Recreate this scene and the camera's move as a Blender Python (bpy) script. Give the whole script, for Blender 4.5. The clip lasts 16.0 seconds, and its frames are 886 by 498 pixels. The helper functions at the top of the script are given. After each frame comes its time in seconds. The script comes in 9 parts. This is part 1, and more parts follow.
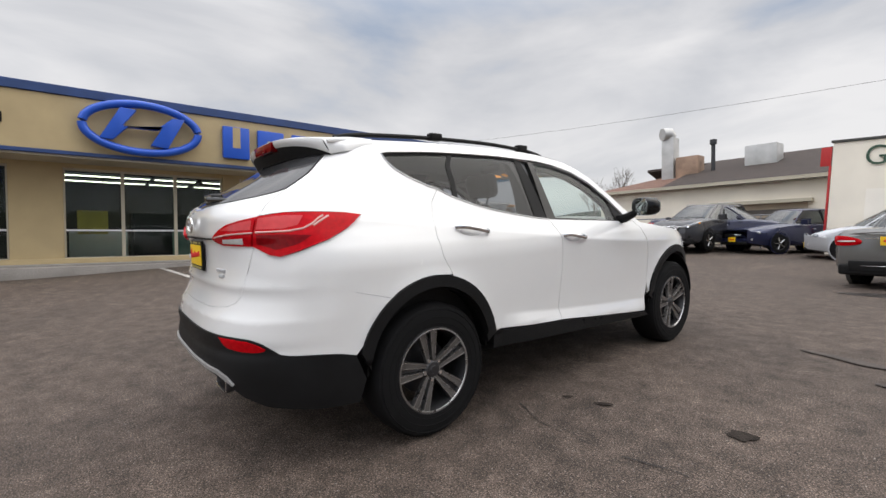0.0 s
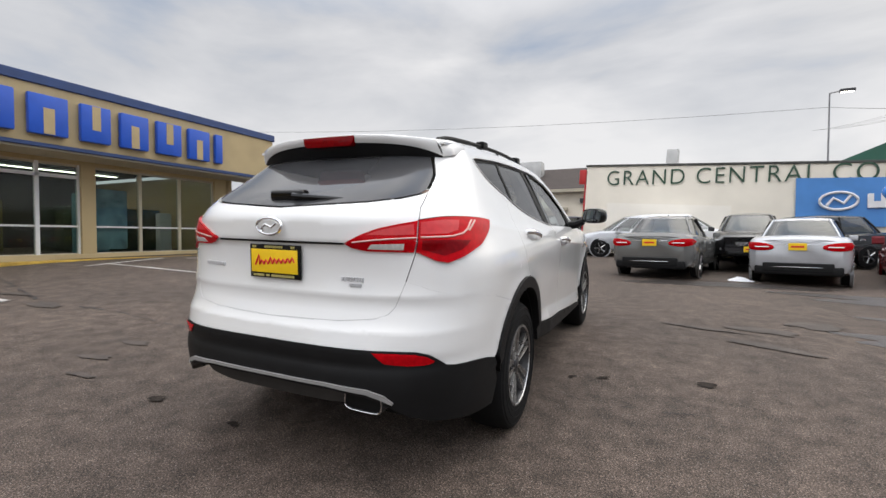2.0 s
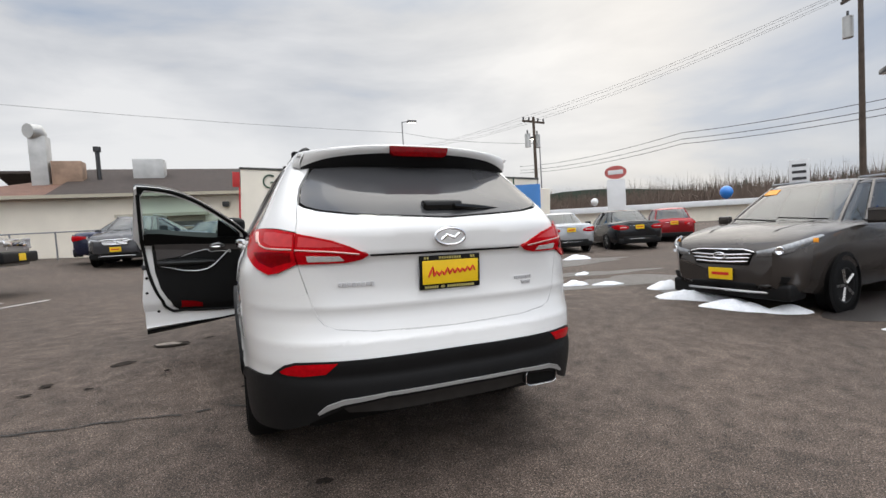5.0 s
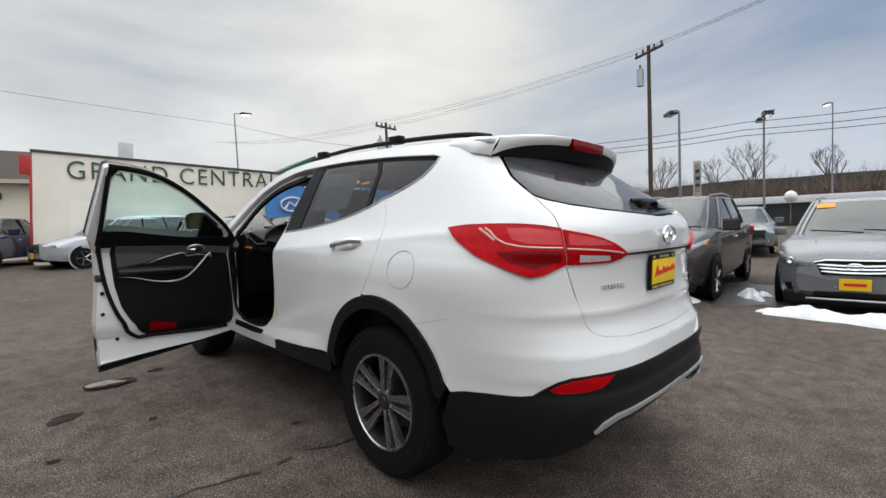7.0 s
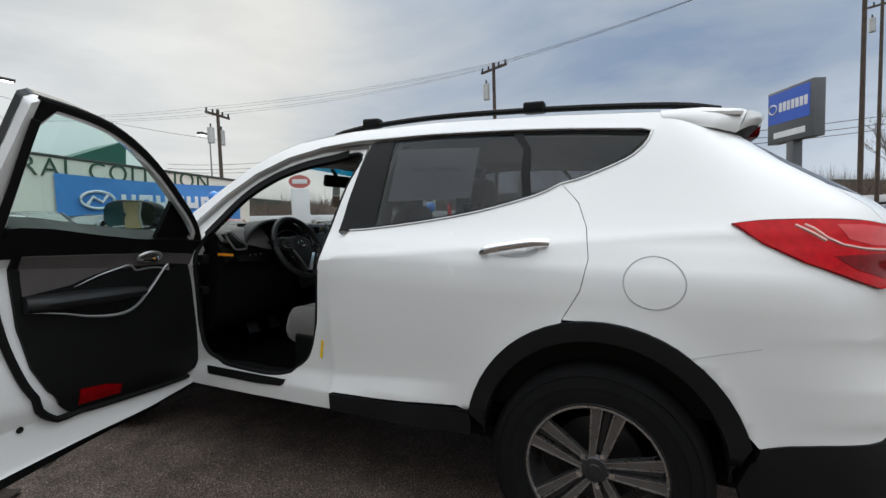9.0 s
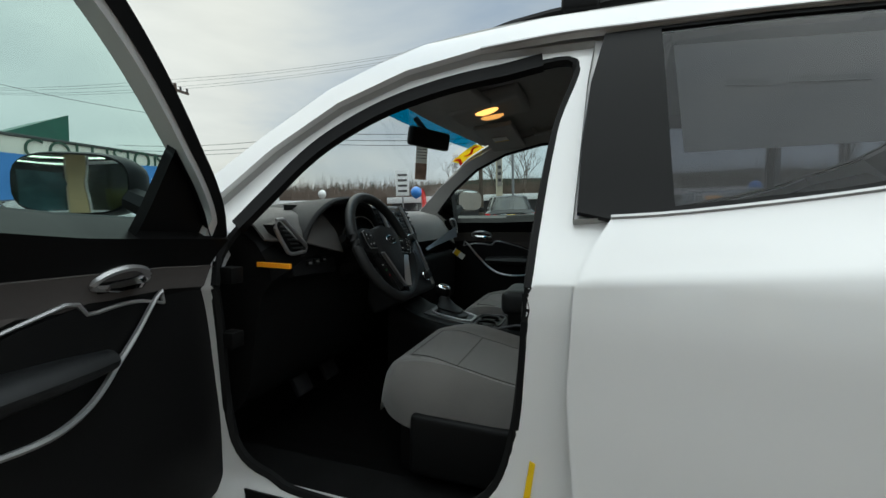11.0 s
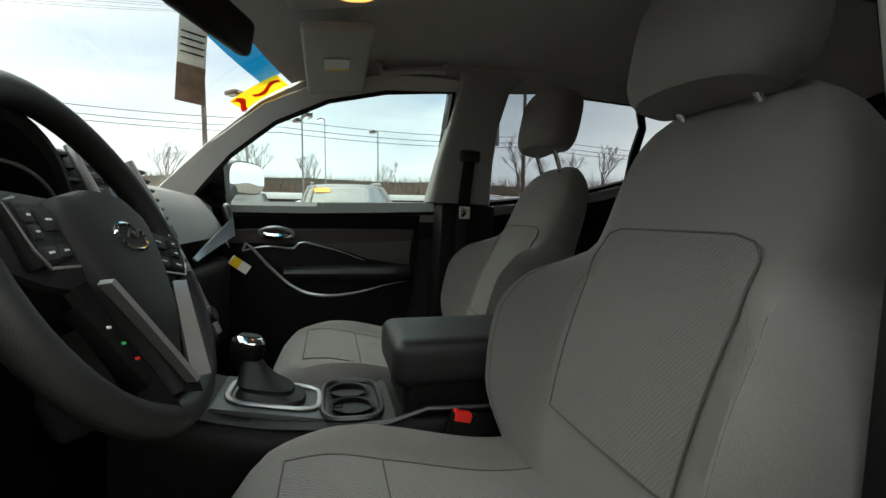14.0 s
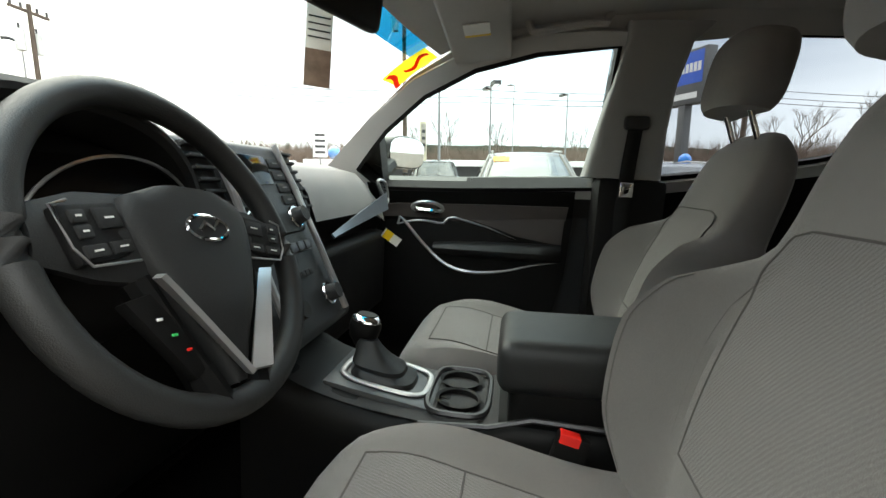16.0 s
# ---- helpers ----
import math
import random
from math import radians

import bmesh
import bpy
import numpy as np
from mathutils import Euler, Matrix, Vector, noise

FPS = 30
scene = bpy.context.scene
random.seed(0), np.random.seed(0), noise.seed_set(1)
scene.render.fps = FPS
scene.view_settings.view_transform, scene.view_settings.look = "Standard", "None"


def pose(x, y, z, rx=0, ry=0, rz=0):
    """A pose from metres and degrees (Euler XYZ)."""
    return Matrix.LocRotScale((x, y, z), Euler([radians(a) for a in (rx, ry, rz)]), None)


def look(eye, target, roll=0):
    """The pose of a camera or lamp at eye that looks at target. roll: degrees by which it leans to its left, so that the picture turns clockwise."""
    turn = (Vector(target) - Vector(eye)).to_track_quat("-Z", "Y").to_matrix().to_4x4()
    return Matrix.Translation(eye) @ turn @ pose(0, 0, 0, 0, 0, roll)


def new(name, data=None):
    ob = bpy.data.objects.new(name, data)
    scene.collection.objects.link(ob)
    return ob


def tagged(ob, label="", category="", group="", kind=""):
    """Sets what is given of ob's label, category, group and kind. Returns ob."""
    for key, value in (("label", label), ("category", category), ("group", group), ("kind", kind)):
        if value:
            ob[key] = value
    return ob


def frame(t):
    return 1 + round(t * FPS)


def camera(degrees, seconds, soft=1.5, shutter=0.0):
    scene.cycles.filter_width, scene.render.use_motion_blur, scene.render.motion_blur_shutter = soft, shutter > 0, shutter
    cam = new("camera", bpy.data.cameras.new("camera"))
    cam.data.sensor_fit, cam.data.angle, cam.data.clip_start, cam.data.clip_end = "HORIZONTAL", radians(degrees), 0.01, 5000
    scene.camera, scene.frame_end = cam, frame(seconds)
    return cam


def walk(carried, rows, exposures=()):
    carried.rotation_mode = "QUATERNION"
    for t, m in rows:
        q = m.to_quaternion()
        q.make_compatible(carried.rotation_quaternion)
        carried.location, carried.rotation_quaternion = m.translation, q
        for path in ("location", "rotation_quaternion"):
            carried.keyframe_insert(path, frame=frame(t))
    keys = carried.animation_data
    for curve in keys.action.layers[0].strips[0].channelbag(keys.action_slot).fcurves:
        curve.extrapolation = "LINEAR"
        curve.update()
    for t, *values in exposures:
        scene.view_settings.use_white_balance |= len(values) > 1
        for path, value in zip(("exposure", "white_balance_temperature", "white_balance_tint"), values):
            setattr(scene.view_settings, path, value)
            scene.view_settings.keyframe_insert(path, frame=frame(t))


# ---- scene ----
cam = camera(88.3, 16.0)
PATH = [
    (0, (2.883, -1.464, 1.055), (1.307, -0.233, 1.007), -0.41),
    (0.5, (2.598, -1.776, 1.053), (1.182, -0.365, 1.001), 0.12),
    (1, (2.302, -2.048, 1.074), (1.047, -0.492, 1.029), 0.71),
    (1.5, (1.996, -2.378, 1.100), (0.944, -0.678, 1.036), 0.42),
    (2, (1.632, -2.581, 1.092), (0.791, -0.767, 1.035), 0.14),
    (2.5, (1.242, -2.756, 1.131), (0.654, -0.845, 1.076), -0.06),
    (3, (0.901, -2.940, 1.149), (0.596, -0.964, 1.090), 0.36),
    (3.5, (0.476, -3.006, 1.124), (0.410, -1.009, 1.041), 0.13),
    (4, (0.052, -3.042, 1.152), (0.219, -1.050, 1.094), -0.54),
    (4.2, (-0.122, -3.074, 1.167), (0.190, -1.100, 1.095), -1.26),
    (6.3, (-1.815, -2.269, 1.201), (-0.631, -0.661, 1.085), -1.80),
    (6.5, (-1.924, -2.134, 1.216), (-0.693, -0.564, 1.079), -0.78),
    (7, (-2.196, -1.750, 1.239), (-0.782, -0.340, 1.122), -2.52),
    (7.5, (-2.362, -1.353, 1.241), (-0.795, -0.118, 1.109), -2.86),
    (8, (-2.442, -0.924, 1.266), (-0.755, 0.139, 1.110), -2.24),
    (8.5, (-2.531, -0.508, 1.271), (-0.740, 0.369, 1.115), -1.65),
    (9, (-2.464, -0.136, 1.257), (-0.629, 0.648, 1.128), -1.81),
    (9.5, (-2.300, 0.195, 1.273), (-0.439, 0.908, 1.105), -1.76),
    (10, (-2.157, 0.536, 1.266), (-0.283, 1.213, 1.093), -1.67),
    (10.2, (-2.087, 0.649, 1.264), (-0.212, 1.319, 1.080), -1.53),
    (12.3, (-1.153, 1.315, 1.242), (0.790, 1.784, 1.157), -1.83),
    (12.5, (-1.097, 1.334, 1.247), (0.864, 1.722, 1.199), -1.50),
    (13, (-0.993, 1.392, 1.214), (1.002, 1.433, 1.082), -0.21),
    (13.5, (-0.924, 1.454, 1.190), (1.041, 1.118, 1.028), 0.26),
    (14, (-0.880, 1.465, 1.181), (1.052, 0.985, 0.988), 0.59),
    (14.5, (-0.830, 1.414, 1.179), (1.126, 1.085, 0.923), -0.21),
    (15, (-0.790, 1.367, 1.185), (1.191, 1.330, 0.915), 0.06),
    (15.5, (-0.785, 1.349, 1.202), (1.178, 1.529, 0.862), 0.51),
    (16, (-0.789, 1.333, 1.209), (1.158, 1.640, 0.868), 0.38),
]
walk(cam, [(t, look(eye, target, roll)) for t, eye, target, roll in PATH],
     [(0, 0.12, 6650, 10), (4.2, 0.12, 6600, 9), (6.3, 0.04, 6550, 8), (8.0, -0.05, 6450, 6), (10.2, -0.12, 6350, 4), (12.3, 0.3, 6400, -9), (12.8, 0.45, 6400, -9), (13.5, 0.75, 6600, -6), (14.0, 1.1, 7000, -1), (14.5, 1.5, 7100, 3), (15.0, 1.75, 7000, 3), (16.0, 1.85, 7000, 2)])

# ---- overcast sky ----
world = bpy.data.worlds.new("overcast_sky")
scene.world = world
world.use_nodes = True
wn, wl = world.node_tree.nodes, world.node_tree.links
wn.clear()
w_out, w_bg = wn.new("ShaderNodeOutputWorld"), wn.new("ShaderNodeBackground")
w_sky = wn.new("ShaderNodeTexSky")
w_sky.sky_type, w_sky.sun_disc = "NISHITA", False
w_sky.sun_elevation, w_sky.sun_rotation = radians(24), radians(48)
w_co, w_map = wn.new("ShaderNodeTexCoord"), wn.new("ShaderNodeMapping")
w_map.inputs["Scale"].default_value = (1.0, 1.0, 3.2)
w_noise = wn.new("ShaderNodeTexNoise")
w_noise.inputs["Scale"].default_value, w_noise.inputs["Detail"].default_value = 1.7, 6.0
w_noise.inputs["Roughness"].default_value, w_noise.inputs["Distortion"].default_value = 0.52, 0.35
w_ramp = wn.new("ShaderNodeValToRGB")
w_ramp.color_ramp.elements[0].position, w_ramp.color_ramp.elements[0].color = 0.33, (0.37, 0.435, 0.55, 1)
w_ramp.color_ramp.elements[1].position, w_ramp.color_ramp.elements[1].color = 0.66, (0.80, 0.80, 0.82, 1)
w_e = w_ramp.color_ramp.elements.new(0.47)
w_e.color = (0.585, 0.60, 0.64, 1)
# the sun behind the clouds brightens a wide part of them
w_dot = wn.new("ShaderNodeVectorMath")
w_dot.operation = "DOT_PRODUCT"
SUN_WAY = Vector((0.55, 0.45, 0.75)).normalized()
w_dot.inputs[1].default_value = SUN_WAY
w_glow = wn.new("ShaderNodeMapRange")
w_glow.inputs["From Min"].default_value, w_glow.inputs["From Max"].default_value = 0.72, 1.0
w_glow.inputs["To Min"].default_value, w_glow.inputs["To Max"].default_value = 0.0, 0.42
w_warm = wn.new("ShaderNodeMix")
w_warm.data_type, w_warm.blend_type = "RGBA", "MIX"
w_warm.inputs["B"].default_value = (1.0, 0.95, 0.86, 1)
w_mix = wn.new("ShaderNodeMix")
w_mix.data_type = "RGBA"
w_mix.inputs["Factor"].default_value = 0.93
w_dim = wn.new("ShaderNodeMix")
w_dim.data_type, w_dim.blend_type = "RGBA", "MULTIPLY"
w_dim.inputs["Factor"].default_value, w_dim.inputs["B"].default_value = 1.0, (0.1, 0.1, 0.1, 1)
wl.new(w_co.outputs["Generated"], w_map.inputs["Vector"])
wl.new(w_map.outputs["Vector"], w_noise.inputs["Vector"])
wl.new(w_noise.outputs["Fac"], w_ramp.inputs["Fac"])
wl.new(w_co.outputs["Generated"], w_dot.inputs[0])
wl.new(w_dot.outputs["Value"], w_glow.inputs["Value"])
wl.new(w_glow.outputs["Result"], w_warm.inputs["Factor"])
wl.new(w_ramp.outputs["Color"], w_warm.inputs["A"])
wl.new(w_sky.outputs["Color"], w_dim.inputs["A"])
wl.new(w_dim.outputs["Result"], w_mix.inputs["A"])
wl.new(w_warm.outputs["Result"], w_mix.inputs["B"])
# an overcast sky grows brighter towards the zenith
w_sep, w_rise, w_up = wn.new("ShaderNodeSeparateXYZ"), wn.new("ShaderNodeMapRange"), wn.new("ShaderNodeMix")
w_rise.interpolation_type = "SMOOTHSTEP"
w_rise.inputs["From Min"].default_value, w_rise.inputs["From Max"].default_value = 0.38, 0.95
w_rise.inputs["To Min"].default_value, w_rise.inputs["To Max"].default_value = 1.0, 3.5
w_up.data_type, w_up.blend_type = "RGBA", "MULTIPLY"
w_up.inputs["Factor"].default_value = 1.0
wl.new(w_co.outputs["Generated"], w_sep.inputs["Vector"])
wl.new(w_sep.outputs["Z"], w_rise.inputs["Value"])
wl.new(w_mix.outputs["Result"], w_up.inputs["A"])
wl.new(w_rise.outputs["Result"], w_up.inputs["B"])
# and thinner cloud towards the south lets more light through
w_south, w_thin = wn.new("ShaderNodeMapRange"), wn.new("ShaderNodeMix")
w_south.interpolation_type = "SMOOTHSTEP"
w_south.inputs["From Min"].default_value, w_south.inputs["From Max"].default_value = -0.15, -0.85
w_south.inputs["To Min"].default_value, w_south.inputs["To Max"].default_value = 1.0, 1.58
w_thin.data_type, w_thin.blend_type = "RGBA", "MULTIPLY"
w_thin.inputs["Factor"].default_value = 1.0
wl.new(w_sep.outputs["Y"], w_south.inputs["Value"])
wl.new(w_up.outputs["Result"], w_thin.inputs["A"])
wl.new(w_south.outputs["Result"], w_thin.inputs["B"])
# a bank of darker, bluer cloud stands in the east
w_way, w_bank, w_blue = wn.new("ShaderNodeVectorMath"), wn.new("ShaderNodeMapRange"), wn.new("ShaderNodeMix")
w_way.operation = "DOT_PRODUCT"
w_way.inputs[1].default_value = Vector((1.0, -0.12, 0.38)).normalized()
w_bank.interpolation_type = "SMOOTHSTEP"
w_bank.inputs["From Min"].default_value, w_bank.inputs["From Max"].default_value = 0.70, 0.97
w_blue.data_type, w_blue.blend_type = "RGBA", "MULTIPLY"
w_blue.inputs["B"].default_value = (0.74, 0.80, 0.90, 1)
wl.new(w_co.outputs["Generated"], w_way.inputs[0])
wl.new(w_way.outputs["Value"], w_bank.inputs["Value"])
wl.new(w_bank.outputs["Result"], w_blue.inputs["Factor"])
wl.new(w_thin.outputs["Result"], w_blue.inputs["A"])
wl.new(w_blue.outputs["Result"], w_bg.inputs["Color"])
w_bg.inputs["Strength"].default_value = 1.0
wl.new(w_bg.outputs["Background"], w_out.inputs["Surface"])

sun = new("sun", bpy.data.lights.new("sun", "SUN"))
sun.data.energy, sun.data.angle, sun.data.color = 0.8, radians(70), (1.0, 0.95, 0.88)
sun.matrix_basis = look(SUN_WAY * 60, (0, 0, 0))

# ---- materials ----
def mat(name, colour, rough=0.5, metal=0.0, vary=0.12, scale=6.0, bump=0.0, bump_scale=60.0, coat=0.0, spec=0.5, fine=0.0, sheen=0.0):
    """A surface with a broad and a fine variation of colour and roughness, and a fine relief."""
    m = bpy.data.materials.new(name)
    m.use_nodes = True
    n, l = m.node_tree.nodes, m.node_tree.links
    b = n["Principled BSDF"]
    b.inputs["Metallic"].default_value, b.inputs["Roughness"].default_value = metal, rough
    b.inputs["Coat Weight"].default_value, b.inputs["Coat Roughness"].default_value = coat, 0.03
    b.inputs["Specular IOR Level"].default_value = spec
    b.inputs["Sheen Weight"].default_value = sheen
    co = n.new("ShaderNodeTexCoord")
    big = n.new("ShaderNodeTexNoise")
    big.inputs["Scale"].default_value, big.inputs["Detail"].default_value = scale, 5.0
    l.new(co.outputs["Object"], big.inputs["Vector"])
    r = n.new("ShaderNodeMapRange")
    r.inputs["From Min"].default_value, r.inputs["From Max"].default_value = 0.3, 0.7
    r.inputs["To Min"].default_value, r.inputs["To Max"].default_value = 1 - vary, 1 + vary
    l.new(big.outputs["Fac"], r.inputs["Value"])
    last = r.outputs["Result"]
    small = n.new("ShaderNodeTexNoise")
    small.inputs["Scale"].default_value, small.inputs["Detail"].default_value = bump_scale, 3.0
    l.new(co.outputs["Object"], small.inputs["Vector"])
    if fine:
        r2 = n.new("ShaderNodeMapRange")
        r2.inputs["From Min"].default_value, r2.inputs["From Max"].default_value = 0.3, 0.7
        r2.inputs["To Min"].default_value, r2.inputs["To Max"].default_value = 1 - fine, 1 + fine
        l.new(small.outputs["Fac"], r2.inputs["Value"])
        times = n.new("ShaderNodeMath")
        times.operation = "MULTIPLY"
        l.new(last, times.inputs[0])
        l.new(r2.outputs["Result"], times.inputs[1])
        last = times.outputs["Value"]
    mix = n.new("ShaderNodeMix")
    mix.data_type, mix.blend_type = "RGBA", "MULTIPLY"
    mix.inputs["Factor"].default_value, mix.inputs["A"].default_value = 1.0, (*colour, 1)
    l.new(last, mix.inputs["B"])
    l.new(mix.outputs["Result"], b.inputs["Base Color"])
    rr = n.new("ShaderNodeMapRange")
    rr.inputs["To Min"].default_value, rr.inputs["To Max"].default_value = max(0.02, rough - 0.06 * (rough > 0.15)), min(1, rough + 0.06 * (rough > 0.15))
    l.new(big.outputs["Fac"], rr.inputs["Value"])
    l.new(rr.outputs["Result"], b.inputs["Roughness"])
    if bump:
        bp = n.new("ShaderNodeBump")
        bp.inputs["Strength"].default_value, bp.inputs["Distance"].default_value = 1.0, bump
        l.new(small.outputs["Fac"], bp.inputs["Height"])
        l.new(bp.outputs["Normal"], b.inputs["Normal"])
    return m


def glass(name, tint, opacity, rough=0.0, base=0.045, deep=0.012):
    """A thin pane: clear through, tinted, with the gloss of glass."""
    m = bpy.data.materials.new(name)
    m.use_nodes = True
    n, l = m.node_tree.nodes, m.node_tree.links
    n.clear()
    out, mix, see, gloss = n.new("ShaderNodeOutputMaterial"), n.new("ShaderNodeMixShader"), n.new("ShaderNodeBsdfTransparent"), n.new("ShaderNodeBsdfGlossy")
    dark, body, fr = n.new("ShaderNodeBsdfDiffuse"), n.new("ShaderNodeMixShader"), n.new("ShaderNodeLayerWeight")
    see.inputs["Color"].default_value = (*tint, 1)
    dark.inputs["Color"].default_value = (deep, deep, deep * 1.05, 1)
    gloss.inputs["Roughness"].default_value = rough
    bend, add = n.new("ShaderNodeMath"), n.new("ShaderNodeMath")
    bend.operation, bend.inputs[1].default_value = "POWER", 4.0
    add.operation, add.inputs[1].default_value, add.inputs[2].default_value = "MULTIPLY_ADD", 0.85, base
    l.new(fr.outputs["Facing"], bend.inputs[0])
    l.new(bend.outputs["Value"], add.inputs[0])
    fr.inputs["Blend"].default_value = 0.5
    body.inputs["Fac"].default_value = opacity
    l.new(see.outputs["BSDF"], body.inputs[1])
    l.new(dark.outputs["BSDF"], body.inputs[2])
    l.new(add.outputs["Value"], mix.inputs["Fac"])
    l.new(body.outputs["Shader"], mix.inputs[1])
    l.new(gloss.outputs["BSDF"], mix.inputs[2])
    l.new(mix.outputs["Shader"], out.inputs["Surface"])
    return m


def glow(name, colour, strength):
    m = bpy.data.materials.new(name)
    m.use_nodes = True
    b = m.node_tree.nodes["Principled BSDF"]
    b.inputs["Base Color"].default_value = (*colour, 1)
    b.inputs["Emission Color"].default_value, b.inputs["Emission Strength"].default_value = (*colour, 1), strength
    return m


WHITE = mat("white_car_paint", (0.74, 0.737, 0.725), 0.25, 0, 0.012, 3, coat=1.0)
CLAD = mat("black_grained_plastic", (0.007, 0.007, 0.0074), 0.55, 0, 0.2, 8, 0.0004, 900, fine=0.15, spec=0.20)
RUBBER = mat("tyre_rubber", (0.0065, 0.0065, 0.0068), 0.75, 0, 0.2, 14, 0.0006, 300, fine=0.2, spec=0.15)
SEAL = mat("black_rubber_seal", (0.006, 0.006, 0.006), 0.65, 0, 0.1, 20, spec=0.15)
ALLOY = mat("machined_alloy", (0.42, 0.415, 0.41), 0.28, 0.95, 0.06, 20)
ALLOY_DARK = mat("dark_grey_alloy", (0.055, 0.055, 0.058), 0.38, 0.7, 0.1, 20)
CHROME = mat("chrome", (0.85, 0.85, 0.86), 0.07, 1.0, 0.02, 10)
SATIN = mat("satin_silver", (0.42, 0.42, 0.42), 0.36, 0.75, 0.06, 12)
SKID = mat("silver_skid_plastic", (0.36, 0.355, 0.35), 0.45, 0.35, 0.08, 10)
RED_LENS = mat("red_lamp_lens", (0.44, 0.002, 0.006), 0.10, 0, 0.15, 45, spec=0.12, fine=0.08)
RED_DEEP = mat("deep_red_lens", (0.17, 0.001, 0.003), 0.10, 0, 0.15, 60, spec=0.15, fine=0.1)
PINK_LENS = mat("pale_red_lamp_tube", (0.55, 0.045, 0.05), 0.15, 0, 0.08, 30, spec=0.3)
GUIDE = mat("pale_light_guide", (0.62, 0.36, 0.32), 0.2, 0.2, 0.1, 40)
CLEAR_LENS = mat("clear_lamp_lens", (0.70, 0.68, 0.66), 0.1, 0.2, 0.15, 60, coat=1.0)
PRIVACY = glass("privacy_glass", (0.35, 0.36, 0.38), 0.10, base=0.03)
PRIVACY_REAR = glass("rear_privacy_glass", (0.16, 0.17, 0.18), 0.92, base=0.035, deep=0.060)
TINT = glass("green_tinted_glass", (0.80, 0.90, 0.86), 0.02)
CLEAR = glass("clear_glass", (0.93, 0.96, 0.95), 0.0)
SHADE_BAND = glass("blue_shade_band", (0.01, 0.24, 0.42), 0.0)
BLACK = mat("black_plastic", (0.005, 0.005, 0.005), 0.5, 0, 0.1, 12, spec=0.15)
GLOSS_BLACK = mat("gloss_black", (0.004, 0.004, 0.004), 0.10, 0, 0.05, 12, spec=0.35)
TRIM_DARK = mat("dark_grey_soft_plastic", (0.018, 0.0185, 0.019), 0.6, 0, 0.1, 10, 0.0005, 700, fine=0.12, spec=0.3)
TRIM_GREY = mat("grey_soft_plastic", (0.165, 0.158, 0.150), 0.62, 0, 0.08, 10, 0.0004, 800, fine=0.08)
CLOTH = mat("grey_seat_cloth", (0.135, 0.127, 0.119), 0.95, 0, 0.07, 9, 0.0008, 1100, fine=0.16, sheen=0.25)
CLOTH_DARK = mat("dark_grey_carpet", (0.008, 0.008, 0.008), 0.95, 0, 0.2, 12, 0.002, 500, fine=0.3, spec=0.1)
HEADLINER = mat("grey_headliner", (0.40, 0.395, 0.38), 0.95, 0, 0.05, 8, 0.0006, 900, fine=0.08)
VINYL = mat("dark_armrest_vinyl", (0.0115, 0.0125, 0.013), 0.48, 0, 0.08, 12, 0.0004, 600, fine=0.1, spec=0.4)


def film(name, colour):
    """A thin printed sheet that lets some light through."""
    m = mat(name, colour, 0.5, 0, 0.08, 20)
    n, l = m.node_tree.nodes, m.node_tree.links
    thin, mix = n.new("ShaderNodeBsdfTranslucent"), n.new("ShaderNodeMixShader")
    l.new(n["Principled BSDF"].inputs["Base Color"].links[0].from_socket, thin.inputs["Color"])
    mix.inputs["Fac"].default_value = 0.5
    l.new(n["Principled BSDF"].outputs["BSDF"], mix.inputs[1])
    l.new(thin.outputs["BSDF"], mix.inputs[2])
    l.new(mix.outputs["Shader"], n["Material Output"].inputs["Surface"])
    return m


YELLOW = mat("yellow_plate_card", (0.85, 0.55, 0.008), 0.45, 0, 0.04, 20)
RED_INK = mat("red_print", (0.62, 0.015, 0.012), 0.5, 0, 0.05, 20)
ORANGE = mat("orange_label", (0.80, 0.30, 0.01), 0.5, 0, 0.05, 20)
PAPER = mat("white_paper", (0.75, 0.74, 0.70), 0.7, 0, 0.05, 20)

# ---- kit for building ----
def part(name, bm, material, parent=None, label="", smooth=True):
    """Links a bmesh as one mesh object under a thing or a part."""
    me = bpy.data.meshes.new(name)
    bm.to_mesh(me)
    bm.free()
    me.materials.append(material)
    if smooth:
        me.polygons.foreach_set("use_smooth", [True] * len(me.polygons))
        me.set_sharp_from_angle(angle=radians(38))
    ob = new(name, me)
    ob.parent = parent
    return tagged(ob, label)


def thing(name, label, category, group="", kind="", at=None):
    ob = new(name)
    ob.empty_display_size = 0.2
    if at is not None:
        ob.matrix_basis = at
    return tagged(ob, label, category, group, kind)


def box(x0, x1, y0, y1, z0, z1, bevel=0.0, segments=2, bm=None):
    own = bmesh.new()
    bmesh.ops.create_cube(own, size=1)
    for v in own.verts:
        v.co = Vector((x0 + (v.co.x + 0.5) * (x1 - x0), y0 + (v.co.y + 0.5) * (y1 - y0), z0 + (v.co.z + 0.5) * (z1 - z0)))
    if bevel:
        bmesh.ops.bevel(own, geom=own.edges[:] + own.verts[:], offset=bevel, segments=segments, profile=0.6, affect="EDGES", clamp_overlap=True)
    return joined(bm, own)


def joined(bm, own):
    if bm is None:
        return own
    table = {v: bm.verts.new(v.co) for v in own.verts}
    for f in own.faces:
        bm.faces.new([table[v] for v in f.verts])
    own.free()
    return bm


def moved(bm, m):
    bmesh.ops.transform(bm, matrix=m, verts=bm.verts[:])
    return bm


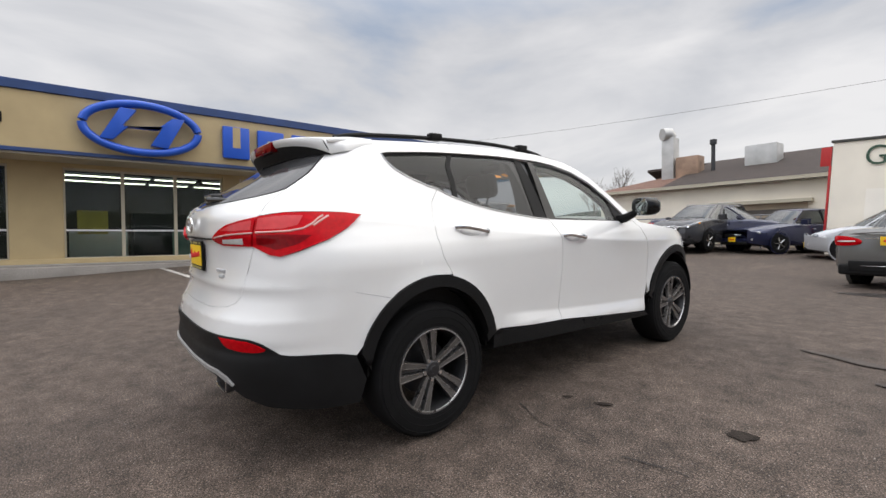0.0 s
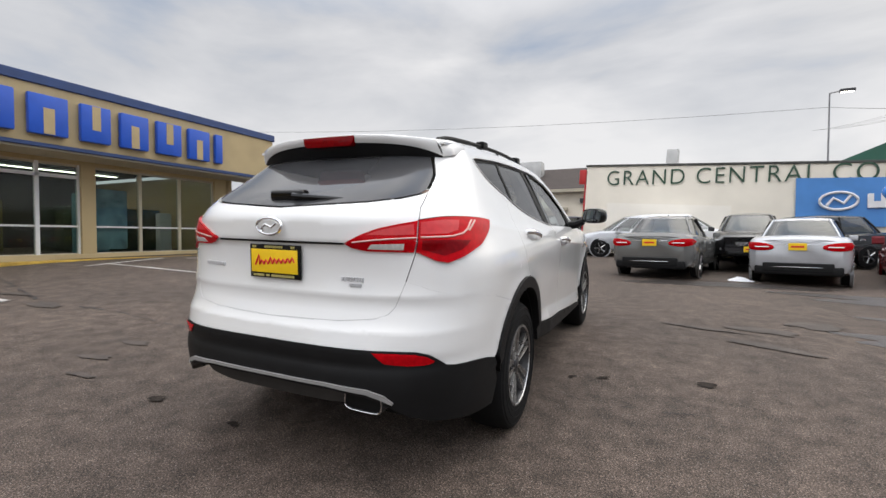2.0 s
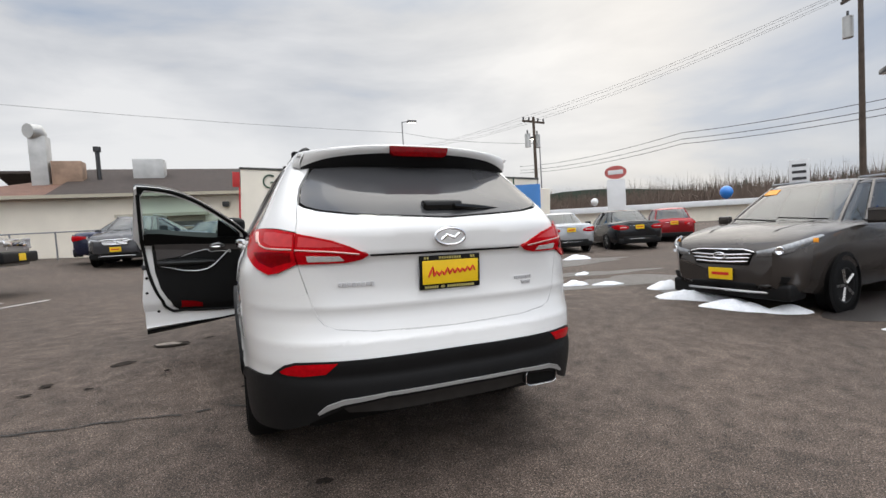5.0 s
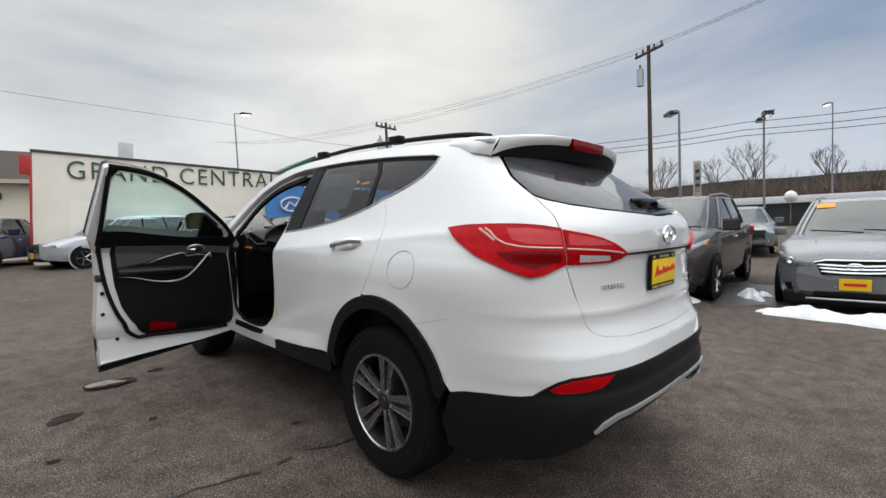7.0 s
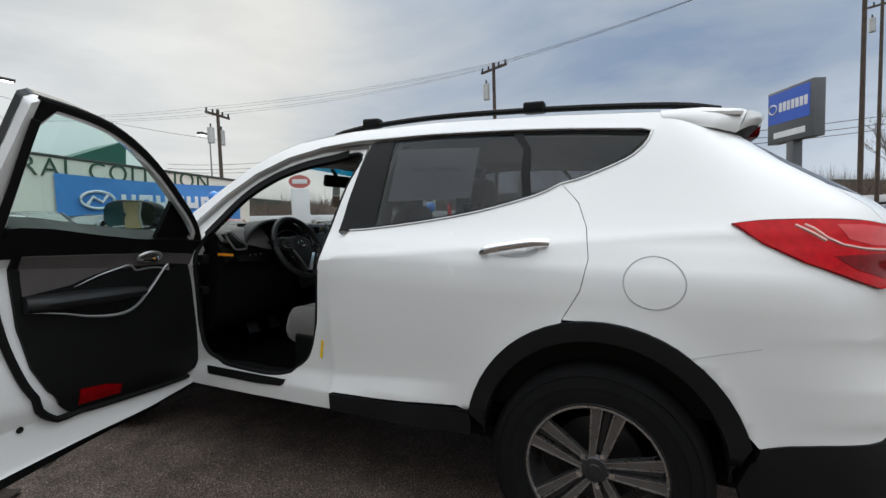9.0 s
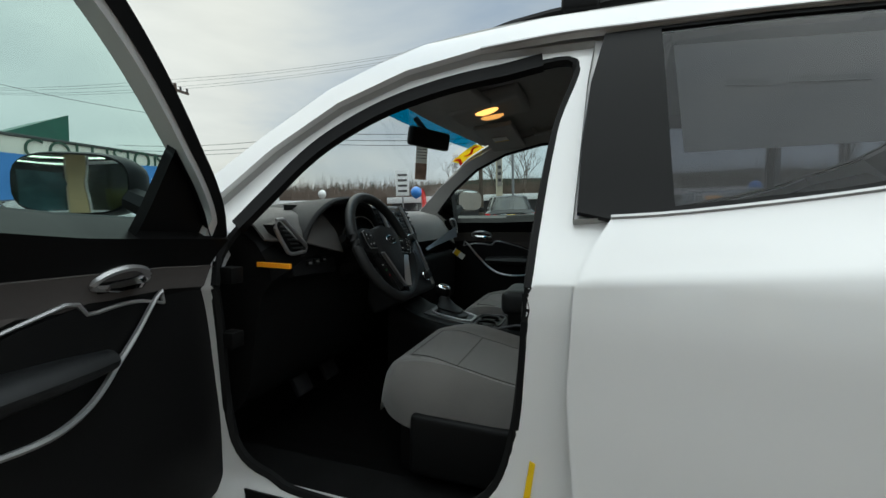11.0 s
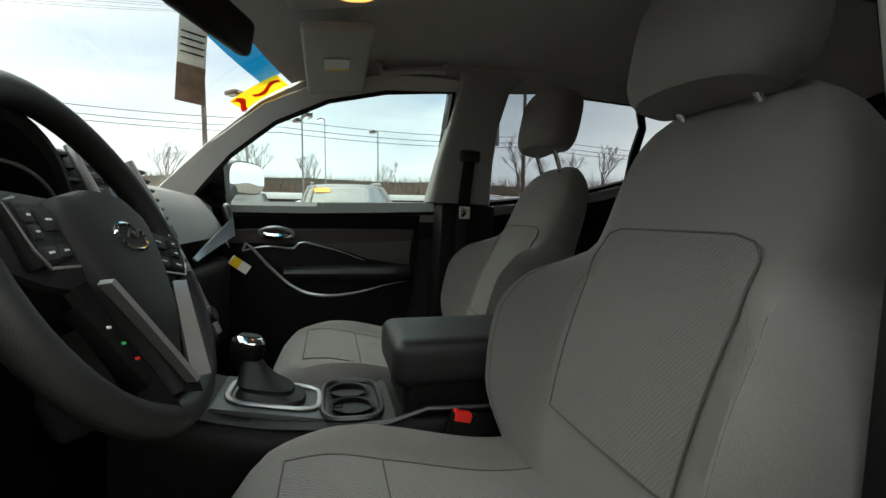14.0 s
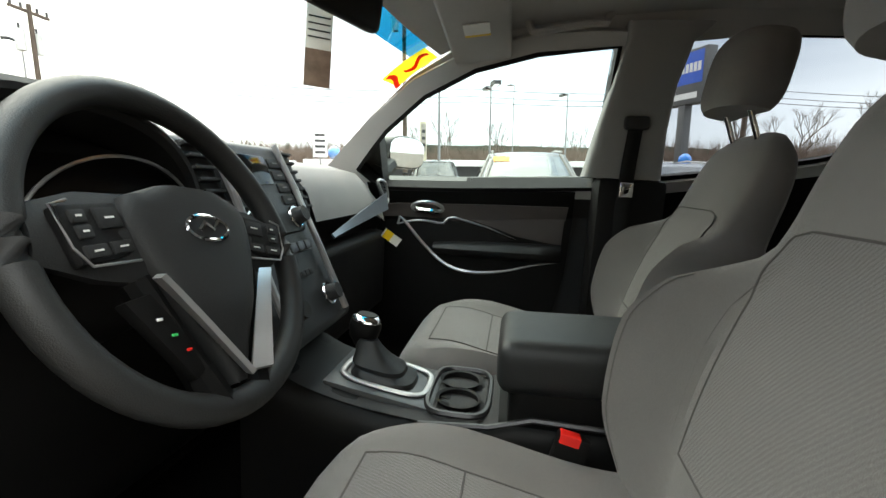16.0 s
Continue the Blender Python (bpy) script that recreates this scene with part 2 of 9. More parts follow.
def rod(p, q, r, sides=10, r2=None, bm=None):
    own = bmesh.new()
    p, q = Vector(p), Vector(q)
    bmesh.ops.create_cone(own, cap_ends=True, segments=sides, radius1=r, radius2=r if r2 is None else r2, depth=(q - p).length)
    turn = (q - p).to_track_quat("Z", "Y").to_matrix().to_4x4()
    moved(own, Matrix.Translation((p + q) / 2) @ turn)
    return joined(bm, own)


def tube(points, r, sides=8, closed=False, bm=None, flat=1.0):
    """A round bar along points; r may be a list. flat squeezes it upright."""
    own = bm or bmesh.new()
    pts = [Vector(p) for p in points]
    n = len(pts)
    rings = []
    for i, p in enumerate(pts):
        a, b = pts[(i - 1) % n if closed else max(i - 1, 0)], pts[(i + 1) % n if closed else min(i + 1, n - 1)]
        t = (b - a).normalized()
        side = t.cross(Vector((0, 0, 1)))
        side = side.normalized() if side.length > 1e-4 else Vector((1, 0, 0))
        up = side.cross(t)
        rad = r[i] if isinstance(r, (list, tuple)) else r
        rings.append([own.verts.new(p + rad * (math.cos(k * math.tau / sides) * side + flat * math.sin(k * math.tau / sides) * up)) for k in range(sides)])
    for i in range(n if closed else n - 1):
        a, b = rings[i], rings[(i + 1) % n]
        for k in range(sides):
            own.faces.new((a[k], a[(k + 1) % sides], b[(k + 1) % sides], b[k]))
    if not closed:
        own.faces.new(rings[0][::-1])
        own.faces.new(rings[-1])
    bmesh.ops.recalc_face_normals(own, faces=own.faces[:])
    return own


def lathe(profile, sides=40, axis="X"):
    """Turns (along, radius) round an axis."""
    bm = bmesh.new()
    rings = []
    for a, r in profile:
        ring_ = []
        for k in range(sides):
            c, s = math.cos(k * math.tau / sides) * r, math.sin(k * math.tau / sides) * r
            ring_.append(bm.verts.new((a, c, s) if axis == "X" else (c, s, a)))
        rings.append(ring_)
    for a, b in zip(rings, rings[1:]):
        for k in range(sides):
            bm.faces.new((a[k], a[(k + 1) % sides], b[(k + 1) % sides], b[k]))
    bmesh.ops.recalc_face_normals(bm, faces=bm.faces[:])
    return bm


def grid(f, nu, nv, bm=None, flip=False):
    """A sheet f(u, v) for u, v from 0 to 1."""
    own = bm or bmesh.new()
    v = [[own.verts.new(f(i / nu, j / nv)) for j in range(nv + 1)] for i in range(nu + 1)]
    for i in range(nu):
        for j in range(nv):
            q = (v[i][j], v[i + 1][j], v[i + 1][j + 1], v[i][j + 1])
            own.faces.new(q[::-1] if flip else q)
    return own


def shell(bm, thick):
    """Gives a sheet a thickness, inwards of its faces."""
    bmesh.ops.recalc_face_normals(bm, faces=bm.faces[:])
    bmesh.ops.solidify(bm, geom=bm.faces[:], thickness=thick)
    return bm


def prism(outline, depth, bevel=0.0):
    """An outline in x, z pushed along y from 0 to depth."""
    bm = bmesh.new()
    f = bm.faces.new([bm.verts.new((x, 0, z)) for x, z in outline])
    new_ = bmesh.ops.extrude_face_region(bm, geom=[f])["geom"]
    bmesh.ops.translate(bm, vec=(0, depth, 0), verts=[v for v in new_ if isinstance(v, bmesh.types.BMVert)])
    bmesh.ops.recalc_face_normals(bm, faces=bm.faces[:])
    if bevel:
        bmesh.ops.bevel(bm, geom=bm.edges[:], offset=bevel, segments=2, profile=0.6, affect="EDGES", clamp_overlap=True)
    return bm


def smooth_line(points, step=0.02, closed=False):
    """Points along a smooth curve through the given ones (Catmull-Rom)."""
    pts = [Vector(p) for p in points]
    n = len(pts)
    out = []
    for i in range(n if closed else n - 1):
        p0, p1, p2, p3 = (pts[(i + k) % n] if closed else pts[min(max(i + k, 0), n - 1)] for k in (-1, 0, 1, 2))
        count = max(1, int((p2 - p1).length / step))
        for k in range(count):
            t = k / count
            out.append(0.5 * (2 * p1 + (p2 - p0) * t + (2 * p0 - 5 * p1 + 4 * p2 - p3) * t * t + (3 * p1 - p0 - 3 * p2 + p3) * t ** 3))
    if not closed:
        out.append(pts[-1])
    return out


def straight_line(points, step=0.02, closed=True):
    pts = [Vector(p) for p in points]
    out = []
    for a, b in zip(pts, pts[1:] + pts[:1] if closed else pts[1:]):
        count = max(1, int((b - a).length / step))
        out += [a.lerp(b, k / count) for k in range(count)]
    return out


def loft(rings_, cap=True):
    bm = bmesh.new()
    vs = [[bm.verts.new(p) for p in r] for r in rings_]
    n = len(vs[0])
    for a, b in zip(vs, vs[1:]):
        for i in range(n):
            bm.faces.new((a[i], a[(i + 1) % n], b[(i + 1) % n], b[i]))
    if cap:
        bm.faces.new(vs[0][::-1])
        bm.faces.new(vs[-1])
    bmesh.ops.recalc_face_normals(bm, faces=bm.faces[:])
    return bm


def sup(a, n):
    return math.copysign(abs(math.cos(a)) ** (2 / n), math.cos(a)), math.copysign(abs(math.sin(a)) ** (2 / n), math.sin(a))
# ---- the body's skin: one smooth surface P(s, z), s runs from the nose along the side to the tail ----
def curve(points):
    """A smooth function through (at, value) points, with no overshoot."""
    xs, ys = [p[0] for p in points], [p[1] for p in points]
    d = [(ys[i + 1] - ys[i]) / (xs[i + 1] - xs[i]) for i in range(len(xs) - 1)]
    m = [d[0]] + [0.0 if a * b <= 0 else 2 * a * b / (a + b) for a, b in zip(d, d[1:])] + [d[-1]]

    def f(x):
        if x <= xs[0]:
            return ys[0] + m[0] * (x - xs[0])
        if x >= xs[-1]:
            return ys[-1] + m[-1] * (x - xs[-1])
        i = 0
        while x > xs[i + 1]:
            i += 1
        h = xs[i + 1] - xs[i]
        t = (x - xs[i]) / h
        return (ys[i] * (1 + 2 * t) * (1 - t) ** 2 + h * m[i] * t * (1 - t) ** 2
                + ys[i + 1] * t * t * (3 - 2 * t) + h * m[i + 1] * t * t * (t - 1))
    return f


HALF = curve([(0.10, 0.80), (0.22, 0.86), (0.32, 0.905), (0.45, 0.915), (0.60, 0.918), (0.80, 0.930), (0.95, 0.935), (1.03, 0.925), (1.10, 0.895), (1.17, 0.855),
              (1.30, 0.790), (1.545, 0.662), (1.64, 0.595), (1.70, 0.545)])
TAIL = curve([(0.20, 0.83), (0.34, 0.875), (0.44, 0.895), (0.52, 0.905), (0.64, 0.900), (0.70, 0.885), (0.78, 0.850), (0.86, 0.822), (1.00, 0.812), (1.08, 0.815), (1.13, 0.838),
              (1.20, 0.838), (1.26, 0.810), (1.32, 0.735), (1.45, 0.510), (1.58, 0.305), (1.66, 0.20)])
NOSE = curve([(0.15, 1.10), (0.30, 1.24), (0.50, 1.30), (0.70, 1.29), (0.90, 1.20), (1.00, 1.05), (1.10, 0.75), (1.3, 0.3)])
S_REAR, S_FRONT = -0.10, 2.30


def ring(w, length, phi, n):
    length, c, s = max(length, 0.15), abs(math.cos(phi)), abs(math.sin(phi))
    r = ((c / w) ** n + (s / length) ** n) ** (-1 / n)
    return r * c, r * s


SHOULDER = curve([(-1.2, 1.175), (-0.70, 1.190), (-0.366, 1.185), (-0.05, 1.160), (0.10, 1.146), (0.29, 1.123), (0.55, 1.095), (0.85, 1.064), (1.08, 1.040), (1.6, 0.990), (2.2, 0.945), (2.9, 0.93)])
SILL_FOLD = curve([(0.45, 0.600), (0.55, 0.592), (0.83, 0.566), (1.05, 0.545), (1.6, 0.505), (2.2, 0.470)])


def relief(s, z):
    """How far the pressed folds of the sheet metal stand off the smooth skin."""
    d = 0.0
    ends = max(0.0, min(1.0, (s + 0.95) / 0.5)) * max(0.0, min(1.0, (2.9 - s) / 0.6))
    if ends > 0:
        dz = z - SHOULDER(s)
        d += 0.0125 * ends * math.exp(-abs(dz) / (0.060 if dz > 0 else 0.065))
    low = max(0.0, min(1.0, (s - 0.52) / 0.22)) * max(0.0, min(1.0, (2.4 - s) / 0.3))
    if low > 0:
        d += low * 0.32 * max(0.0, min(0.075, SILL_FOLD(s) - z))
    for yc in (0.02, 2.70):
        r = math.hypot(s - yc, z - 0.435)
        if r < 0.75 and z > 0.5:
            d += 0.013 * math.exp(-max(0.0, r - 0.45) / 0.045)
    return d


def relief_tail(z):
    """The folds across the tail: under the plate, and along the bumper's top and foot."""
    return 0.011 * math.exp(-abs(z - 0.885) / (0.05 if z > 0.885 else 0.030)) + 0.010 * math.exp(-abs(z - 0.735) / 0.030) - 0.012 * math.exp(-((z - 0.600) / 0.030) ** 2)


def skin(s, z):
    """A point of the right side's skin in the car's own axes: x to its right, y ahead, from the rear axle."""
    w = HALF(z) + relief(s, z)
    if s < S_REAR:
        x, y = ring(w, TAIL(z) + relief_tail(z) * min(1.0, (S_REAR - s) / 0.6), (S_REAR - s) / 0.93, 3.4)
        return x, S_REAR - y, z
    if s > S_FRONT:
        x, y = ring(w, NOSE(z), (s - S_FRONT) / 0.93, 2.8)
        return x, S_FRONT + y, z
    return w, s, z
# ---- end of skin ----

# ---- the lot: one sheet of ground to the horizon ----
GROUND_Y = curve([(-200, -0.25), (-12, -0.25), (-3, -0.139), (0, 0.0), (3, 0.139), (6, 0.16), (10, 0.15), (17, 0.42), (30, 0.5), (300, 0.5)])


def ground_z(x, y):
    return -0.0256 * 14 * math.tanh(x / 14) + GROUND_Y(y) + 0.028 * min(8.0, max(0.0, -3.0 - x))


def uneven(n, reach, fine):
    """Places from -reach to reach, close together in the middle."""
    return [math.copysign(abs(k / n) ** fine * reach, k) for k in range(-n, n + 1)]


bm = bmesh.new()
gx = gy = uneven(70, 900, 3.2)
rows = [[bm.verts.new((x, y, ground_z(x, y))) for y in gy] for x in gx]
for i in range(len(gx) - 1):
    for j in range(len(gy) - 1):
        bm.faces.new((rows[i][j], rows[i + 1][j], rows[i + 1][j + 1], rows[i][j + 1]))
ASPHALT = mat("worn_asphalt", (0.122, 0.092, 0.074), 0.8, 0, 0.22, 0.55, 0.007, 150, fine=0.85, spec=0.3)
an, al = ASPHALT.node_tree.nodes, ASPHALT.node_tree.links
# pale stones in the worn face, and mottling of a hand's width
a_co, a_vor, a_step, a_mid, a_mix, a_mul = an.new("ShaderNodeTexCoord"), an.new("ShaderNodeTexVoronoi"), an.new("ShaderNodeMapRange"), an.new("ShaderNodeTexNoise"), an.new("ShaderNodeMix"), an.new("ShaderNodeMix")
a_vor.inputs["Scale"].default_value = 62.0
a_step.inputs["From Min"].default_value, a_step.inputs["From Max"].default_value = 0.16, 0.26
a_step.inputs["To Min"].default_value, a_step.inputs["To Max"].default_value = 0.55, 0.0
a_mid.inputs["Scale"].default_value, a_mid.inputs["Detail"].default_value = 7.0, 6.0
a_tone = an.new("ShaderNodeMapRange")
a_tone.inputs["From Min"].default_value, a_tone.inputs["From Max"].default_value = 0.3, 0.7
a_tone.inputs["To Min"].default_value, a_tone.inputs["To Max"].default_value = 0.62, 1.32
a_mix.data_type = a_mul.data_type = "RGBA"
a_mul.blend_type = "MULTIPLY"
a_mul.inputs["Factor"].default_value, a_mix.inputs["B"].default_value = 1.0, (0.22, 0.195, 0.17, 1)
a_from = an["Principled BSDF"].inputs["Base Color"].links[0].from_socket
for a_out, a_in in ((a_co.outputs["Object"], a_vor.inputs["Vector"]), (a_co.outputs["Object"], a_mid.inputs["Vector"]), (a_vor.outputs["Distance"], a_step.inputs["Value"]), (a_mid.outputs["Fac"], a_tone.inputs["Value"]),
                    (a_from, a_mul.inputs["A"]), (a_tone.outputs["Result"], a_mul.inputs["B"]), (a_mul.outputs["Result"], a_mix.inputs["A"]), (a_step.outputs["Result"], a_mix.inputs["Factor"]), (a_mix.outputs["Result"], an["Principled BSDF"].inputs["Base Color"])):
    al.new(a_out, a_in)
# small dark pits and pale chips between the stones
a_pit, a_deep, a_chip, a_out2 = an.new("ShaderNodeTexVoronoi"), an.new("ShaderNodeMapRange"), an.new("ShaderNodeTexVoronoi"), an.new("ShaderNodeMix")
a_pit.inputs["Scale"].default_value, a_chip.inputs["Scale"].default_value = 115.0, 27.0
a_deep.inputs["From Min"].default_value, a_deep.inputs["From Max"].default_value = 0.10, 0.55
a_deep.inputs["To Min"].default_value, a_deep.inputs["To Max"].default_value = 1.55, 0.50
a_out2.data_type, a_out2.blend_type = "RGBA", "MULTIPLY"
a_out2.inputs["Factor"].default_value = 1.0
a_white, a_spot = an.new("ShaderNodeMix"), an.new("ShaderNodeMapRange")
a_white.data_type = "RGBA"
a_white.inputs["B"].default_value = (0.33, 0.30, 0.27, 1)
a_spot.inputs["From Min"].default_value, a_spot.inputs["From Max"].default_value = 0.075, 0.11
a_spot.inputs["To Min"].default_value, a_spot.inputs["To Max"].default_value = 0.75, 0.0
for a_out, a_in in ((a_co.outputs["Object"], a_pit.inputs["Vector"]), (a_co.outputs["Object"], a_chip.inputs["Vector"]), (a_pit.outputs["Distance"], a_deep.inputs["Value"]), (a_mix.outputs["Result"], a_out2.inputs["A"]), (a_deep.outputs["Result"], a_out2.inputs["B"]),
                    (a_chip.outputs["Distance"], a_spot.inputs["Value"]), (a_spot.outputs["Result"], a_white.inputs["Factor"]), (a_out2.outputs["Result"], a_white.inputs["A"]), (a_white.outputs["Result"], an["Principled BSDF"].inputs["Base Color"])):
    al.new(a_out, a_in)
tagged(part("ground", bm, ASPHALT), "worn damp brown-grey asphalt lot with dark oil stains", "ground", kind="structure")

def skin_at(s, z, out=0.0, side=1):
    """A point out metres off the skin, and the skin's outward normal."""
    h = 0.004
    p, a, b = Vector(skin(s, z)), Vector(skin(s + h, z)) - Vector(skin(s - h, z)), Vector(skin(s, z + h)) - Vector(skin(s, z - h))
    n = a.cross(b).normalized()
    if n.x * p.x + n.y * (p.y - 1.2) < 0:
        n = -n
    p = p + n * out
    return Vector((p.x * side, p.y, p.z)), Vector((n.x * side, n.y, n.z))


def s_of(y, z):
    """The place along the skin of a given y."""
    if S_REAR <= y <= S_FRONT:
        return y
    lo, hi = 0.0, 1.55
    for _ in range(30):
        mid = (lo + hi) / 2
        got = ring(HALF(z), TAIL(z) if y < 0 else NOSE(z), mid, 3.4 if y < 0 else 2.8)[1]
        lo, hi = (mid, hi) if got < abs(y - (S_REAR if y < 0 else S_FRONT)) else (lo, mid)
    return S_REAR - 0.93 * lo if y < 0 else S_FRONT + 0.93 * lo


def inside(poly, pts):
    x, y = pts[:, 0], pts[:, 1]
    hit = np.zeros(len(pts), bool)
    px, py = poly[:, 0], poly[:, 1]
    for i in range(len(poly)):
        x0, y0, x1, y1 = px[i - 1], py[i - 1], px[i], py[i]
        if y0 != y1:
            hit ^= ((y0 > y) != (y1 > y)) & (x < (x1 - x0) * (y - y0) / (y1 - y0) + x0)
    return hit


def inset(poly, d):
    """Shrinks a closed outline by d."""
    n = len(poly)
    area = sum(poly[i - 1][0] * poly[i][1] - poly[i][0] * poly[i - 1][1] for i in range(n))
    out = []
    for i in range(n):
        a, b = poly[i - 1], poly[(i + 1) % n]
        t = np.array([b[0] - a[0], b[1] - a[1]])
        t /= max(np.hypot(*t), 1e-9)
        out.append((poly[i][0] - t[1] * d * np.sign(area), poly[i][1] + t[0] * d * np.sign(area)))
    return out


def panel(name, outline, material, parent, side=1, out=0.0, depth=0.014, holes=(), step=0.032, gap=0.0025, label="", closed_at_tail=False, place=None):
    """A sheet-metal panel, lens or pane that follows the skin within an outline of (s, z), with its edges turned in.
    side 0 makes both halves as one piece."""
    loops = [inset([(p[0], p[1]) for p in straight_line([(a, b, 0) for a, b in outline], 0.018)], gap)]
    loops += [[(p[0], p[1]) for p in straight_line([(a, b, 0) for a, b in h], 0.018)] for h in holes]
    if closed_at_tail:
        loops[0] = [(-1.5608 if a < -1.55 else a, b) for a, b in loops[0]]
    verts, edges = [], []
    for lp in loops:
        k = len(verts)
        verts += lp
        edges += [(k + i, k + (i + 1) % len(lp)) for i in range(len(lp))]
    rim_count = len(verts)
    polys = [np.array(lp) for lp in loops]
    (a0, b0), (a1, b1) = polys[0].min(0), polys[0].max(0)
    gx, gy = np.meshgrid(np.arange(a0 + step / 2, a1, step), np.arange(b0 + step / 2, b1, step))
    cand = np.stack([gx.ravel(), gy.ravel()], 1)
    ok = inside(polys[0], cand)
    for h in polys[1:]:
        ok &= ~inside(h, cand)
    cand = cand[ok]
    if step > 0.03:
        # rows of points along the folds keep their edges clean
        rows_ = [(a, f(a) + o) for f in (SHOULDER, SILL_FOLD) for a in np.arange(a0, a1, 0.02) for o in (-0.012, 0.0, 0.012)] + [(a, zf + o) for zf in (0.885, 0.735) for a in np.arange(a0, min(a1, -0.3), 0.03) for o in (-0.012, 0.0, 0.012)]
        extra = np.array(rows_)
        ok = inside(polys[0], extra)
        for h in polys[1:]:
            ok &= ~inside(h, extra)
        extra = extra[ok]
        if len(extra) and len(cand):
            far = np.min(np.hypot(cand[:, None, 0] - extra[None, :, 0], cand[:, None, 1] - extra[None, :, 1]), axis=1) > 0.016
            cand = np.concatenate([cand[far], extra])
    if len(cand):
        near = np.min([np.min(np.hypot(cand[:, None, 0] - q[None, :, 0], cand[:, None, 1] - q[None, :, 1]), axis=1) for q in polys], axis=0)
        cand = cand[near > min(step * 0.45, 0.010)]
    verts += [tuple(c) for c in cand]
    got = geometry.delaunay_2d_cdt([Vector(v) for v in verts], edges, [], 0, 1e-6)
    v2, tris = np.array([tuple(v) for v in got[0]]), [f for f in got[2]]
    mid = np.array([v2[list(f)].mean(0) for f in tris])
    keep = inside(polys[0], mid)
    for h in polys[1:]:
        keep &= ~inside(h, mid)
    tris = [f for f, k in zip(tris, keep) if k]
    co, no, faces = [], [], []
    for sd in ((1, -1) if side == 0 else (side,)):
        base = len(co)
        for a, b in v2:
            p, n = skin_at(a, b, out, sd)
            if a < -1.555:
                p.x, n = 0.0, Vector((0, n.y, n.z)).normalized()
            co.append(p)
            no.append(n)
        for f in tris:
            p, q, r = (co[base + i] for i in f)
            up = (q - p).cross(r - p).dot(no[base + f[0]]) > 0
            faces.append([base + i for i in (f if up else f[::-1])])
        if depth:
            for lp, hole in zip(loops, [False] + [True] * len(holes)):
                k0, m = len(co), len(lp)
                for a, b in lp:
                    for o in (out, out - depth):
                        p, n = skin_at(a, b, o, sd)
                        if a < -1.555:
                            p.x = 0.0
                        co.append(p)
                        no.append(None)
                for i in range(m):
                    j = (i + 1) % m
                    if lp[i][0] < -1.555 and lp[j][0] < -1.555:
                        continue
                    faces.append([k0 + 2 * i, k0 + 2 * j, k0 + 2 * j + 1, k0 + 2 * i + 1])
    me = bpy.data.meshes.new(name)
    me.from_pydata(co, [], faces)
    me.materials.append(material)
    me.polygons.foreach_set("use_smooth", [True] * len(me.polygons))
    acc = [Vector((0, 0, 0)) for _ in co]
    for f in faces:
        if no[f[0]] is None:
            n = (co[f[1]] - co[f[0]]).cross(co[f[3]] - co[f[0]])
            for i in f:
                acc[i] += n
    me.normals_split_custom_set_from_vertices([n if n is not None else (a.normalized() if a.length > 1e-9 else Vector((0, 0, 1))) for n, a in zip(no, acc)])
    me.update()
    ob = new(name, me)
    ob.parent = parent
    if place is not None:
        ob.matrix_basis = place
    return tagged(ob, label)


def strip(name, line, r, material, parent, side=1, out=0.0, place=None, flat=1.0, label=""):
    """A moulding or seal along a line of (s, z) on the skin."""
    pts = [skin_at(p[0], p[1], out, side)[0] for p in smooth_line([(a, b, 0) for a, b in line], 0.03)]
    ob = part(name, tube(pts, r, 6, flat=flat), material, parent, label)
    if place is not None:
        ob.matrix_basis = place
    return ob


def arch(yc, r, a0, a1, n=24):
    """Points of a wheel arch's edge, from angle a0 to a1 in degrees."""
    out = []
    for k in range(n + 1):
        a = radians(a0 + (a1 - a0) * k / n)
        y, z = yc + r * math.cos(a), 0.435 + r * math.sin(a)
        out.append((s_of(y, z), z))
    return out


from mathutils import geometry

suv = thing("suv", "white mid-size suv with its driver's door standing open", "car", at=pose(0, 0, 0, 2.657, 1.465, 0.07))

SHUT = mat("shut_line", (0.42, 0.42, 0.42), 0.7)
# outlines on the skin, as (along, height)
ROOF_EDGE = [(2.17, 1.095), (2.06, 1.188), (1.90, 1.334), (1.74, 1.462), (1.62, 1.526), (1.50, 1.576), (1.20, 1.624), (0.80, 1.643), (0.30, 1.640), (-0.15, 1.622), (-0.40, 1.604)]
GATE = [(-0.52, 1.560), (-0.585, 1.500), (-0.64, 1.430), (-0.745, 1.345), (-0.815, 1.270), (-0.834, 1.213), (-0.853, 1.074), (-0.893, 0.950)]
GATE_LOW = [(-0.893, 0.950), (-0.934, 0.845), (-0.965, 0.812), (-1.019, 0.792), (-1.166, 0.776), (-1.5608, 0.766)]
SEAM = [(-0.893, 0.950), (-0.75, 0.900), (-0.54, 0.868), (-0.415, 0.848), (-0.30, 0.815), (-0.243, 0.797)]
DOOR_REAR = [(0.142, 0.878), (0.087, 0.979), (0.067, 1.085), (0.082, 1.191), (0.118, 1.279), (0.185, 1.349)]
DLO_LOW = [(0.185, 1.349), (0.27, 1.306), (0.466, 1.246), (0.681, 1.202), (0.919, 1.166), (1.042, 1.154)]
DLO_TAIL = [(0.185, 1.349), (0.134, 1.362), (0.025, 1.408), (-0.058, 1.455), (-0.105, 1.510), (-0.122, 1.545)]
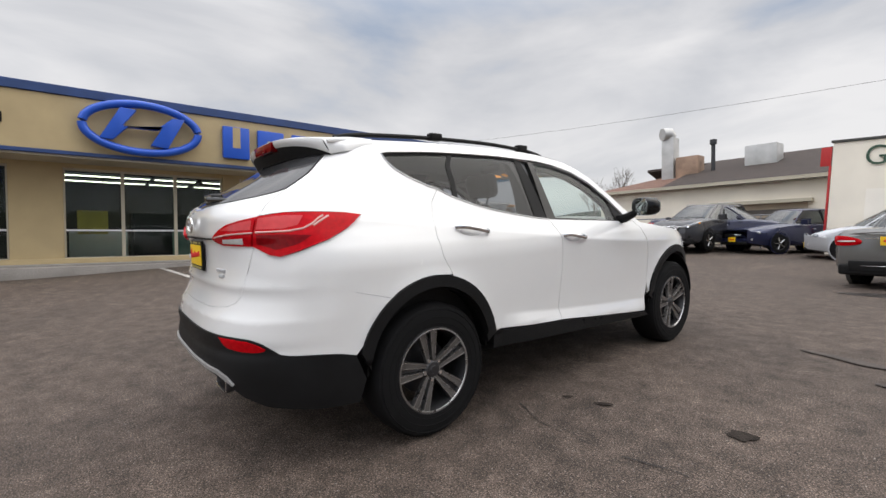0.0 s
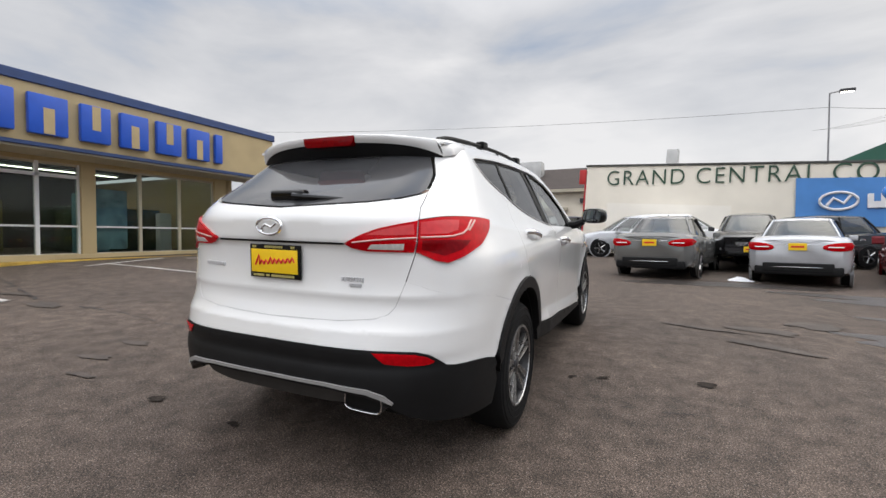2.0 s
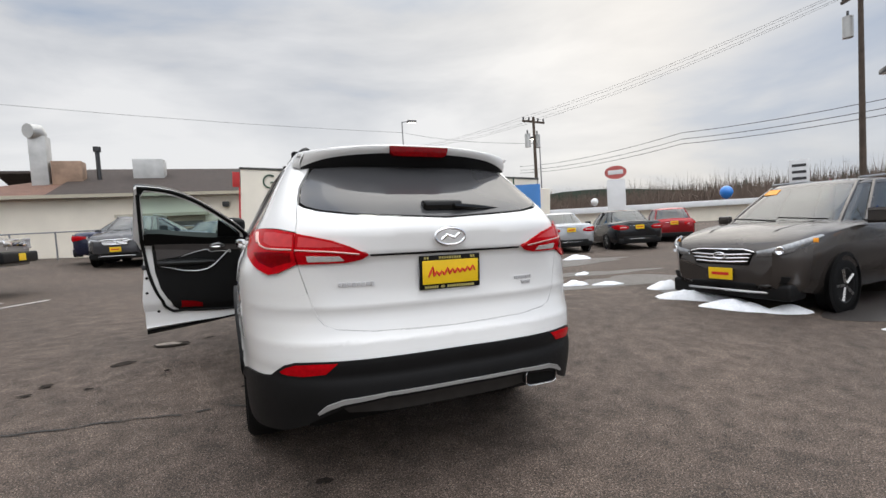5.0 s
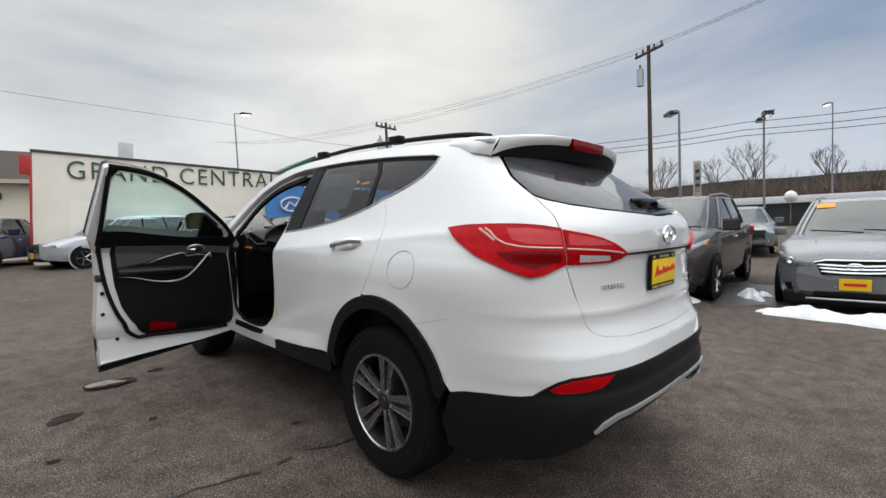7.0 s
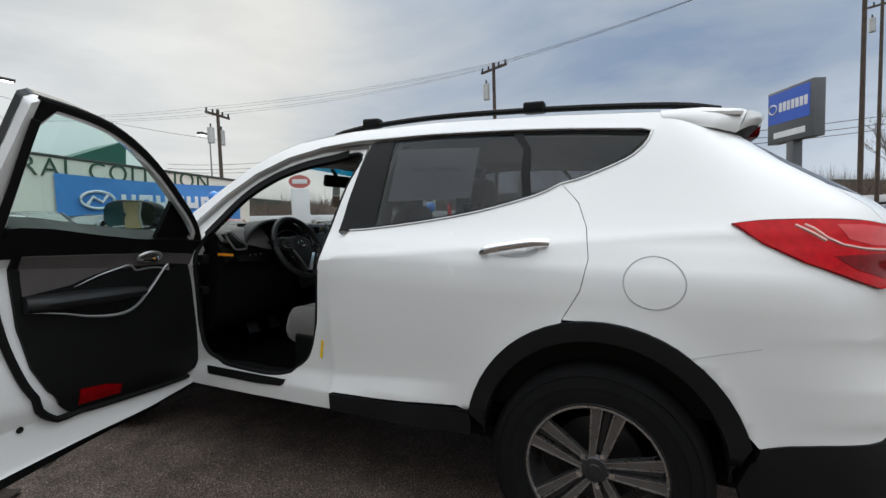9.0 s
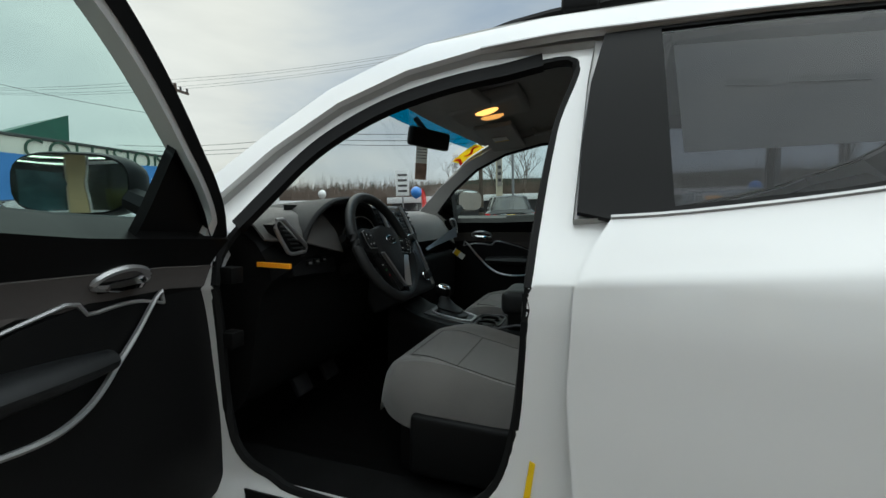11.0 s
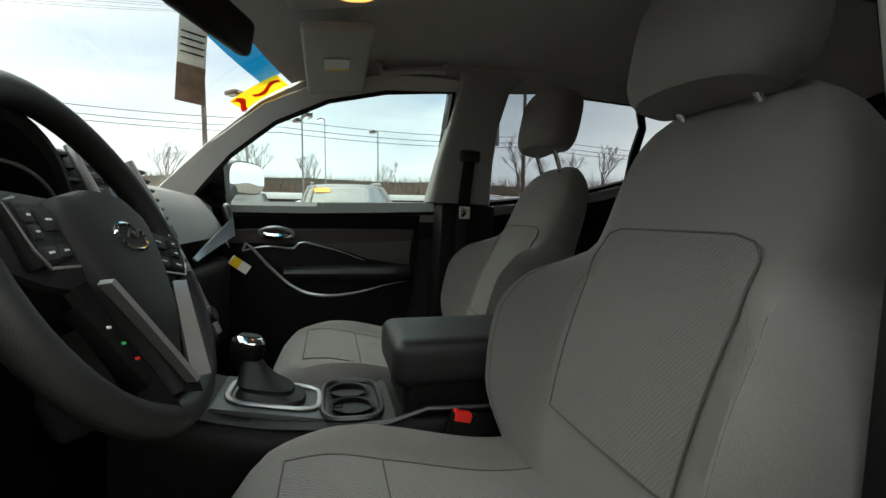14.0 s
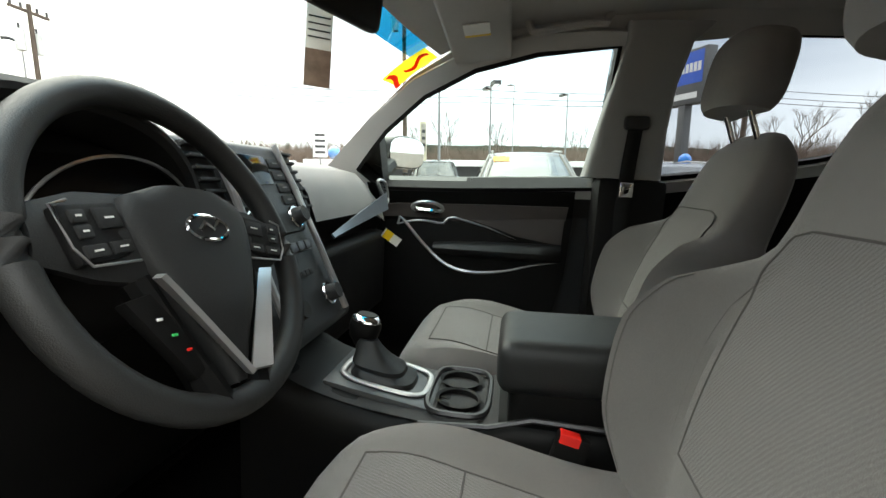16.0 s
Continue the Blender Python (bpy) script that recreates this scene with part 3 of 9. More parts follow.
DLO_TOP = [(-0.122, 1.545), (-0.08, 1.555), (0.18, 1.572), (0.40, 1.580), (0.75, 1.583), (1.00, 1.575), (1.165, 1.568), (1.35, 1.545), (1.53, 1.500), (1.70, 1.420), (1.85, 1.305), (1.97, 1.180), (2.02, 1.118)]
PILLAR = [(1.09, 0.472), (1.078, 0.563), (1.105, 0.836), (1.100, 1.025), (1.070, 1.106), (1.042, 1.154)]
DOOR_FRONT = [(2.06, 1.112), (2.13, 1.065), (2.20, 0.95), (2.235, 0.83), (2.225, 0.60), (2.195, 0.365)]
BLACK_TOP = [(-0.430, 0.548), (-0.50, 0.566), (-0.586, 0.577), (-0.70, 0.585), (-0.738, 0.592), (-0.775, 0.620), (-0.815, 0.647), (-0.865, 0.663), (-0.95, 0.668), (-1.04, 0.669), (-1.25, 0.671), (-1.5608, 0.672)]
REAR_ARCH, FRONT_ARCH = arch(0.02, 0.450, 167, 8), arch(2.70, 0.450, 172, 10)
up_arch = [p for p in REAR_ARCH if p[0] < 0.14 and p[0] > -0.24]
front_up = [p for p in REAR_ARCH if p[0] >= 0.14]

for side in (1, -1):
    panel("body_side", ROOF_EDGE + GATE + SEAM[1:] + up_arch + DOOR_REAR + DLO_TAIL[1:] + DLO_TOP[1:], WHITE, suv, side, depth=0.02, gap=0.0013)
    panel("rear_door", PILLAR + DLO_LOW[::-1][1:] + DOOR_REAR[::-1][1:] + front_up + [(0.52, 0.508), (0.866, 0.483)], WHITE, suv, side, depth=0.03, gap=0.0013)
    fender = panel("front_fender", [(2.06, 1.112), (2.17, 1.100)] + [(2.6, 1.040), (3.0, 0.975), (3.3, 0.925)] + [(3.25, 0.80), (3.10, 0.76)] + [p for p in FRONT_ARCH[::-1] if p[0] < 3.1 and p[1] > 0.45] + [(2.225, 0.60), (2.235, 0.83), (2.20, 0.95), (2.13, 1.065)], WHITE, suv, side, depth=0.02)
    panel("sill_cladding", [(0.47, 0.503), (0.866, 0.478), (1.09, 0.467)] + ([(1.6, 0.418), (2.19, 0.360), (2.24, 0.34), (2.26, 0.32)] if side > 0 else [(1.085, 0.395)]) + [(0.46, 0.40), (0.46, 0.45)], CLAD, suv, side, out=0.004, depth=0.06)
    for yc, lip, name in ((0.02, arch(0.02, 0.452, 165, 7), "rear_arch_moulding"), (2.70, arch(2.70, 0.452, 173, 10), "front_arch_moulding")):
        panel(name, lip + arch(yc, 0.385, 2, 178), CLAD, suv, side, out=0.014, depth=0.05, step=0.03)
    for yc in (0.02, 2.70):
        well = grid(lambda u, v: (side * (0.50 + 0.40 * v), yc + 0.40 * math.cos(math.pi * u), 0.42 + 0.40 * math.sin(math.pi * u)), 20, 2)
        part("wheel_well", shell(well, 0.01), BLACK, suv)
    # side glass
    panes = {
        "rear_door_glass": [(0.935, 1.180), (0.681, 1.216), (0.466, 1.262), (0.325, 1.303), (0.345, 1.40), (0.35, 1.50), (0.40, 1.568), (0.75, 1.571), (0.955, 1.564)],
        "quarter_glass": [(0.295, 1.313), (0.134, 1.377), (0.025, 1.423), (-0.045, 1.468), (-0.090, 1.515), (-0.100, 1.538), (0.18, 1.559), (0.365, 1.567), (0.32, 1.50), (0.31, 1.40)]}
    front_pane = [(1.135, 1.165), (1.60, 1.138), (1.87, 1.128), (1.945, 1.175), (1.83, 1.300), (1.69, 1.408), (1.53, 1.485), (1.35, 1.530), (1.135, 1.556)]
    panel("window_surround", DLO_LOW + ([(1.104, 1.166), (1.104, 1.30), (1.094, 1.44), (1.070, 1.566)] if side < 0 else [(1.045, 1.30), (1.035, 1.44), (1.012, 1.570)]) + DLO_TOP[::-1][8:] + DLO_TAIL[::-1][1:-1], BLACK, suv, side, out=-0.008, holes=list(panes.values()), gap=0.001)
    for name, line in panes.items():
        panel(name, line, PRIVACY, suv, side, out=-0.012, depth=0.004, gap=-0.004, label="dark tinted glass").visible_shadow = False
    if side < 0:
        SHEET_INK = mat("faded_print", (0.19, 0.19, 0.195), 0.9)
        sheet = panel("window_sheet", [(0.93, 1.535), (0.545, 1.528), (0.54, 1.310), (0.915, 1.292)], mat("dull_paper", (0.24, 0.24, 0.245), 0.9, 0, 0.08, 9), suv, side, out=-0.026, depth=0.001, gap=0, label="paper price sheet behind the tinted glass")
        for a, b in ((0.84, 0.765), (0.735, 0.61)):
            panel("print_bar", [(a, 1.440), (b, 1.436), (b, 1.422), (a, 1.426)], SHEET_INK, sheet, side, out=-0.022, depth=0.0005, gap=0)
    strip("chrome_moulding", DLO_LOW[::-1] + DLO_TAIL[1:], 0.0048, SATIN, suv, side, out=0.001)
    strip("chrome_moulding", DLO_TOP[:8], 0.004, SATIN, suv, side, out=0.001)
    # lamps at the tail
    lamp = panel("tail_lamp", [(-0.366, 1.209), (-0.45, 1.221), (-0.60, 1.228), (-0.73, 1.227), (-0.838, 1.213), (-0.854, 1.076), (-0.816, 1.058), (-0.77, 1.036), (-0.724, 1.028), (-0.651, 1.050), (-0.527, 1.099), (-0.436, 1.150)], RED_LENS, suv, side, out=0.012, depth=0.03, step=0.025)
    strip("lamp_gap", [(-0.366, 1.209), (-0.45, 1.222), (-0.60, 1.2295), (-0.73, 1.2285), (-0.838, 1.2145)], 0.0022, BLACK, lamp, side, out=0.004)
    strip("light_guide", [(-0.555, 1.208), (-0.575, 1.196), (-0.60, 1.172), (-0.635, 1.152), (-0.69, 1.142), (-0.76, 1.140), (-0.835, 1.140)], 0.005, GUIDE, lamp, side, out=0.012, label="pale light guide")
    strip("light_guide", [(-0.53, 1.206), (-0.565, 1.186), (-0.595, 1.163)], 0.006, GUIDE, lamp, side, out=0.011, label="pale light guide")
    panel("upper_lens", [(-0.64, 1.210), (-0.72, 1.212), (-0.83, 1.203), (-0.835, 1.152), (-0.72, 1.153), (-0.66, 1.168)], PINK_LENS, lamp, side, out=0.0132, depth=0.001, step=0.02, gap=0, label="brighter red upper lens")
    panel("lamp_reflector", [(-0.60, 1.120), (-0.72, 1.128), (-0.83, 1.128), (-0.83, 1.090), (-0.74, 1.060), (-0.66, 1.080)], RED_DEEP, lamp, side, out=0.0135, depth=0.001, step=0.02, gap=0)
    gate_lamp = panel("tailgate_lamp", [(-0.840, 1.212), (-0.92, 1.200), (-1.00, 1.183), (-1.07, 1.157), (-1.120, 1.132), (-1.150, 1.118), (-1.12, 1.098), (-1.05, 1.080), (-0.87, 1.074), (-0.857, 1.076)], RED_LENS, suv, side, out=0.012, depth=0.03, step=0.025)
    panel("reversing_lens", [(-0.90, 1.118), (-1.03, 1.116), (-1.045, 1.098), (-0.90, 1.092)], CLEAR_LENS, gate_lamp, side, out=0.0155, depth=0.004, step=0.02, gap=0, label="clear reversing lamp")
    strip("light_guide", [(-0.85, 1.138), (-0.95, 1.134), (-1.04, 1.128), (-1.11, 1.122)], 0.004, GUIDE, gate_lamp, side, out=0.012, label="pale light guide")
    panel("upper_lens", [(-0.86, 1.196), (-0.93, 1.186), (-1.00, 1.170), (-1.05, 1.152), (-0.95, 1.150), (-0.86, 1.152)], PINK_LENS, gate_lamp, side, out=0.0132, depth=0.001, step=0.02, gap=0, label="brighter red upper lens")
    panel("bumper_reflector", [(-1.035, 0.660), (-0.95, 0.660), (-0.87, 0.654), (-0.825, 0.640), (-0.792, 0.619), (-0.802, 0.607), (-0.835, 0.600), (-0.90, 0.601), (-0.985, 0.613), (-1.01, 0.635)], RED_LENS, suv, side, out=0.010, depth=0.02, step=0.02)
    panel("head_lamp", [(2.95, 0.97), (3.30, 0.920), (3.52, 0.87), (3.50, 0.79), (3.28, 0.80)], CLEAR_LENS, suv, side, out=0.002, depth=0.02)
    # door handle on the rear door
    for y0, tilt, owner in ((0.44, 0.043, suv),) + (((1.345, 0.03, suv),) if side == 1 else ()):
        p0 = [skin_at(y0 - d, (1.088 if y0 < 1 else 1.012) + d * tilt / 0.24, o, side)[0] for d, o in ((0, 0.004), (0.02, 0.026), (0.07, 0.036), (0.13, 0.037), (0.19, 0.030), (0.235, 0.006))]
        hd = part("door_handle", tube(smooth_line(p0, 0.015), 0.012, 10, flat=1.25), CHROME, owner, "chrome pull handle")
        cup = [skin_at(y0 - 0.12 + 0.085 * math.cos(a * math.tau / 20), (1.105 if y0 < 1 else 1.022) + 0.028 * math.sin(a * math.tau / 20), 0.0015, side)[0] for a in range(20)]
        cb = bmesh.new()
        cb.faces.new([cb.verts.new(p) for p in (cup if side == 1 else cup[::-1])])
        part("handle_cup", cb, SATIN, hd)
    # roof rail on its feet
    rail = [(side * 0.555, y, z) for y, z in ((1.34, 1.622), (1.20, 1.650), (0.80, 1.676), (0.30, 1.675), (-0.10, 1.660), (-0.26, 1.645), (-0.34, 1.628))]
    rr = part("roof_rail", tube(smooth_line(rail, 0.05), 0.013, 8), BLACK, suv)
    for y, z in ((1.13, 1.655), (0.34, 1.672)):
        part("rail_foot", box(min(side * 0.525, side * 0.578), max(side * 0.525, side * 0.578), y - 0.045, y + 0.045, z - 0.01, z + 0.036, 0.012, 3), BLACK, rr)

# the pieces that run across
panel("rear_bumper", SEAM[::-1] + GATE_LOW[1:] + BLACK_TOP[::-1] + [p for p in REAR_ARCH if p[0] < -0.245 and p[1] > 0.55], WHITE, suv, 0, depth=0.02, gap=-0.0011, closed_at_tail=True)
for side in (1, -1):
    strip("gate_seam", GATE_LOW[1:-1] + [(-1.35, 0.769), (-1.55, 0.766)], 0.0021, SHUT, suv, side, out=-0.0016)
    strip("bumper_seam", [(-0.245, 0.798), (-0.33, 0.822), (-0.42, 0.846)], 0.0016, SHUT, suv, side, out=-0.0004)
panel("bumper_cladding", BLACK_TOP + [(-1.5608, 0.488), (-1.2, 0.484), (-1.06, 0.464), (-0.98, 0.428), (-0.90, 0.382), (-0.80, 0.345), (-0.60, 0.315), (-0.42, 0.305), (-0.385, 0.42)], CLAD, suv, 0, out=0.006, depth=0.06, closed_at_tail=True)
panel("skid_plate", [(-1.5608, 0.520), (-1.225, 0.519), (-1.05, 0.506), (-0.985, 0.482), (-0.948, 0.448), (-0.956, 0.436), (-1.00, 0.461), (-1.055, 0.482), (-1.225, 0.501), (-1.5608, 0.503)], SKID, suv, 0, out=0.016, depth=0.03, step=0.02, closed_at_tail=True)
panel("skid_apron", [(-1.5608, 0.488), (-1.225, 0.486), (-1.06, 0.470), (-1.01, 0.450), (-1.06, 0.400), (-1.25, 0.385), (-1.5608, 0.385)], mat("dark_grey_skid", (0.035, 0.032, 0.030), 0.6, 0, 0.15, 12, spec=0.2), suv, 0, out=-0.055, depth=0.05, step=0.02, closed_at_tail=True)
panel("tailgate", GATE[3:] + GATE_LOW[1:] + [(-1.5608, 1.268), (-1.232, 1.282), (-1.05, 1.292), (-0.898, 1.309), (-0.80, 1.328)], WHITE, suv, 0, depth=0.02, gap=0.0022, closed_at_tail=True)
rear_glass = panel("rear_glass", [(-0.55, 1.568), (-0.60, 1.500), (-0.655, 1.430), (-0.750, 1.352), (-0.80, 1.334), (-0.898, 1.315), (-1.05, 1.298), (-1.232, 1.288), (-1.5608, 1.274), (-1.5608, 1.585), (-1.1, 1.590), (-0.8, 1.585)], PRIVACY_REAR, suv, 0, out=-0.003, depth=0.004, closed_at_tail=True, label="dark tinted rear glass")
rear_glass.visible_shadow = False
panel("glass_border", [(-0.535, 1.588), (-0.575, 1.545), (-0.60, 1.538), (-0.66, 1.552), (-0.74, 1.565), (-1.0, 1.576), (-1.5608, 1.580), (-1.5608, 1.64), (-0.8, 1.63)], GLOSS_BLACK, suv, 0, out=0.001, depth=0.004, closed_at_tail=True)
panel("gate_ledge", [(-1.155, 1.114), (-1.5608, 1.115), (-1.5608, 1.107), (-1.155, 1.107)], SEAL, suv, 0, out=0.002, depth=0.01, step=0.02, gap=0, closed_at_tail=True)
panel("front_bumper", [(3.10, 0.755), (3.25, 0.795), (3.50, 0.785), (3.7608, 0.76), (3.7608, 0.40), (3.3, 0.40), (3.02, 0.44)], WHITE, suv, 0, depth=0.02)
panel("front_cladding", [(3.02, 0.435), (3.3, 0.395), (3.7608, 0.395), (3.7608, 0.25), (3.3, 0.25), (3.05, 0.27)], CLAD, suv, 0, depth=0.04)
panel("grille", [(3.52, 0.86), (3.7608, 0.86), (3.7608, 0.60), (3.56, 0.62), (3.50, 0.75)], CHROME, suv, 0, out=0.012, depth=0.03)

EDGE = curve([(-y, z) for y, z in ROOF_EDGE])


def across(f, y, z, yc, zc):
    """A point of a crowned sheet between the two skins: f from -1 to 1."""
    k = 1 - abs(f) ** 2.2
    return (f * HALF(z), y + (yc - y) * k, z + (zc - z) * k)


def roof_at(u, v):
    y = 1.62 - 2.02 * u
    f = 2 * v - 1
    z = EDGE(-y)
    return across(f, y, z, y + 0.13 * (1 - u) ** 6, z + 0.042)


part("roof", shell(grid(roof_at, 30, 24), 0.012), WHITE, suv)
WIND = curve([(0, 2.17), (0.3, 2.05), (0.6, 1.90), (1, 1.62)])


def wind_at(u, v):
    y = WIND(u)
    return across(2 * v - 1, y, EDGE(-y) - 0.004, y + 0.19 - 0.05 * u, EDGE(-y) - 0.01 + 0.050 * u)


ws = part("windscreen", grid(wind_at, 14, 20), CLEAR, suv, "clear windscreen")
ws.visible_shadow = False
band = part("shade_band", moved(grid(lambda u, v: wind_at(0.885 + 0.115 * u, 0.06 + 0.88 * v), 6, 18), Matrix.Translation((0, -0.004, -0.004))), SHADE_BAND, suv, "blue shade band of the windscreen")
band.visible_shadow = False
HOOD = curve([(2.17, 1.100), (2.6, 1.040), (3.0, 0.975), (3.3, 0.925), (3.76, 0.86)])


def hood_at(u, v):
    s = 2.17 + 1.55 * u
    p = Vector(skin(s, HOOD(s) - 0.002))
    f = 2 * v - 1
    k = 1 - abs(f) ** 2.5
    return (f * p.x, p.y + k * (0.20 * (1 - u) + 0.02), p.z + k * 0.055)


part("bonnet", shell(grid(hood_at, 24, 16), 0.012), WHITE, suv)
part("cowl", grid(lambda u, v: ((2 * v - 1) * 0.86, 2.12 + 0.27 * (1 - (2 * v - 1) ** 2) - 0.10 * u, 1.085 - 0.02 * u), 2, 12), BLACK, suv)

# spoiler with the high brake lamp


def glass_y(x, z):
    """How far back the tail's skin lies at a width and height."""
    return min((abs(skin(a, z)[0] - abs(x)), skin(a, z)[1]) for a in np.arange(-1.56, -0.5, 0.004))[1]


def spoiler_at(u, v):
    """The top runs back to the lip at u = 0.7, then the rear face drops to its lower edge."""
    f = 2 * v - 1
    a = min(1.0, u / 0.7)
    y = -0.14 - 0.395 * a + 0.118 * abs(f) ** 3.5 * a
    z = EDGE(min(0.38, -y)) - 0.030 * max(0.0, -y - 0.38) + 0.004 + 0.012 * min(1.0, 2 * a) + 0.040 * (1 - abs(f) ** 2.2)
    x = f * (0.606 - 0.026 * a * a)
    if u > 0.7:
        b = (u - 0.7) / 0.3
        drop = 0.044 + 0.004 * abs(f) + 0.036 * abs(f) ** 9
        y += 0.016 * b * b - 0.004 * math.sin(math.pi * b) + 0.012 * abs(f) ** 9 * b
        z -= drop * b
        x += f * abs(f) ** 7 * 0.026 * b
    else:
        z -= 0.006 * max(0.0, a - 0.93) / 0.07
    return (x, y, z)


def underside_at(u, v):
    """The black panel that closes the spoiler down to the glass."""
    p = Vector(spoiler_at(1.0, v))
    f = 2 * v - 1
    z = 1.545 - 0.016 * abs(f) ** 3
    x = p.x * (1 - 0.012 * u)
    return p.lerp(Vector((x, glass_y(p.x, z) - 0.006, z)), u) + Vector((0, 0.003, 0.0))


sp = part("spoiler", shell(grid(spoiler_at, 20, 40), 0.006), WHITE, suv)
part("spoiler_underside", grid(underside_at, 3, 40), CLAD, sp, "black panel under the spoiler lip")
part("brake_lamp", moved(prism([(-0.168, 1.645), (-0.160, 1.606), (-0.140, 1.592), (0.140, 1.592), (0.160, 1.606), (0.168, 1.645)], 0.06, 0.006), pose(0, -0.5445, 0)), RED_DEEP, sp, "high red brake lamp")
for v in (0.0, 1.0):
    def cheek_at(u, w, v=v):
        top_, tip = Vector(spoiler_at(0.7 * u, v)), Vector(spoiler_at(1.0, v))
        sx = 1 if v > 0.5 else -1
        base = Vector((sx * 0.625, -0.15, 1.575)).lerp(Vector((sx * 0.640, -0.31, 1.548)), min(1.0, u / 0.75))
        if u > 0.75:
            base = Vector((sx * 0.640, -0.31, 1.548)).lerp(tip + Vector((0, 0.004, -0.004)), (u - 0.75) / 0.25)
        return top_.lerp(base, w) + Vector((sx * 0.012 * math.sin(math.pi * w), 0, 0))
    part("spoiler_cheek", shell(grid(cheek_at, 16, 5), 0.004), WHITE, sp)

BADGE_SILVER = mat("silver_badge", (0.56, 0.56, 0.57), 0.35, 0.2, 0.05, 20)
# underbody, plate, emblem, wiper, exhaust, badges
part("underbody", box(-0.66, 0.66, -0.70, 3.35, 0.27, 0.40, 0.05), BLACK, suv)
plate = part("number_plate", box(-0.158, 0.150, -0.935, -0.923, 0.937, 1.095, 0.004), BLACK, suv, "black plate frame with a yellow dealer card")
part("plate_card", box(-0.146, 0.138, -0.939, -0.934, 0.962, 1.072, 0.002), YELLOW, plate, "yellow card with red script")
for k, h in enumerate((0.050, 0.024, 0.022, 0.034, 0.026, 0.024, 0.020, 0.024, 0.026)):
    x, z = -0.118 + 0.0265 * k, 0.996 + 0.0022 * k
    part("script_stroke", tube([(x, -0.9395, z), (x + 0.004 + 0.16 * h, -0.9395, z + 0.5 * h), (x + 0.006 + 0.34 * h, -0.9395, z + h), (x + 0.016 + 0.2 * h, -0.9395, z + 0.6 * h), (x + 0.0265, -0.9395, z + 0.002)], [0.0042, 0.0052, 0.0034, 0.0046, 0.0040], 5), RED_INK, plate, "slanting red brush stroke" if k == 0 else "")
FRAME_LETTER = mat("dull_gold_lettering", (0.42, 0.36, 0.12), 0.6, 0, 0.2, 60)
for z, spans in ((0.949, ((-0.135, -0.066), (-0.055, -0.034), (-0.022, 0.118))), (1.084, ((-0.138, -0.110), (-0.062, 0.052), (0.098, 0.124)))):
    for a, b in spans:
        n = max(2, round((b - a) / 0.012))
        for k in range(n):
            x = a + (b - a) * k / n
            part("frame_lettering", box(x, x + 0.0085, -0.938, -0.934, z - 0.0055, z + 0.0055), FRAME_LETTER, plate)
em = part("emblem", tube([(0.075 * math.cos(a * math.tau / 36) - 0.012, -0.955, 1.182 + 0.038 * math.sin(a * math.tau / 36)) for a in range(36)], 0.007, 8, closed=True), CHROME, suv, "chrome oval badge")
part("emblem_bar", tube([(-0.058, -0.956, 1.168), (-0.03, -0.957, 1.19), (0.006, -0.957, 1.176), (0.034, -0.956, 1.196)], 0.007, 6), CHROME, em)
wiper = part("wiper_hub", box(-0.10, 0.10, -0.862, -0.800, 1.300, 1.352, 0.018, 3), GLOSS_BLACK, suv)
part("wiper_arm", tube([(0.05, -0.865, 1.322), (0.22, -0.845, 1.312), (0.40, -0.805, 1.302)], [0.016, 0.012, 0.006], 8), GLOSS_BLACK, wiper)
TIP = [sup(i * math.tau / 32, 4.5) for i in range(32)]
pipe = part("exhaust_tip", loft([[Vector((0.495 + w * c, y + 0.35 * (z0 - 0.415), z0 + h * q)) for c, q in TIP] for w, h, y, z0 in ((0.088, 0.038, -0.72, 0.440), (0.094, 0.042, -0.930, 0.432), (0.095, 0.043, -0.950, 0.432), (0.093, 0.041, -0.954, 0.432), (0.089, 0.037, -0.947, 0.432), (0.087, 0.035, -0.80, 0.436))], False), ALLOY_DARK, suv, "dark satin exhaust tip")
part("exhaust_rim", tube([(0.495 + 0.093 * c, -0.949, 0.434 + 0.040 * q) for c, q in TIP], 0.0028, 6, closed=True), CHROME, pipe, "thin bright rim")
part("exhaust_bore", loft([[Vector((0.495 + 0.088 * c, y, 0.433 + 0.036 * q)) for c, q in TIP] for y in (-0.940, -0.80)]), BLACK, pipe)
for n, (x0, x1, z) in enumerate(((-0.52, -0.36, 0.985), (0.36, 0.47, 0.957), (0.40, 0.46, 0.932))):
    badge = bmesh.new()
    for i in range(8):
        a, b = x0 + (x1 - x0) * i / 8, x0 + (x1 - x0) * (i + 0.8) / 8
        p = skin_at(s_of(-0.80, z), z)[0]
        q = [sk for sk in np.arange(-1.5, -0.9, 0.004) if abs(skin(sk, z)[0] - abs((a + b) / 2)) < 0.004]
        if q:
            p = skin_at(q[0], z, 0.003, 1 if a > 0 else -1)[0]
            box(a, b, p.y - 0.003, p.y + 0.004, z - 0.008 - 0.003 * (i % 2), z + 0.008, 0.001, 1, badge)
    part("badge", badge, BADGE_SILVER, suv, "silver lettering")
ringp = [skin_at(-0.135 + 0.090 * math.cos(a * math.tau / 40), 1.022 + 0.082 * math.sin(a * math.tau / 40), 0.0, -1)[0] for a in range(40)]
part("fuel_flap", tube(ringp, 0.0025, 6, closed=True), SHUT, suv, "round fuel flap")


SPOKE_GREY = mat("satin_grey_spoke", (0.20, 0.195, 0.19), 0.32, 0.8, 0.08, 20)


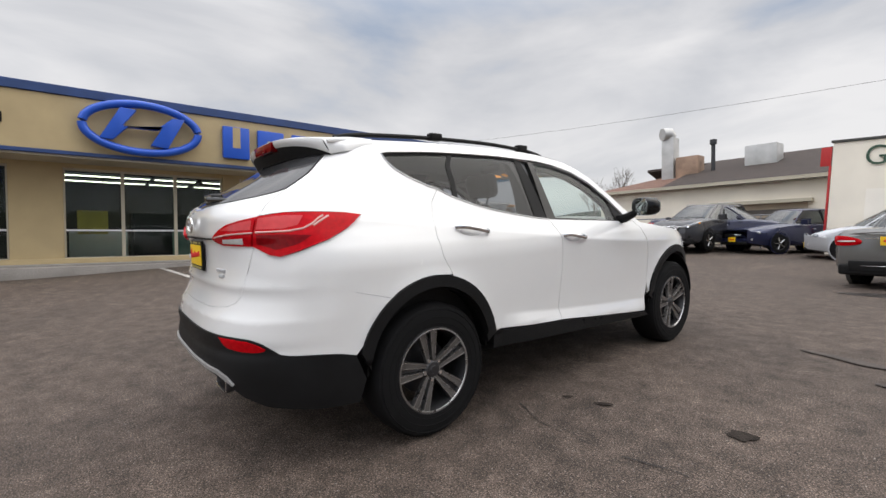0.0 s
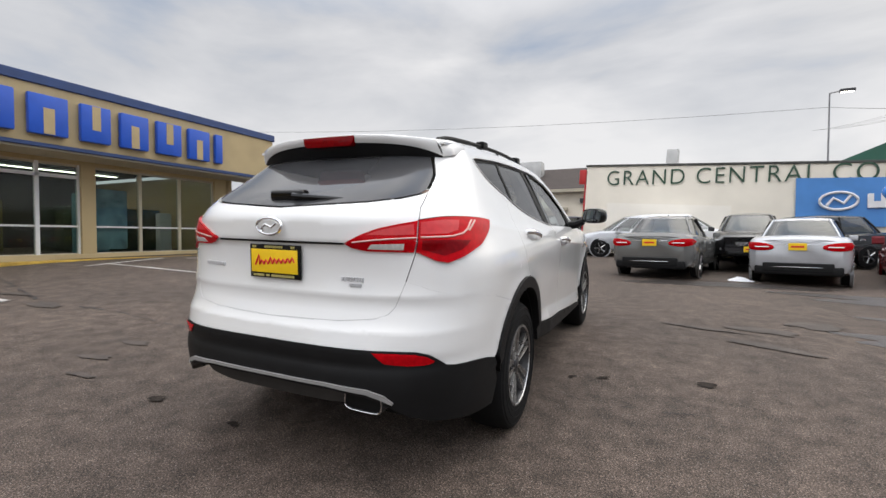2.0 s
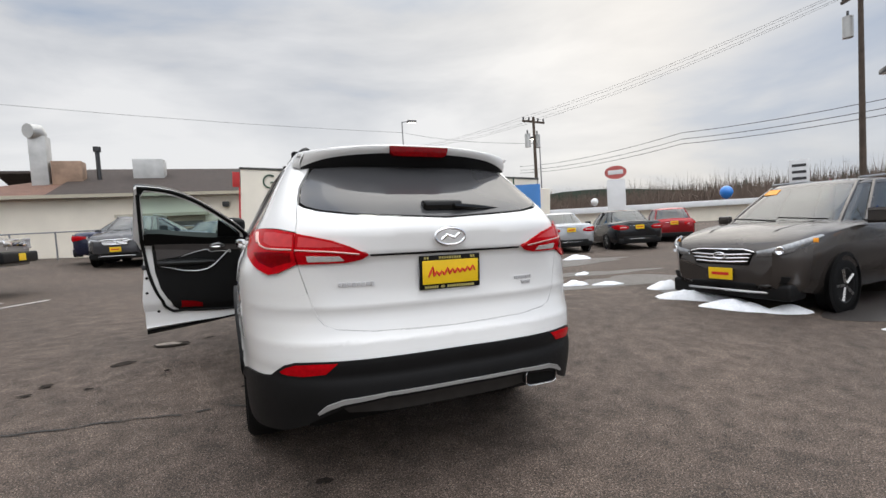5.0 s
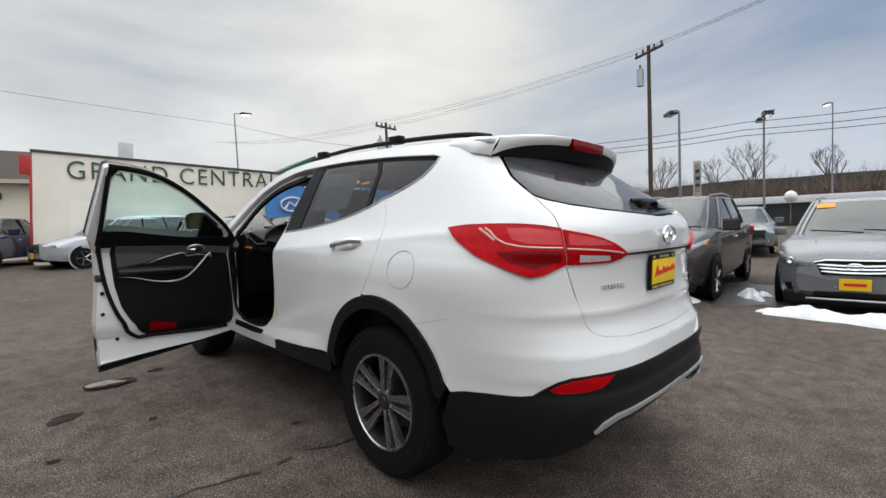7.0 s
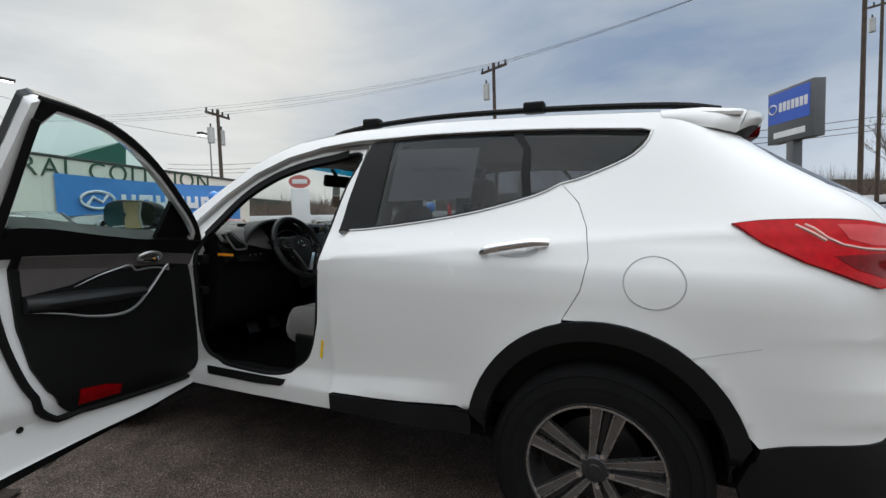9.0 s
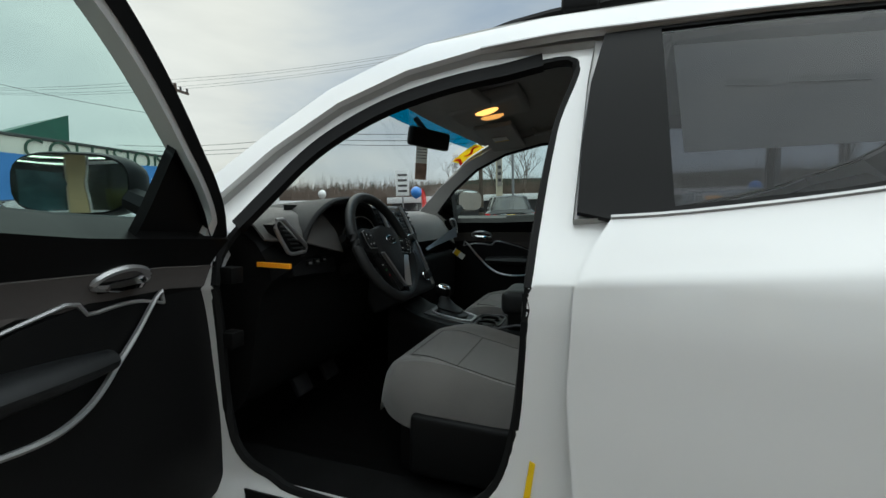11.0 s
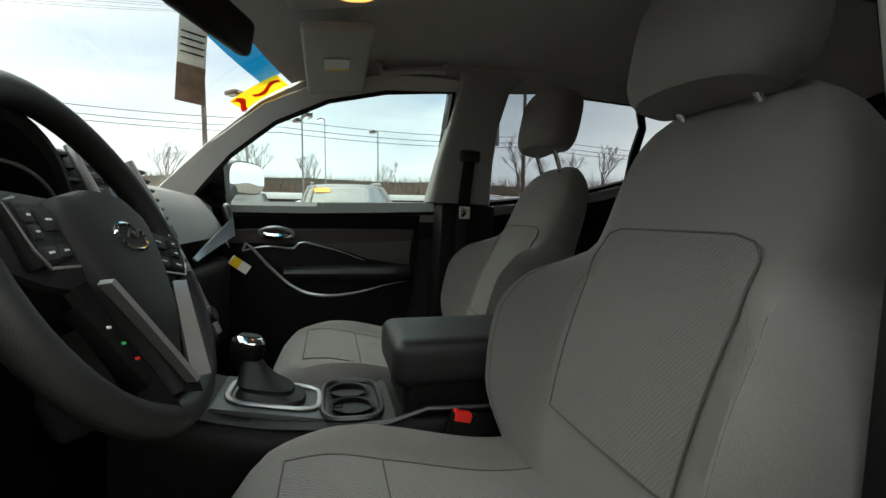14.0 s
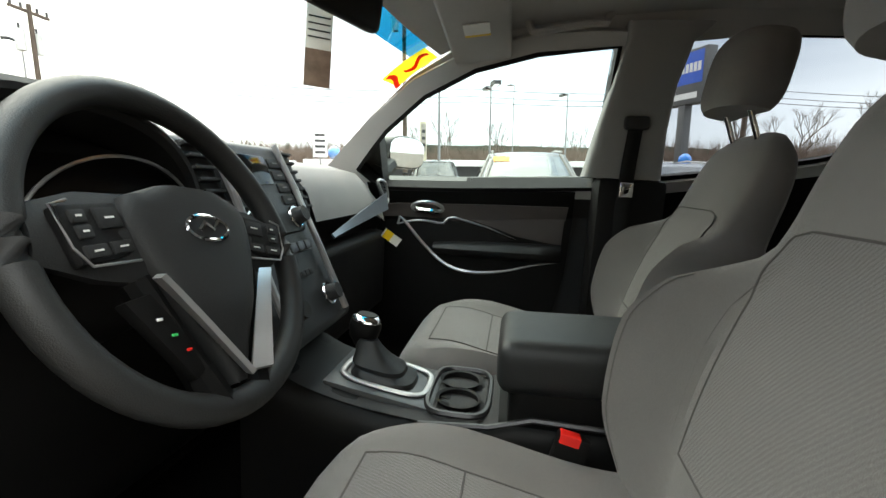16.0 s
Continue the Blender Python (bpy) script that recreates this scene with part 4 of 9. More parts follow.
def wheel(parent, x, y, side):
    hub = part("wheel", moved(lathe([(-0.110, 0.235), (-0.118, 0.30), (-0.108, 0.345), (-0.085, 0.362), (0, 0.366), (0.085, 0.362), (0.108, 0.345), (0.118, 0.30), (0.110, 0.235), (0.02, 0.225), (-0.110, 0.235)], 56), pose(x, y, 0.366)), RUBBER, parent, "black tyre on a five-spoke alloy rim")
    for r_, x_ in ((0.258, 0.1135), (0.292, 0.1185), (0.330, 0.1150)):
        part("sidewall_ridge", moved(lathe([(side * (x_ - 0.004), r_ - 0.003), (side * (x_ + 0.0008), r_), (side * (x_ - 0.004), r_ + 0.003)], 48), pose(x, y, 0.366)), RUBBER, hub)
    rim = part("rim", moved(lathe([(side * -0.10, 0.228), (side * 0.02, 0.205), (side * 0.085, 0.214), (side * 0.108, 0.222), (side * 0.113, 0.234), (side * 0.106, 0.238), (side * 0.09, 0.230)], 56), pose(x, y, 0.366)), ALLOY_DARK, hub)
    part("brake_disc", moved(lathe([(side * 0.0, 0.0), (side * 0.0, 0.15), (side * -0.02, 0.15)], 32), pose(x, y, 0.366)), ALLOY_DARK, hub)
    part("rim_lip", moved(lathe([(side * 0.109, 0.219), (side * 0.115, 0.222), (side * 0.114, 0.229)], 56), pose(x, y, 0.366)), ALLOY, hub)
    for kk in range(5):
        for tw, wide, material, lift in ((-10.0, 0.0155, SPOKE_GREY, -0.001), (10.0, 0.0155, SPOKE_GREY, -0.001), (-14.3, 0.0035, ALLOY, 0.0015), (14.3, 0.0035, ALLOY, 0.0015), (-5.2, 0.003, ALLOY, 0.0012), (5.2, 0.003, ALLOY, 0.0012), (0, 0.012, ALLOY_DARK, -0.022)):
            sbm = bmesh.new()
            r0, r1 = 0.035, 0.226
            t0, t1 = radians(tw * 2.8), radians(tw)
            for (r, tt, w, xx, d) in ((r0, t0, wide * 0.75, 0.088, 0.02), (r1, t1, wide * 1.25, 0.106, 0.03)):
                c = Vector((0, math.sin(tt) * r, math.cos(tt) * r))
                sd = Vector((0, math.cos(tt), -math.sin(tt)))
                for o, ww in ((xx + lift, w * 0.7), (xx + lift - 0.008, w), (xx + lift - d, w)):
                    for sg in (-1, 1):
                        sbm.verts.new((side * o, *(c + sd * sg * ww)[1:]))
            sbm.verts.ensure_lookup_table()
            order = [0, 2, 4, 5, 3, 1]
            a, b = [sbm.verts[i] for i in order], [sbm.verts[i + 6] for i in order]
            for i in range(6):
                sbm.faces.new((a[i], a[(i + 1) % 6], b[(i + 1) % 6], b[i]))
            sbm.faces.new(a)
            sbm.faces.new(b[::-1])
            bmesh.ops.recalc_face_normals(sbm, faces=sbm.faces[:])
            part("spoke", moved(sbm, pose(x, y, 0.366) @ pose(0, 0, 0, kk * 72 + 10, 0, 0)), material, rim)
    cap = part("centre_cap", moved(lathe([(side * 0.080, 0.052), (side * 0.094, 0.040), (side * 0.096, 0.022), (side * 0.099, 0.020), (side * 0.099, 0.0)], 28), pose(x, y, 0.366)), ALLOY_DARK, rim)
    for kk in range(5):
        a = radians(kk * 72 + 46)
        part("wheel_nut", rod((x + side * 0.07, y + 0.056 * math.sin(a), 0.366 + 0.056 * math.cos(a)), (x + side * 0.094, y + 0.056 * math.sin(a), 0.366 + 0.056 * math.cos(a)), 0.010, 6), CHROME, rim)
    return hub


for side in (1, -1):
    for y in (0.02, 2.70):
        wheel(suv, side * 0.808, y, side)

# ---- front doors: the driver's stands open on its hinge ----
HINGE, OPEN = (-0.87, 1.98, 0.0), 82
SWUNG = Matrix.Translation(HINGE) @ pose(0, 0, 0, 0, 0, -OPEN) @ Matrix.Translation((-HINGE[0], -HINGE[1], 0))
INSERT_CLOTH = mat("brown_grey_door_cloth", (0.075, 0.066, 0.062), 0.9, 0, 0.08, 10, 0.0006, 900, fine=0.12)


FRAME_TOP = [(1.108, 1.580), (1.228, 1.570), (1.347, 1.546), (1.478, 1.494), (1.618, 1.414), (1.801, 1.284), (1.90, 1.204), (1.975, 1.130)]
DOOR_TINT = glass("teal_door_glass", (0.66, 0.84, 0.82), 0.02)


def front_door(side, place):
    lim = 2.02 if side < 0 else 9
    edge = [(min(a, lim + 0.02 * (b > 1)), b) for a, b in DOOR_FRONT]
    skin_line = PILLAR + [(1.30, 1.142), (1.60, 1.130), (1.88, 1.118)] + edge + [(1.60, 0.420)]
    frame_up = [(1.058, 1.30), (1.075, 1.44), (1.085, 1.566)]
    top = DLO_TOP[::-1][:7][::-1]
    if side < 0:
        top = [(p.x, p.y) for p in smooth_line([(a, b, 0) for a, b in FRAME_TOP], 0.02)]
    rim = [(1.092, 1.10), (1.100, 1.30), (1.106, 1.50)] + [(p[0], p[1]) for p in top] + [(1.985, 1.100), (1.60, 1.105)]
    open_pane = [(1.130, 1.150), (1.130, 1.30), (1.131, 1.50)] + [(a, b) for a, b in inset(rim, 0.031)[3:-2] if a > 1.15 and b > 1.15] + [(1.90, 1.12), (1.60, 1.125)]
    clear = open_pane if side < 0 else front_pane
    door = panel("front_door", skin_line, WHITE, suv, side, depth=0.03, place=place)
    kids = {"parent": door, "side": side}
    pane = panel("door_glass", clear, DOOR_TINT if side < 0 else TINT, door, side, out=-0.016, depth=0.004, gap=-0.006, label="clear green-tinted glass")
    pane.visible_shadow = False
    panel("window_frame", PILLAR[-1:] + frame_up + top + [(1.99, 1.112), (1.60, 1.120), (1.30, 1.130)], GLOSS_BLACK, door, side, out=-0.006, depth=0.03, holes=[inset(clear, -0.008) if side < 0 else clear], gap=0.002)
    panel("inner_frame", ([(1.095, 0.268)] + PILLAR if side < 0 else PILLAR) + frame_up + top + edge[1:-1] + ([(2.02, 0.355), (1.60, 0.305)] if side < 0 else [edge[-1], (1.60, 0.425)]), WHITE if side < 0 else TRIM_DARK, door, side, out=-0.075, depth=-0.06, holes=[clear if side < 0 else [(1.115, 1.162), (1.60, 1.134), (1.90, 1.124), (1.965, 1.180), (1.85, 1.300), (1.70, 1.415), (1.53, 1.497), (1.35, 1.542), (1.115, 1.566)]], gap=0.004)
    if side < 0:
        panel("window_seal", rim, SEAL, door, side, out=-0.078, depth=-0.008, holes=[[(1.120, 1.13), (1.121, 1.30), (1.122, 1.50)] + [(a, b) for a, b in inset(rim, 0.020)[3:-2] if a > 1.14 and b > 1.14] + [(1.93, 1.115), (1.60, 1.12)]], gap=0)
        strip("frame_rubber", top, 0.008, SEAL, door, side, out=-0.066)
    else:
        panel("window_seal", inset(front_pane, -0.013), SEAL, door, side, out=-0.084, depth=-0.072, holes=[front_pane], gap=0)
        panel("frame_trim", [(1.055, 1.13), (1.055, 1.30), (1.055, 1.596), (1.20, 1.598), (1.36, 1.588), (1.55, 1.545), (1.73, 1.462), (1.89, 1.340), (2.02, 1.190), (2.03, 1.085), (1.60, 1.105)], HEADLINER, door, side, out=-0.082, depth=-0.02, holes=[inset(front_pane, -0.012)], gap=0, label="light grey window trim")
    card_line = [(1.275, 0.555), (1.225, 0.650), (1.192, 0.80), (1.178, 1.00), (1.185, 1.150), (1.40, 1.137), (1.70, 1.122), (1.97, 1.105), (2.00, 1.00), (2.01, 0.80), (2.0, 0.60), (1.97, 0.47), (1.86, 0.425), (1.60, 0.430), (1.44, 0.444), (1.345, 0.484)]
    if side < 0:
        strip("door_seal", [(1.110, 1.52), (1.108, 1.20), (1.118, 1.00), (1.136, 0.84), (1.166, 0.70), (1.215, 0.575), (1.290, 0.480), (1.40, 0.436), (1.70, 0.410), (1.92, 0.400)], 0.013, SEAL, door, side, out=-0.085)
    else:
        card_line = [(a if a < 1.9 else a + 0.12, b) for a, b in card_line]
    if side < 0:
        panel("belt_trim", [(1.125, 1.09), (1.125, 1.186), (1.165, 1.191), (1.26, 1.187), (1.40, 1.168), (1.60, 1.147), (1.85, 1.131), (1.98, 1.122), (1.98, 1.05)], BLACK, door, side, out=-0.088, depth=-0.080, gap=0)
    card = panel("door_card", card_line, BLACK, door, side, out=-0.088, depth=-0.02, gap=0)
    panel("card_insert", [(1.20, 1.095), (1.50, 1.085), (1.80, 1.070), (1.95, 1.050), (1.96, 0.985), (1.83, 1.002), (1.70, 1.006), (1.53, 0.976), (1.37, 0.926), (1.21, 0.905)], INSERT_CLOTH, door, side, out=-0.092, depth=-0.01, gap=0)
    # armrest with its pocket and bright trim
    def inn(s, z, o):
        return skin_at(s, z, -o, side)[0]
    arm = bmesh.new()
    rings_ = []
    for k in range(13):
        u = k / 12
        s, z = 1.21 + 0.46 * u, 0.876 - 0.012 * u
        r1, r2 = 0.055 * (1 - 0.5 * u ** 4), 0.032 * (1 - 0.4 * u ** 4)
        r1 *= min(1, 0.4 + 6 * u)
        rings_.append([arm.verts.new(inn(s, z + r2 * math.sin(a), 0.094 + r1 * max(-0.2, math.cos(a)))) for a in [i * math.tau / 12 for i in range(12)]])
    for a, b in zip(rings_, rings_[1:]):
        for i in range(12):
            arm.faces.new((a[i], a[(i + 1) % 12], b[(i + 1) % 12], b[i]))
    arm.faces.new(rings_[0])
    arm.faces.new(rings_[-1][::-1])
    bmesh.ops.recalc_face_normals(arm, faces=arm.faces[:])
    part("armrest", arm, VINYL, door)
    panel("pocket", [(1.38, 0.908), (1.53, 0.955), (1.70, 0.985), (1.78, 0.975), (1.70, 0.885), (1.62, 0.83), (1.50, 0.808), (1.36, 0.83)], BLACK, door, side, out=-0.0945, depth=-0.004, gap=0)
    for trim, wide_ in (([(1.815, 0.976), (1.76, 0.992), (1.70, 0.996), (1.62, 0.986), (1.53, 0.966), (1.45, 0.942), (1.37, 0.915)], 0.0045), ([(1.815, 0.976), (1.77, 0.935), (1.715, 0.880), (1.65, 0.826), (1.585, 0.797), (1.50, 0.790), (1.40, 0.805), (1.30, 0.833), (1.21, 0.850)], 0.0065)):
        line_ = [inn(p.x, p.y, 0.098 + 0.035 * max(0.0, min(1.0, (1.68 - p.x) / 0.15)) * (wide_ > 0.005)) for p in smooth_line([(a, b, 0) for a, b in trim], 0.02)]
        part("bright_trim", tube(line_, [wide_ * (1 - 0.6 * abs(2 * i / (len(line_) - 1) - 0.7) ** 2) for i in range(len(line_))], 6), SATIN, door, "satin silver trim")
    part("pull_cup", tube([inn(1.70 + 0.058 * math.cos(a * math.tau / 24), 1.056 + 0.028 * math.sin(a * math.tau / 24), 0.094) for a in range(24)], 0.007, 6, closed=True), SATIN, door)
    part("cup_floor", joined(None, moved(box(-0.045, 0.045, -0.004, 0.004, -0.022, 0.022, 0.003), Matrix.Translation(inn(1.70, 1.056, 0.088)) @ pose(0, 0, 0, 0, 0, 90))), BLACK, door)
    part("inside_handle", tube([inn(1.74, 1.053, 0.096), inn(1.725, 1.054, 0.108), inn(1.675, 1.056, 0.112), inn(1.655, 1.058, 0.112)], [0.011, 0.012, 0.010, 0.006], 8), CHROME, door)
    panel("door_reflector", [(1.38, 0.530), (1.55, 0.508), (1.55, 0.484), (1.38, 0.497)], RED_DEEP, door, side, out=-0.094, depth=-0.01, gap=0)
    part("switch", moved(box(-0.012, 0.012, -0.02, 0.02, -0.004, 0.004, 0.002), Matrix.Translation(inn(1.42, 0.888, 0.115))), SATIN, door)
    if side < 0:
        panel("door_cladding", [(1.09, 0.465), (1.60, 0.430), (2.02, 0.405), (2.02, 0.330), (1.60, 0.280), (1.10, 0.240)], CLAD, door, side, out=0.002, depth=0.05)
        for s, z in ((1.125, 0.75), (1.20, 0.47), (1.12, 0.62), (1.9, 0.41), (1.115, 1.0)):
            part("rubber_plug", moved(lathe([(0, 0.0), (0.004, 0.010), (0, 0.012)], 12), Matrix.Translation(inn(s, z, 0.080)) @ pose(0, 0, 0, 0, 0, 0)), BLACK, door)
        part("door_latch", box(-0.885, -0.845, 1.095, 1.135, 0.83, 0.875, 0.004), ALLOY_DARK, door)
    # mirror on its foot
    glass_m = mat("mirror_glass", (0.80, 0.82, 0.82), 0.02, 1.0, 0.0, 5)
    UNIT = Matrix.Translation((side * (1.075 if side > 0 else 1.11), 1.845, 1.222 if side > 0 else 1.200)) @ pose(0, 0, 0, 0, 0, -30 if side > 0 else 16)
    shellm = loft([[UNIT @ Vector(((0.110 if side > 0 else 0.134) * q * c, d, (0.068 if side > 0 else 0.074) * q * s)) for c, s in [sup(a, 3.2) for a in [i * math.tau / 32 for i in range(32)]]] for q, d in ((0.94, -0.004), (1.0, 0.012), (1.0, 0.05), (0.93, 0.085), (0.75, 0.112), (0.40, 0.128), (0.05, 0.132))])
    mirror = part("door_mirror", shellm, GLOSS_BLACK if side > 0 else BLACK, door, "door mirror in a dark housing")
    part("mirror_foot", tube([(side * 0.85, 1.91, 1.125), (side * 0.93, 1.90, 1.14), (side * 1.0, 1.89, 1.17)], [0.040, 0.034, 0.028], 8), BLACK, mirror)
    part("mirror_pane", loft([[UNIT @ Vector(((0.101 if side > 0 else 0.124) * q * c, d, (0.060 if side > 0 else 0.065) * q * s)) for c, s in [sup(a, 3.2) for a in [i * math.tau / 32 for i in range(32)]]] for q, d in ((1.0, 0.0), (1.0, -0.007), (0.05, -0.0075))]), glass_m, mirror, "silvered mirror glass")
    panel("mirror_sail", [(1.70, 1.09), (1.93, 1.09), (1.92, 1.125), (1.86, 1.176), (1.80, 1.226), (1.71, 1.295)] if side < 0 else [(1.86, 1.122), (2.02, 1.112), (1.97, 1.185), (1.90, 1.255), (1.86, 1.285)], BLACK, door, side, out=-0.060 if side < 0 else -0.010, depth=0.02 if side < 0 else 0.07, gap=0)
    return door


front_door(1, None)
front_door(-1, SWUNG)

# the frame that the open door leaves bare
OPENING = [(1.930, 1.080), (1.930, 0.95), (1.928, 0.80), (1.920, 0.64), (1.89, 0.545), (1.80, 0.498), (1.60, 0.486), (1.42, 0.494), (1.30, 0.535), (1.235, 0.60), (1.200, 0.72), (1.186, 0.90), (1.178, 1.143), (1.160, 1.350), (1.130, 1.525), (1.30, 1.505), (1.45, 1.475), (1.60, 1.420), (1.74, 1.330), (1.84, 1.215)]
OPENING = [(p.x, p.y) for p in smooth_line([(a, b, 0) for a, b in OPENING], 0.025, True)]
panel("door_jamb", [(1.07, 0.38), (1.05, 0.56), (1.08, 0.83), (1.07, 1.02), (1.03, 1.15), (1.03, 1.44), (1.01, 1.588), (1.20, 1.585), (1.36, 1.562), (1.55, 1.515), (1.72, 1.435), (1.87, 1.320), (1.99, 1.195), (2.08, 1.112), (2.20, 1.05), (2.22, 0.80), (2.18, 0.38), (2.10, 0.36), (1.60, 0.365), (1.20, 0.375)], WHITE, suv, -1, out=-0.035, depth=0.012, holes=[OPENING], gap=0)
strip("opening_seal", OPENING + OPENING[:1], 0.012, SEAL, suv, -1, out=-0.045)
ring_out, inner_ring = inset(OPENING, -0.022), inset(OPENING, 0.014)
upper = [i for i in range(len(OPENING)) if OPENING[i][1] > 1.12 and OPENING[i][0] > 1.19]
panel("pillar_seal", [inner_ring[i] if OPENING[i][0] > 1.2 else OPENING[i] for i in upper] + [ring_out[i] for i in upper[::-1]], SEAL, suv, -1, out=-0.031, depth=0.02, gap=0)
panel("sill_guard", [(1.36, 0.480), (1.86, 0.472), (1.84, 0.436), (1.38, 0.440)], BLACK, suv, -1, out=-0.028, depth=0.01, gap=0)
part("sill_step", box(-0.865, -0.80, 1.12, 2.05, 0.375, 0.440, 0.012), WHITE, suv)
panel("jamb_label", [(1.166, 0.590), (1.178, 0.594), (1.168, 0.672), (1.157, 0.668)], YELLOW, suv, -1, out=-0.031, depth=0.003, gap=0)
for z in (0.99, 0.83):
    part("door_hinge", box(-0.89, -0.85, 1.89, 1.93, z - 0.02, z + 0.02, 0.004), BLACK, suv)
for side in (1, -1):
    panel("rear_trim", PILLAR + DLO_LOW[::-1][1:] + [(0.0, 1.40), (-0.3, 1.30), (-0.6, 1.20), (-0.6, 0.60), (0.0, 0.55), (0.6, 0.50)], BLACK, suv, side, out=-0.10, depth=0, gap=0)
    panel("pillar_trim", ROOF_EDGE[:-1] + [(-0.35, 1.50), (-0.40, 1.35), (-0.1, 1.36), (0.0, 1.43), (-0.085, 1.49), (-0.10, 1.535)] + DLO_TOP[1:5] + [(0.93, 1.565), (0.96, 1.40), (0.96, 1.17), (1.11, 1.155), (1.10, 1.45), (1.09, 1.555)] + DLO_TOP[7:], HEADLINER, suv, side, out=-0.045, depth=-0.03, gap=0)


# ---- cabin ----
part("headliner", grid(lambda u, v: Vector(roof_at(-0.004 + 0.96 * u, 0.03 + 0.94 * v)) + Vector((0, 0, -0.030 - 0.010 * min(1, u * 8))), 30, 16), HEADLINER, suv)
part("cabin_floor", box(-0.80, 0.80, -0.75, 2.45, 0.36, 0.40, 0.01), CLOTH_DARK, suv)
part("firewall", box(-0.80, 0.80, 2.15, 2.20, 0.40, 1.04, 0.01), BLACK, suv)


CLOTH_MESH = mat("ribbed_seat_cloth", (0.125, 0.118, 0.111), 0.95, 0, 0.06, 8, 0.0009, 950, fine=0.20, sheen=0.25)
# fine slanting ribs of the knit
kn, kl = CLOTH_MESH.node_tree.nodes, CLOTH_MESH.node_tree.links
k_co, k_map, k_wave, k_bump = kn.new("ShaderNodeTexCoord"), kn.new("ShaderNodeMapping"), kn.new("ShaderNodeTexWave"), kn.new("ShaderNodeBump")
k_map.inputs["Rotation"].default_value = (0.0, radians(28), radians(20))
k_wave.inputs["Scale"].default_value, k_wave.inputs["Distortion"].default_value, k_wave.inputs["Detail"].default_value, k_wave.inputs["Detail Scale"].default_value = 62.0, 2.4, 2.0, 1.2
k_bump.inputs["Strength"].default_value, k_bump.inputs["Distance"].default_value = 0.28, 0.0010
k_from = kn["Principled BSDF"].inputs["Normal"].links[0].from_socket
for k_out, k_in in ((k_co.outputs["Object"], k_map.inputs["Vector"]), (k_map.outputs["Vector"], k_wave.inputs["Vector"]), (k_wave.outputs["Fac"], k_bump.inputs["Height"]), (k_from, k_bump.inputs["Normal"]), (k_bump.outputs["Normal"], kn["Principled BSDF"].inputs["Normal"])):
    kl.new(k_out, k_in)
SEAM_DARK = mat("seat_seam", (0.070, 0.066, 0.061), 0.9)
SEAM_SOFT = mat("soft_seat_seam", (0.105, 0.099, 0.092), 0.9)


def bolster(f):
    return max(0.0, min(1.0, (abs(f) - 0.56) / 0.30)) ** 1.4 - 0.75 * max(0.0, min(1.0, (abs(f) - 0.86) / 0.14)) ** 2


